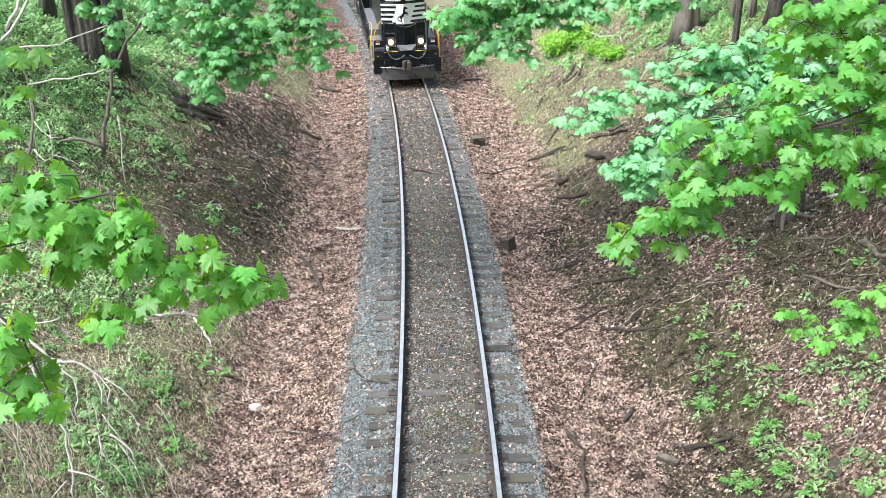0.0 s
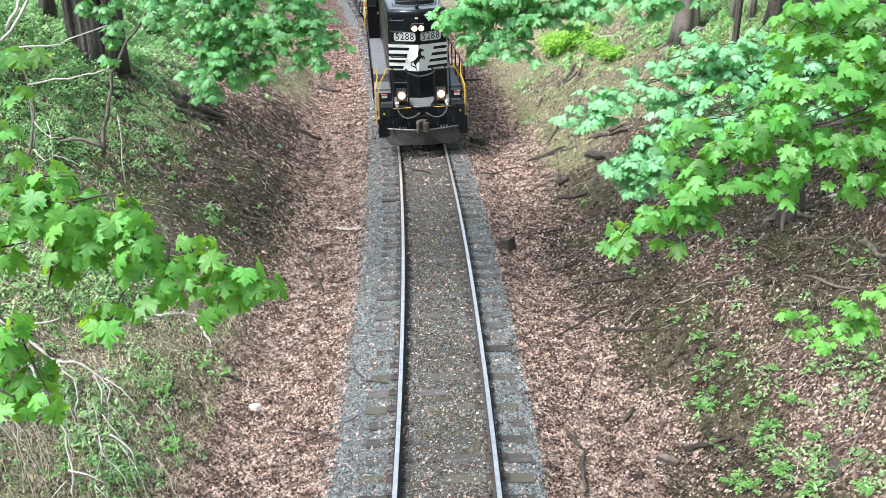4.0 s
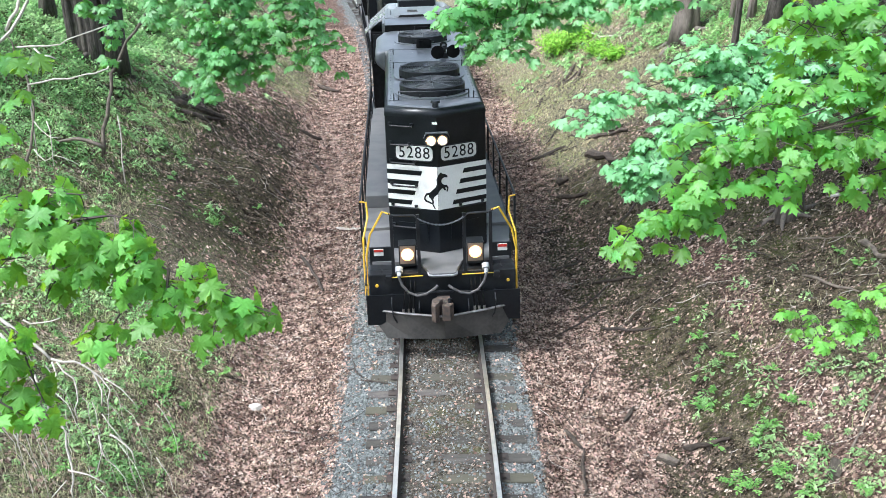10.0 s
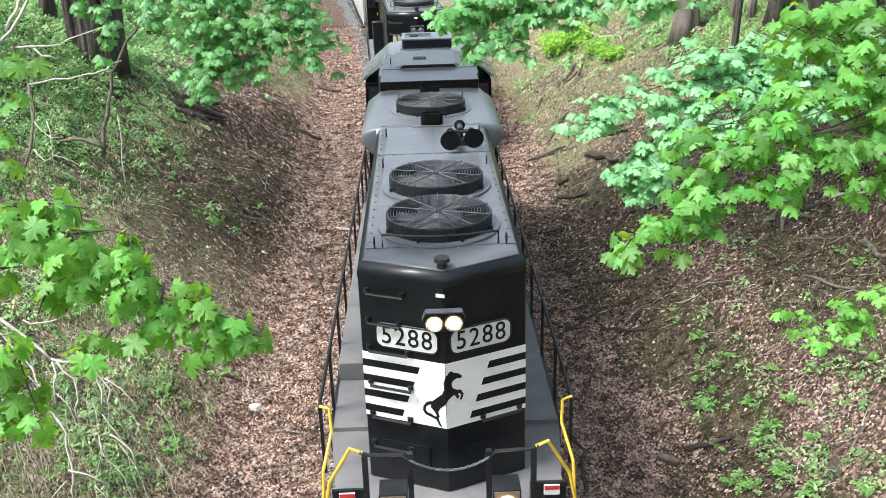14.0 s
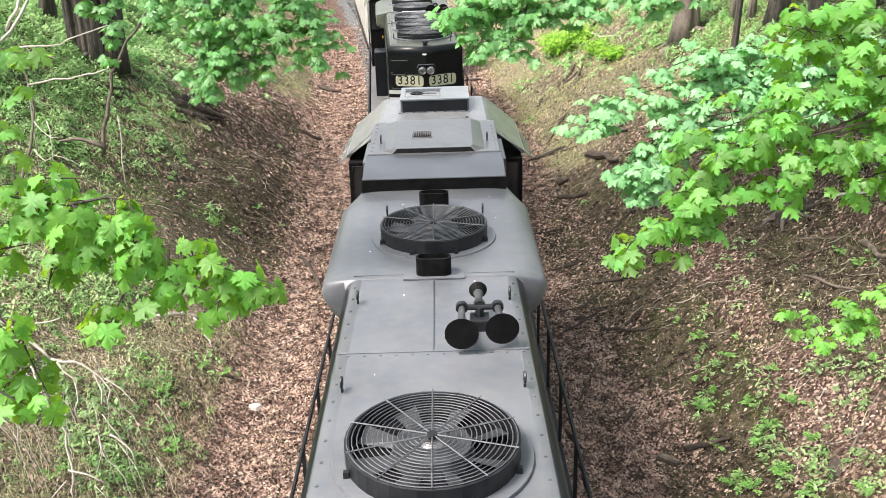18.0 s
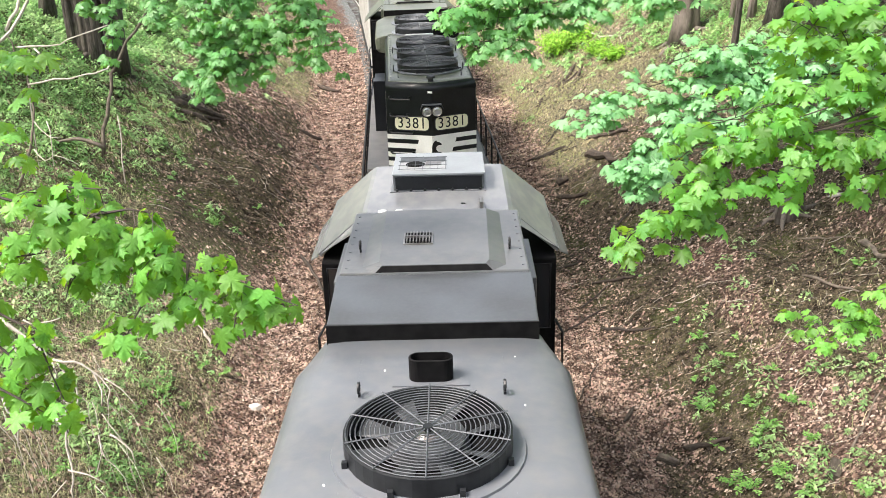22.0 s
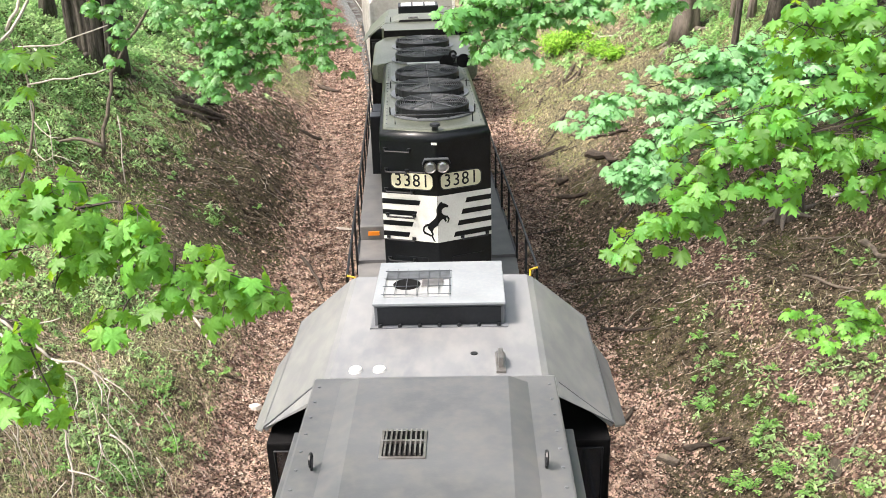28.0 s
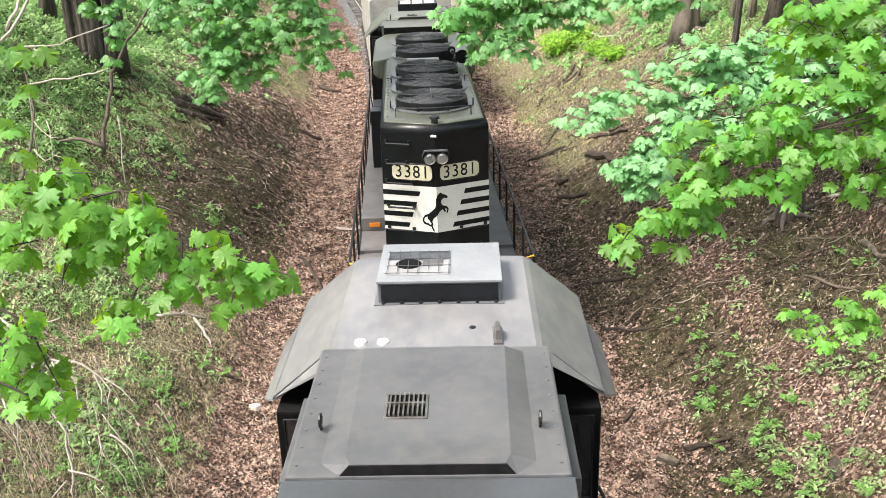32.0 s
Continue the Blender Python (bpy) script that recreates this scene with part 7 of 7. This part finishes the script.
def woodland():
    """The woods that close the place all round: massed crowns over slim trunks."""
    g = np.random.default_rng(41)
    spots = []
    while len(spots) < 150:
        x, y = g.uniform(-75, 75), g.uniform(-65, 110)
        d = abs(x - float(bend(min(max(y, -40), 110))))
        if d < 17 or (d < 22 and 5 < y < 20) or (x < 0 and d < 28 and 0 < y < 42) or math.hypot(x, y) > 95:
            continue
        spots.append((x, y))
    for y in (82, 90, 98, 106):
        for d in (-13, -6, 1, 8, 14):
            spots.append((float(bend(y)) - 4 + d, y + 24 + g.uniform(-3, 3)))
    for d in (-12, -4, 4, 12):
        spots.append((d, -45 + g.uniform(-4, 4)))
    vs, b = [], Build()
    for x, y in spots:
        z = float(height(x, min(max(y, -40), 110)))
        h = g.uniform(11, 17)
        b.tube([(x, y, z - 0.3), (x + g.uniform(-0.4, 0.4), y, z + h * 0.8)], [0.22, 0.1], 6)
        n = 260
        c = np.stack([g.normal(0, 2.1, n), g.normal(0, 2.1, n), z + h * (0.12 + 0.88 * g.random(n) ** 0.7)], -1) + np.array([x, y, 0])
        s = 0.35 + 0.45 * g.random(n)
        a = g.random(n) * 6.28
        u = np.stack([np.cos(a), np.sin(a), g.normal(0, 0.5, n)], -1) * s[:, None] * 0.7
        w = np.stack([-np.sin(a), np.cos(a), g.normal(-0.3, 0.5, n)], -1) * s[:, None]
        vs.append(np.stack([c - w, c + u, c + w, c - u], 1).reshape(-1, 3))
    v = np.concatenate(vs)
    i = np.arange(len(v) // 4)[:, None] * 4
    wood = tagged(new("far_woods", fast_mesh("far_woods", v, np.concatenate([i + [[0, 1, 2]], i + [[0, 2, 3]]]), CROWN)), "green spring woods on both sides of the cutting", "woods", kind="stuff")
    tagged(part("far_trunks", b, BARK, wood), kind="stuff")


woodland()


def sticks():
    for i, ((x0, y0), (x1, y1), r, mat) in enumerate(STICKS):
        q = random.Random(70 + i)
        n = 6
        r = max(r, 0.008)
        ln = math.hypot(x1 - x0, y1 - y0)
        pts = []
        for k in range(n + 1):
            u = k / n
            x, y = x0 + (x1 - x0) * u + q.uniform(-1, 1) * 0.03 * ln, y0 + (y1 - y0) * u + q.uniform(-1, 1) * 0.03 * ln
            pts.append((x, y, float(height(x, y)) + r * 0.7 + 0.012))
        name, label = ("fallen_log", "dark rotting log lying on the bank") if r > 0.05 else ("fallen_branch", "bare fallen branch lying in the leaves")
        b = Build().tube(pts, [r * q.uniform(0.7, 1.15) * (0.35 if k in (0, n) else 1 - 0.35 * k / n) for k in range(n + 1)], 7)
        if r < 0.05 and ln > 0.5:
            f = Vector(pts[3])
            g = Vector((q.uniform(-0.3, 0.3), q.uniform(-0.3, 0.3), 0.05)) * ln
            e = f + g
            b.tube([f, f + g * 0.5, (e.x, e.y, float(height(e.x, e.y)) + 0.02)], [r * 0.6, r * 0.5, r * 0.3], 5)
        tagged(new(name, b.mesh(name, mat)), label, "log" if r > 0.05 else "branch", "fallen wood on the banks")


sticks()


def timber_block(x, y, size, turn, tilt, label):
    """A short piece of old sawn timber with split, worn ends."""
    q = random.Random(int(x * 100))
    l, w, h = size
    rings = [[(l * (u - 0.5), sy * w / 2 * q.uniform(0.88, 1.06), sz * h * q.uniform(0.9, 1.05)) for sy, sz in ((-1, 0), (1, 0), (1.02, 0.6), (0.9, 1), (-0.9, 1), (-1.02, 0.6))] for u in (0, 0.06, 0.35, 0.7, 0.95, 1)]
    ob = new("timber_block", Build().loft(rings).mesh("timber_block", OLD_TIMBER))
    ob.matrix_basis = pose(x, y, float(height(x, y)) - 0.02, tilt, 0, turn)
    tagged(ob, label, "timber", "scraps of timber beside the track")


timber_block(1.26, 31.2, (0.42, 0.34, 0.3), 15, 4, "squat brown wooden stub beside the track")
timber_block(1.62, 21.35, (0.3, 0.26, 0.3), 50, -10, "dark wedge of broken timber in the litter")
timber_block(3.5, 12.5, (0.34, 0.15, 0.09), -38, 5, "short grey sawn block lying on leaves")
timber_block(5.3, 10.75, (0.42, 0.17, 0.12), 62, 12, "grey weathered timber offcut on the bank")


def shrub_stems(name, lines, label, category):
    t = tagged(new(name), label, category)
    x, y, z = lines[0][0][0]
    t.matrix_basis = pose(x, y, z)
    for pts, rad, mat in lines:
        line = [Vector(p) - Vector((x, y, z)) for p in pts]
        fine = []
        for a, b in zip(line, line[1:]):
            fine += [a, a.lerp(b, 0.5) + Vector((rng.uniform(-1, 1), rng.uniform(-1, 1), rng.uniform(-1, 1))) * 0.045]
        fine.append(line[-1])
        rr = [rad[0] + (rad[-1] - rad[0]) * i / (len(fine) - 1) for i in range(len(fine))]
        part("stem", Build().tube(fine, [max(q * 1.15, 0.004) for q in rr], 6), mat, t, smooth=True)
    foot = Vector((0, 0, 0))
    gz = float(height(x, y)) - z
    part("root", Build().tube([foot, Vector((-0.1, 0.1, gz * 0.5)), Vector((-0.15, 0.1, gz - 0.1))], [lines[0][1][0]] * 3, 6), lines[0][2], t)
    return t


shrub_stems("crooked_sapling", VINES[0:2], "crooked leaning sapling with a sideways stem", "sapling")
shrub_stems("crooked_sapling", VINES[2:4], "thin crooked sapling on the bank", "sapling")
shrub_stems("dead_branch", VINES[4:], "bleached bare dead branches in the undergrowth", "dead branch")
wisp = random.Random(83)
for _ in range(34):
    x, y = wisp.uniform(-6.4, -4.2), wisp.uniform(10.0, 12.6)
    z = float(height(x, y)) + wisp.uniform(0.3, 1.0)
    dx, dy = wisp.uniform(0.05, 0.5), wisp.uniform(-0.45, -0.05)
    r = wisp.uniform(0.003, 0.007)
    end = (x + dx, y + dy, float(height(x + dx, y + dy)) + 0.02)
    THICKET.append(([(x, y, z), (x + dx * 0.5, y + dy * 0.4, z * 0.75 + end[2] * 0.25), (x + dx * 0.85, y + dy * 0.8, z * 0.35 + end[2] * 0.65), end], [r, r * 0.6], DEAD))
shrub_stems("dead_thicket", THICKET, "pale arching dead stems hanging over the bank", "dead shrub")

stone = Build().loft([[(-3.36 + 0.13 * s * math.cos(a) * (1 + 0.2 * math.sin(3 * a)), 14.3 + 0.09 * s * math.sin(a), -0.48 + h) for a in (2 * math.pi * k / 9 for k in range(9))] for s, h in ((0.9, 0), (1.05, 0.07), (0.75, 0.14))])
tagged(new("stone", stone.mesh("stone", ROCK, 0.015)), "pale stone lying on the leaf litter", "stone")


def herbs():
    g = np.random.default_rng(9)
    n = 46000
    y = 8 + 47 * g.random(n) ** 1.4
    d = np.where(g.random(n) < 0.66, -(3.3 + 12 * g.random(n)), 3.6 + 12 * g.random(n))
    x = d + bend(y)
    near = np.zeros(n)
    for cx, cy, rr in ((4.74, 15.3, 0.35), (4.34, 13.5, 0.3), (4.75, 12.0, 0.45), (5.2, 10.9, 0.5), (5.0, 13.2, 0.35), (6.2, 12.5, 0.6), (4.6, 14.5, 0.3), (4.6, 16.3, 0.25), (-4.34, 12.6, 0.3), (-4.2, 15.0, 0.35), (-5.4, 21.2, 0.25), (-5.0, 13.6, 0.5), (-4.9, 11.6, 0.5), (-5.6, 12.6, 0.5), (-5.9, 15.6, 0.6), (5.0, 39.2, 0.9), (5.6, 38.0, 0.8), (6.2, 37.0, 0.8), (7.5, 35.0, 0.9), (-4.3, 22.9, 0.2), (-7.5, 23.8, 0.7), (5.4, 10.1, 0.3)):
        near += 0.55 * np.exp(-((x - cx) ** 2 + (y - cy) ** 2) / (rr * rr))
    wave = 0.5 + 0.5 * np.sin(x * 1.3 + 2 * np.sin(y * 0.6)) * np.sin(y * 0.9 + x * 0.4)
    left = np.clip((-d - 4.4 + (wave - 0.5) * 3) / 3.0, 0, 1) * np.where(y > 17, np.clip((-d - 6.6) / 2.6, 0.04, 1), 0.55)
    right = 0.035 * np.clip((d - 4) / 2, 0, 1) + 0.8 * np.clip((d - 8.0) / 2.0, 0, 1) * np.clip((y - 22) / 4, 0, 1) + 0.03 * (y > 32) * wave
    keep = g.random(n) < np.where(d < 0, left * np.where(d < -8, 0.55 + 0.45 * wave, 0.4 + 0.6 * wave ** 1.5), right) + near
    x, y, d = x[keep], y[keep], d[keep]
    k, m = len(x), 34
    big = g.random(k) ** 2.5
    wide = 0.05 + 0.17 * big + np.where(np.abs(d) > 8.5, 0.1 * g.random(k), 0)
    tall = 0.05 + 0.26 * big + np.where(np.abs(d) > 8.5, 0.25 * g.random(k), 0)
    a, q = g.random((k, m)) * 6.28, g.random((k, m)) ** 0.6
    px, py = x[:, None] + np.cos(a) * q * wide[:, None], y[:, None] + np.sin(a) * q * wide[:, None]
    pz = height(px, py) + tall[:, None] * (1 - 0.75 * q ** 2) * (0.45 + 0.55 * g.random((k, m)))
    p = np.stack([px, py, pz], -1).reshape(-1, 3)
    n = len(p)
    s = (0.013 + 0.026 * g.random(n)) * np.repeat(0.75 + 0.7 * big + 0.9 * np.clip((y - 18) / 15, 0, 1), m)
    a = a.reshape(-1) + g.normal(0, 0.6, n)
    u = np.stack([-np.sin(a), np.cos(a), g.normal(0, 0.3, n)], -1) * s[:, None] * (0.4 + 0.25 * g.random((n, 1)))
    w = np.stack([np.cos(a), np.sin(a), g.normal(-0.35, 0.35, n)], -1) * s[:, None]
    v = np.stack([p - w, p + u, p + w, p - u], 1).reshape(-1, 3)
    i = np.arange(n)[:, None] * 4
    tagged(new("undergrowth", fast_mesh("undergrowth", v, np.concatenate([i + [[0, 1, 2]], i + [[0, 2, 3]]]), HERB)), "low green herbs and seedlings over the banks", "undergrowth", kind="stuff")


herbs()


def herb_plant(x, y, wide, tall, seed):
    """A leafy plant on the forest floor: thin stems from one foot, each with leaflets along it."""
    q = random.Random(seed)
    z = float(height(x, y))
    plant = new("herb_plant")
    plant.matrix_world = pose(x, y, z)
    tagged(plant, "fresh green leafy herb growing out of the leaf litter", "plant", "herbs on the banks")
    for i in range(max(3, int(9 * wide / 0.25))):
        a, far = q.uniform(0, 6.28), wide * q.uniform(0.35, 1.0)
        up = tall * q.uniform(0.55, 1.0) * (1 - 0.45 * far / wide)
        pts = [Vector((far * u ** 1.4 * math.cos(a), far * u ** 1.4 * math.sin(a), up * (1 - (1 - u) ** 1.7) - 0.02)) for u in (0, 0.35, 0.7, 1.0)]
        stem = part("stem", Build().tube(pts, 0.0035, 4), HERB_GREEN, plant)
        leaves = Build()
        for j in range(9):
            u = 0.3 + 0.7 * j / 8
            c = pts[min(int(u * 3), 2)].lerp(pts[min(int(u * 3), 2) + 1], min(u * 3 - min(int(u * 3), 2), 1))
            b = a + (1.1 if j % 2 else -1.1) * (1 - 0.8 * (j == 8)) + q.uniform(-0.3, 0.3)
            ln = q.uniform(0.045, 0.085) * (0.75 + wide)
            dv = Vector((math.cos(b), math.sin(b), q.uniform(-0.35, 0.15)))
            sv = Vector((-math.sin(b), math.cos(b), q.uniform(-0.2, 0.2)))
            leaves.add([c, c + dv * ln * 0.45 + sv * ln * 0.27, c + dv * ln, c + dv * ln * 0.45 - sv * ln * 0.27, c + dv * ln * 0.45 + Vector((0, 0, -0.12 * ln))], [(0, 4, 1), (1, 4, 2), (2, 4, 3), (3, 4, 0)])
        tagged(part("foliage", leaves, HERB_GREEN, stem), kind="stuff")


def bush(x, y, wide, tall, seed):
    """A low bush: a few forked stems under a loose heap of leaves."""
    q = random.Random(seed)
    ob = tagged(new("bush"), "low yellow-green bush on the grassy bank", "bush", "bushes on the bank")
    ob.matrix_world = pose(x, y, float(height(x, y)))
    tips = []
    for i in range(9):
        a, far = q.uniform(0, 6.28), wide * q.uniform(0.2, 0.9)
        tip = Vector((far * math.cos(a), far * math.sin(a), tall * q.uniform(0.25, 1.0)))
        part("stem", Build().tube([(0, 0, -0.05), tip * 0.5 + Vector((0, 0, 0.05)), tip], [0.012, 0.008, 0.003], 5), SAPLING, ob)
        tips += [tip, tip * 0.65]
    g = np.random.default_rng(seed)
    n = 1100
    c = np.array(tips)[g.integers(0, len(tips), n)] + g.normal(0, 1, (n, 3)) * np.array([0.27, 0.27, 0.12]) * wide / 0.6
    c[:, 2] = np.maximum(c[:, 2], 0.03)
    a, ln = g.random(n) * 6.28, 0.03 + 0.05 * g.random(n)
    u = np.stack([-np.sin(a), np.cos(a), g.normal(0, 0.4, n)], -1) * ln[:, None] * 0.6
    w = np.stack([np.cos(a), np.sin(a), g.normal(-0.3, 0.4, n)], -1) * ln[:, None]
    i = np.arange(n)[:, None] * 4
    tagged(part("foliage", fast_mesh("foliage", np.stack([c - w, c + u, c + w, c - u], 1).reshape(-1, 3), np.concatenate([i + [[0, 1, 2]], i + [[0, 2, 3]]]), FRESH), None, ob, "small bright yellow-green leaves"), kind="stuff")


for n, (x, y, wide, tall) in enumerate(((4.94, 39.82, 0.60, 0.48), (5.42, 39.55, 0.75, 0.60), (5.87, 39.34, 0.70, 0.56), (6.25, 37.05, 0.50, 0.40), (6.58, 35.25, 0.50, 0.40), (4.91, 41.96, 0.50, 0.40))):
    bush(x, y, wide, tall, 500 + n)

HERB_SPOTS = [
    (4.47, 16.09, 0.16, 0.15), (4.49, 16.55, 0.1, 0.1), (4.67, 15.3, 0.2, 0.2), (4.92, 14.36, 0.2, 0.2),
    (5.18, 14.87, 0.12, 0.12), (4.33, 14.16, 0.14, 0.14), (4.28, 13.39, 0.27, 0.3), (4.48, 13.65, 0.15, 0.18),
    (4.86, 12.98, 0.2, 0.16), (5.34, 13.44, 0.14, 0.16), (5.34, 12.67, 0.27, 0.14), (5.42, 12.47, 0.2, 0.14),
    (4.77, 12.12, 0.26, 0.26), (4.95, 12.26, 0.2, 0.3), (5.28, 11.55, 0.16, 0.3), (4.28, 12.47, 0.2, 0.1),
    (4.25, 11.41, 0.3, 0.22), (4.39, 11.13, 0.24, 0.2), (4.76, 11.16, 0.25, 0.2), (4.9, 10.52, 0.2, 0.2),
    (5.46, 10.09, 0.18, 0.2), (6.55, 12.59, 0.16, 0.16), (6.49, 13.03, 0.14, 0.16), (4.18, 19.0, 0.2, 0.16),
    (7.5, 16.32, 0.2, 0.16), (7.48, 15.48, 0.2, 0.2), (-5.4, 20.79, 0.2, 0.3), (-4.76, 22.89, 0.16, 0.3),
    (-4.23, 12.37, 0.2, 0.42), (-4.4, 12.72, 0.12, 0.3), (-4.06, 14.97, 0.2, 0.12), (-4.39, 14.77, 0.2, 0.14),
    (-4.3, 13.44, 0.12, 0.2), (-5.91, 13.91, 0.22, 0.26), (-4.68, 11.42, 0.22, 0.2), (-4.03, 13.74, 0.12, 0.1),
    (-6.24, 14.47, 0.2, 0.3), (-5.14, 14.04, 0.15, 0.2), (-4.65, 13.48, 0.14, 0.24), (-5.4, 10.81, 0.2, 0.2),
]
for n, (x, y, wide, tall) in enumerate(HERB_SPOTS):
    herb_plant(x, y, wide, tall, 300 + n)


# ---- what moves ----
# sway of the boughs: seconds, sideways metres, degrees of dip
SWAY_L = [(0, 0, 0), (3.5, 0, 0), (5.5, -0.02, 1.3), (6, -0.024, 1.8), (8, -0.01, 3), (9, 0.012, 4.6), (10, 0.01, 4.8), (11, 0.027, 3.6), (12, 0.022, 6.6), (13, 0.012, 7.5), (14, 0.004, 8.1), (14.5, 0.006, 7.9), (16.5, -0.005, 6.6), (17, -0.004, 5.4),
          (17.5, -0.004, 3.4), (18, 0, 0.7), (18.5, 0.01, -3), (19, 0.027, -4.2), (19.5, 0.036, -2), (20, 0.045, 0.2), (21, 0.05, 3.1), (22, 0.07, 3.5), (22.5, 0.08, 4.6), (23, 0.094, 3), (23.5, 0.087, 2), (24, 0.072, 3.3),
          (25, 0.045, 4.6), (25.5, 0.05, 3.5), (27.5, 0.027, 1.9), (28, 0.023, 1.7), (29, 0.022, 2), (30, 0.027, 1.4), (31, 0.027, 0.4), (32, 0.04, -0.6)]
SWAY_R = [(0, 0, 0), (3.5, 0, -0.3), (5.5, -0.01, -0.3), (6, 0.0, 0.5), (7, 0.005, 0.6), (8, 0.0, -1.0), (8.5, 0.0, -0.95), (9, 0.01, 1.2), (9.5, 0.015, 1.7), (10, 0.005, 0.5), (11, 0.008, 0.6), (12, 0.0, 1.2), (12.5, -0.005, 0.5), (13, 0, 1.0),
          (13.5, 0, 1.5), (14.5, 0, 1.5), (16.5, 0, 1.9), (17.5, 0.003, 2.2), (18, 0, 1.9), (19, 0, 1.6), (20, 0.005, 1.1), (21, 0, 0.5), (22, 0.01, 0.6), (23, 0.015, 0.8), (24, 0, 0.3), (25, 0, 0.2), (25.5, 0, 0.5), (28, 0, 0.9), (30, 0.01, 0.5), (32, 0.005, 0.2)]
SWAY_F = [(0, 0, 0), (4, 0.01, 0.4), (7.5, -0.02, 0.9), (10, 0.0, 0.3), (11.5, 0.06, 0.2), (12.5, 0.0, 0.5), (13.5, -0.04, 0.4), (17, 0, 0.2), (20, 0.01, 0.8), (22.5, 0.02, 0.6), (25.5, 0.03, 0.7), (28, 0.06, 0.2), (30, 0.04, 0.3), (32, 0.03, 0.1)]


def sway(ob, rows, sign, amount=1.0):
    o = ob.matrix_basis.translation.copy()
    walk(ob, [(t, pose(o.x + dx * amount, o.y, o.z, 0, sign * dip * amount, 0)) for t, dx, dip in rows])


def roll(wheel, axle):
    """Turns a wheelset with the way that the train has gone."""
    rows = []
    for i in range(161):
        t = i * 0.2
        gone = RUN[0][1] - float(np.interp(t, [r[0] for r in RUN], [r[1] for r in RUN]))
        rows.append((t, pose(*axle) @ Matrix.Rotation(gone / 0.508, 4, "X")))
    walk(wheel, rows)


def motions():
    walk(LEAD, [(t, at_track(s, 5.18)) for t, s in RUN])
    walk(TRAIL, [(t, at_track(s + 20.0, 6.63)) for t, s in RUN])
    walk(CAR, [(t, at_track(s + 20.0 + 19.6, 5.9)) for t, s in RUN])
    for wheel, axle in WHEELS:
        roll(wheel, axle)
    sway(BOUGH_L["A"], SWAY_L, 1)
    sway(BOUGH_L["B"], SWAY_L, 1, 0.9)
    sway(BOUGH_L["C"], SWAY_L, 1, 0.5)
    sway(BOUGH_R["D"], SWAY_R, -1)
    sway(BOUGH_R["E"], SWAY_R, -1, 0.7)
    sway(BOUGH_R["F"], SWAY_F, -1, 0.6)
    sway(BOUGH_L2["G"], SWAY_F, 1, 1.0)
    sway(BOUGH_R2["H"], SWAY_F, -1, 0.6)


motions()
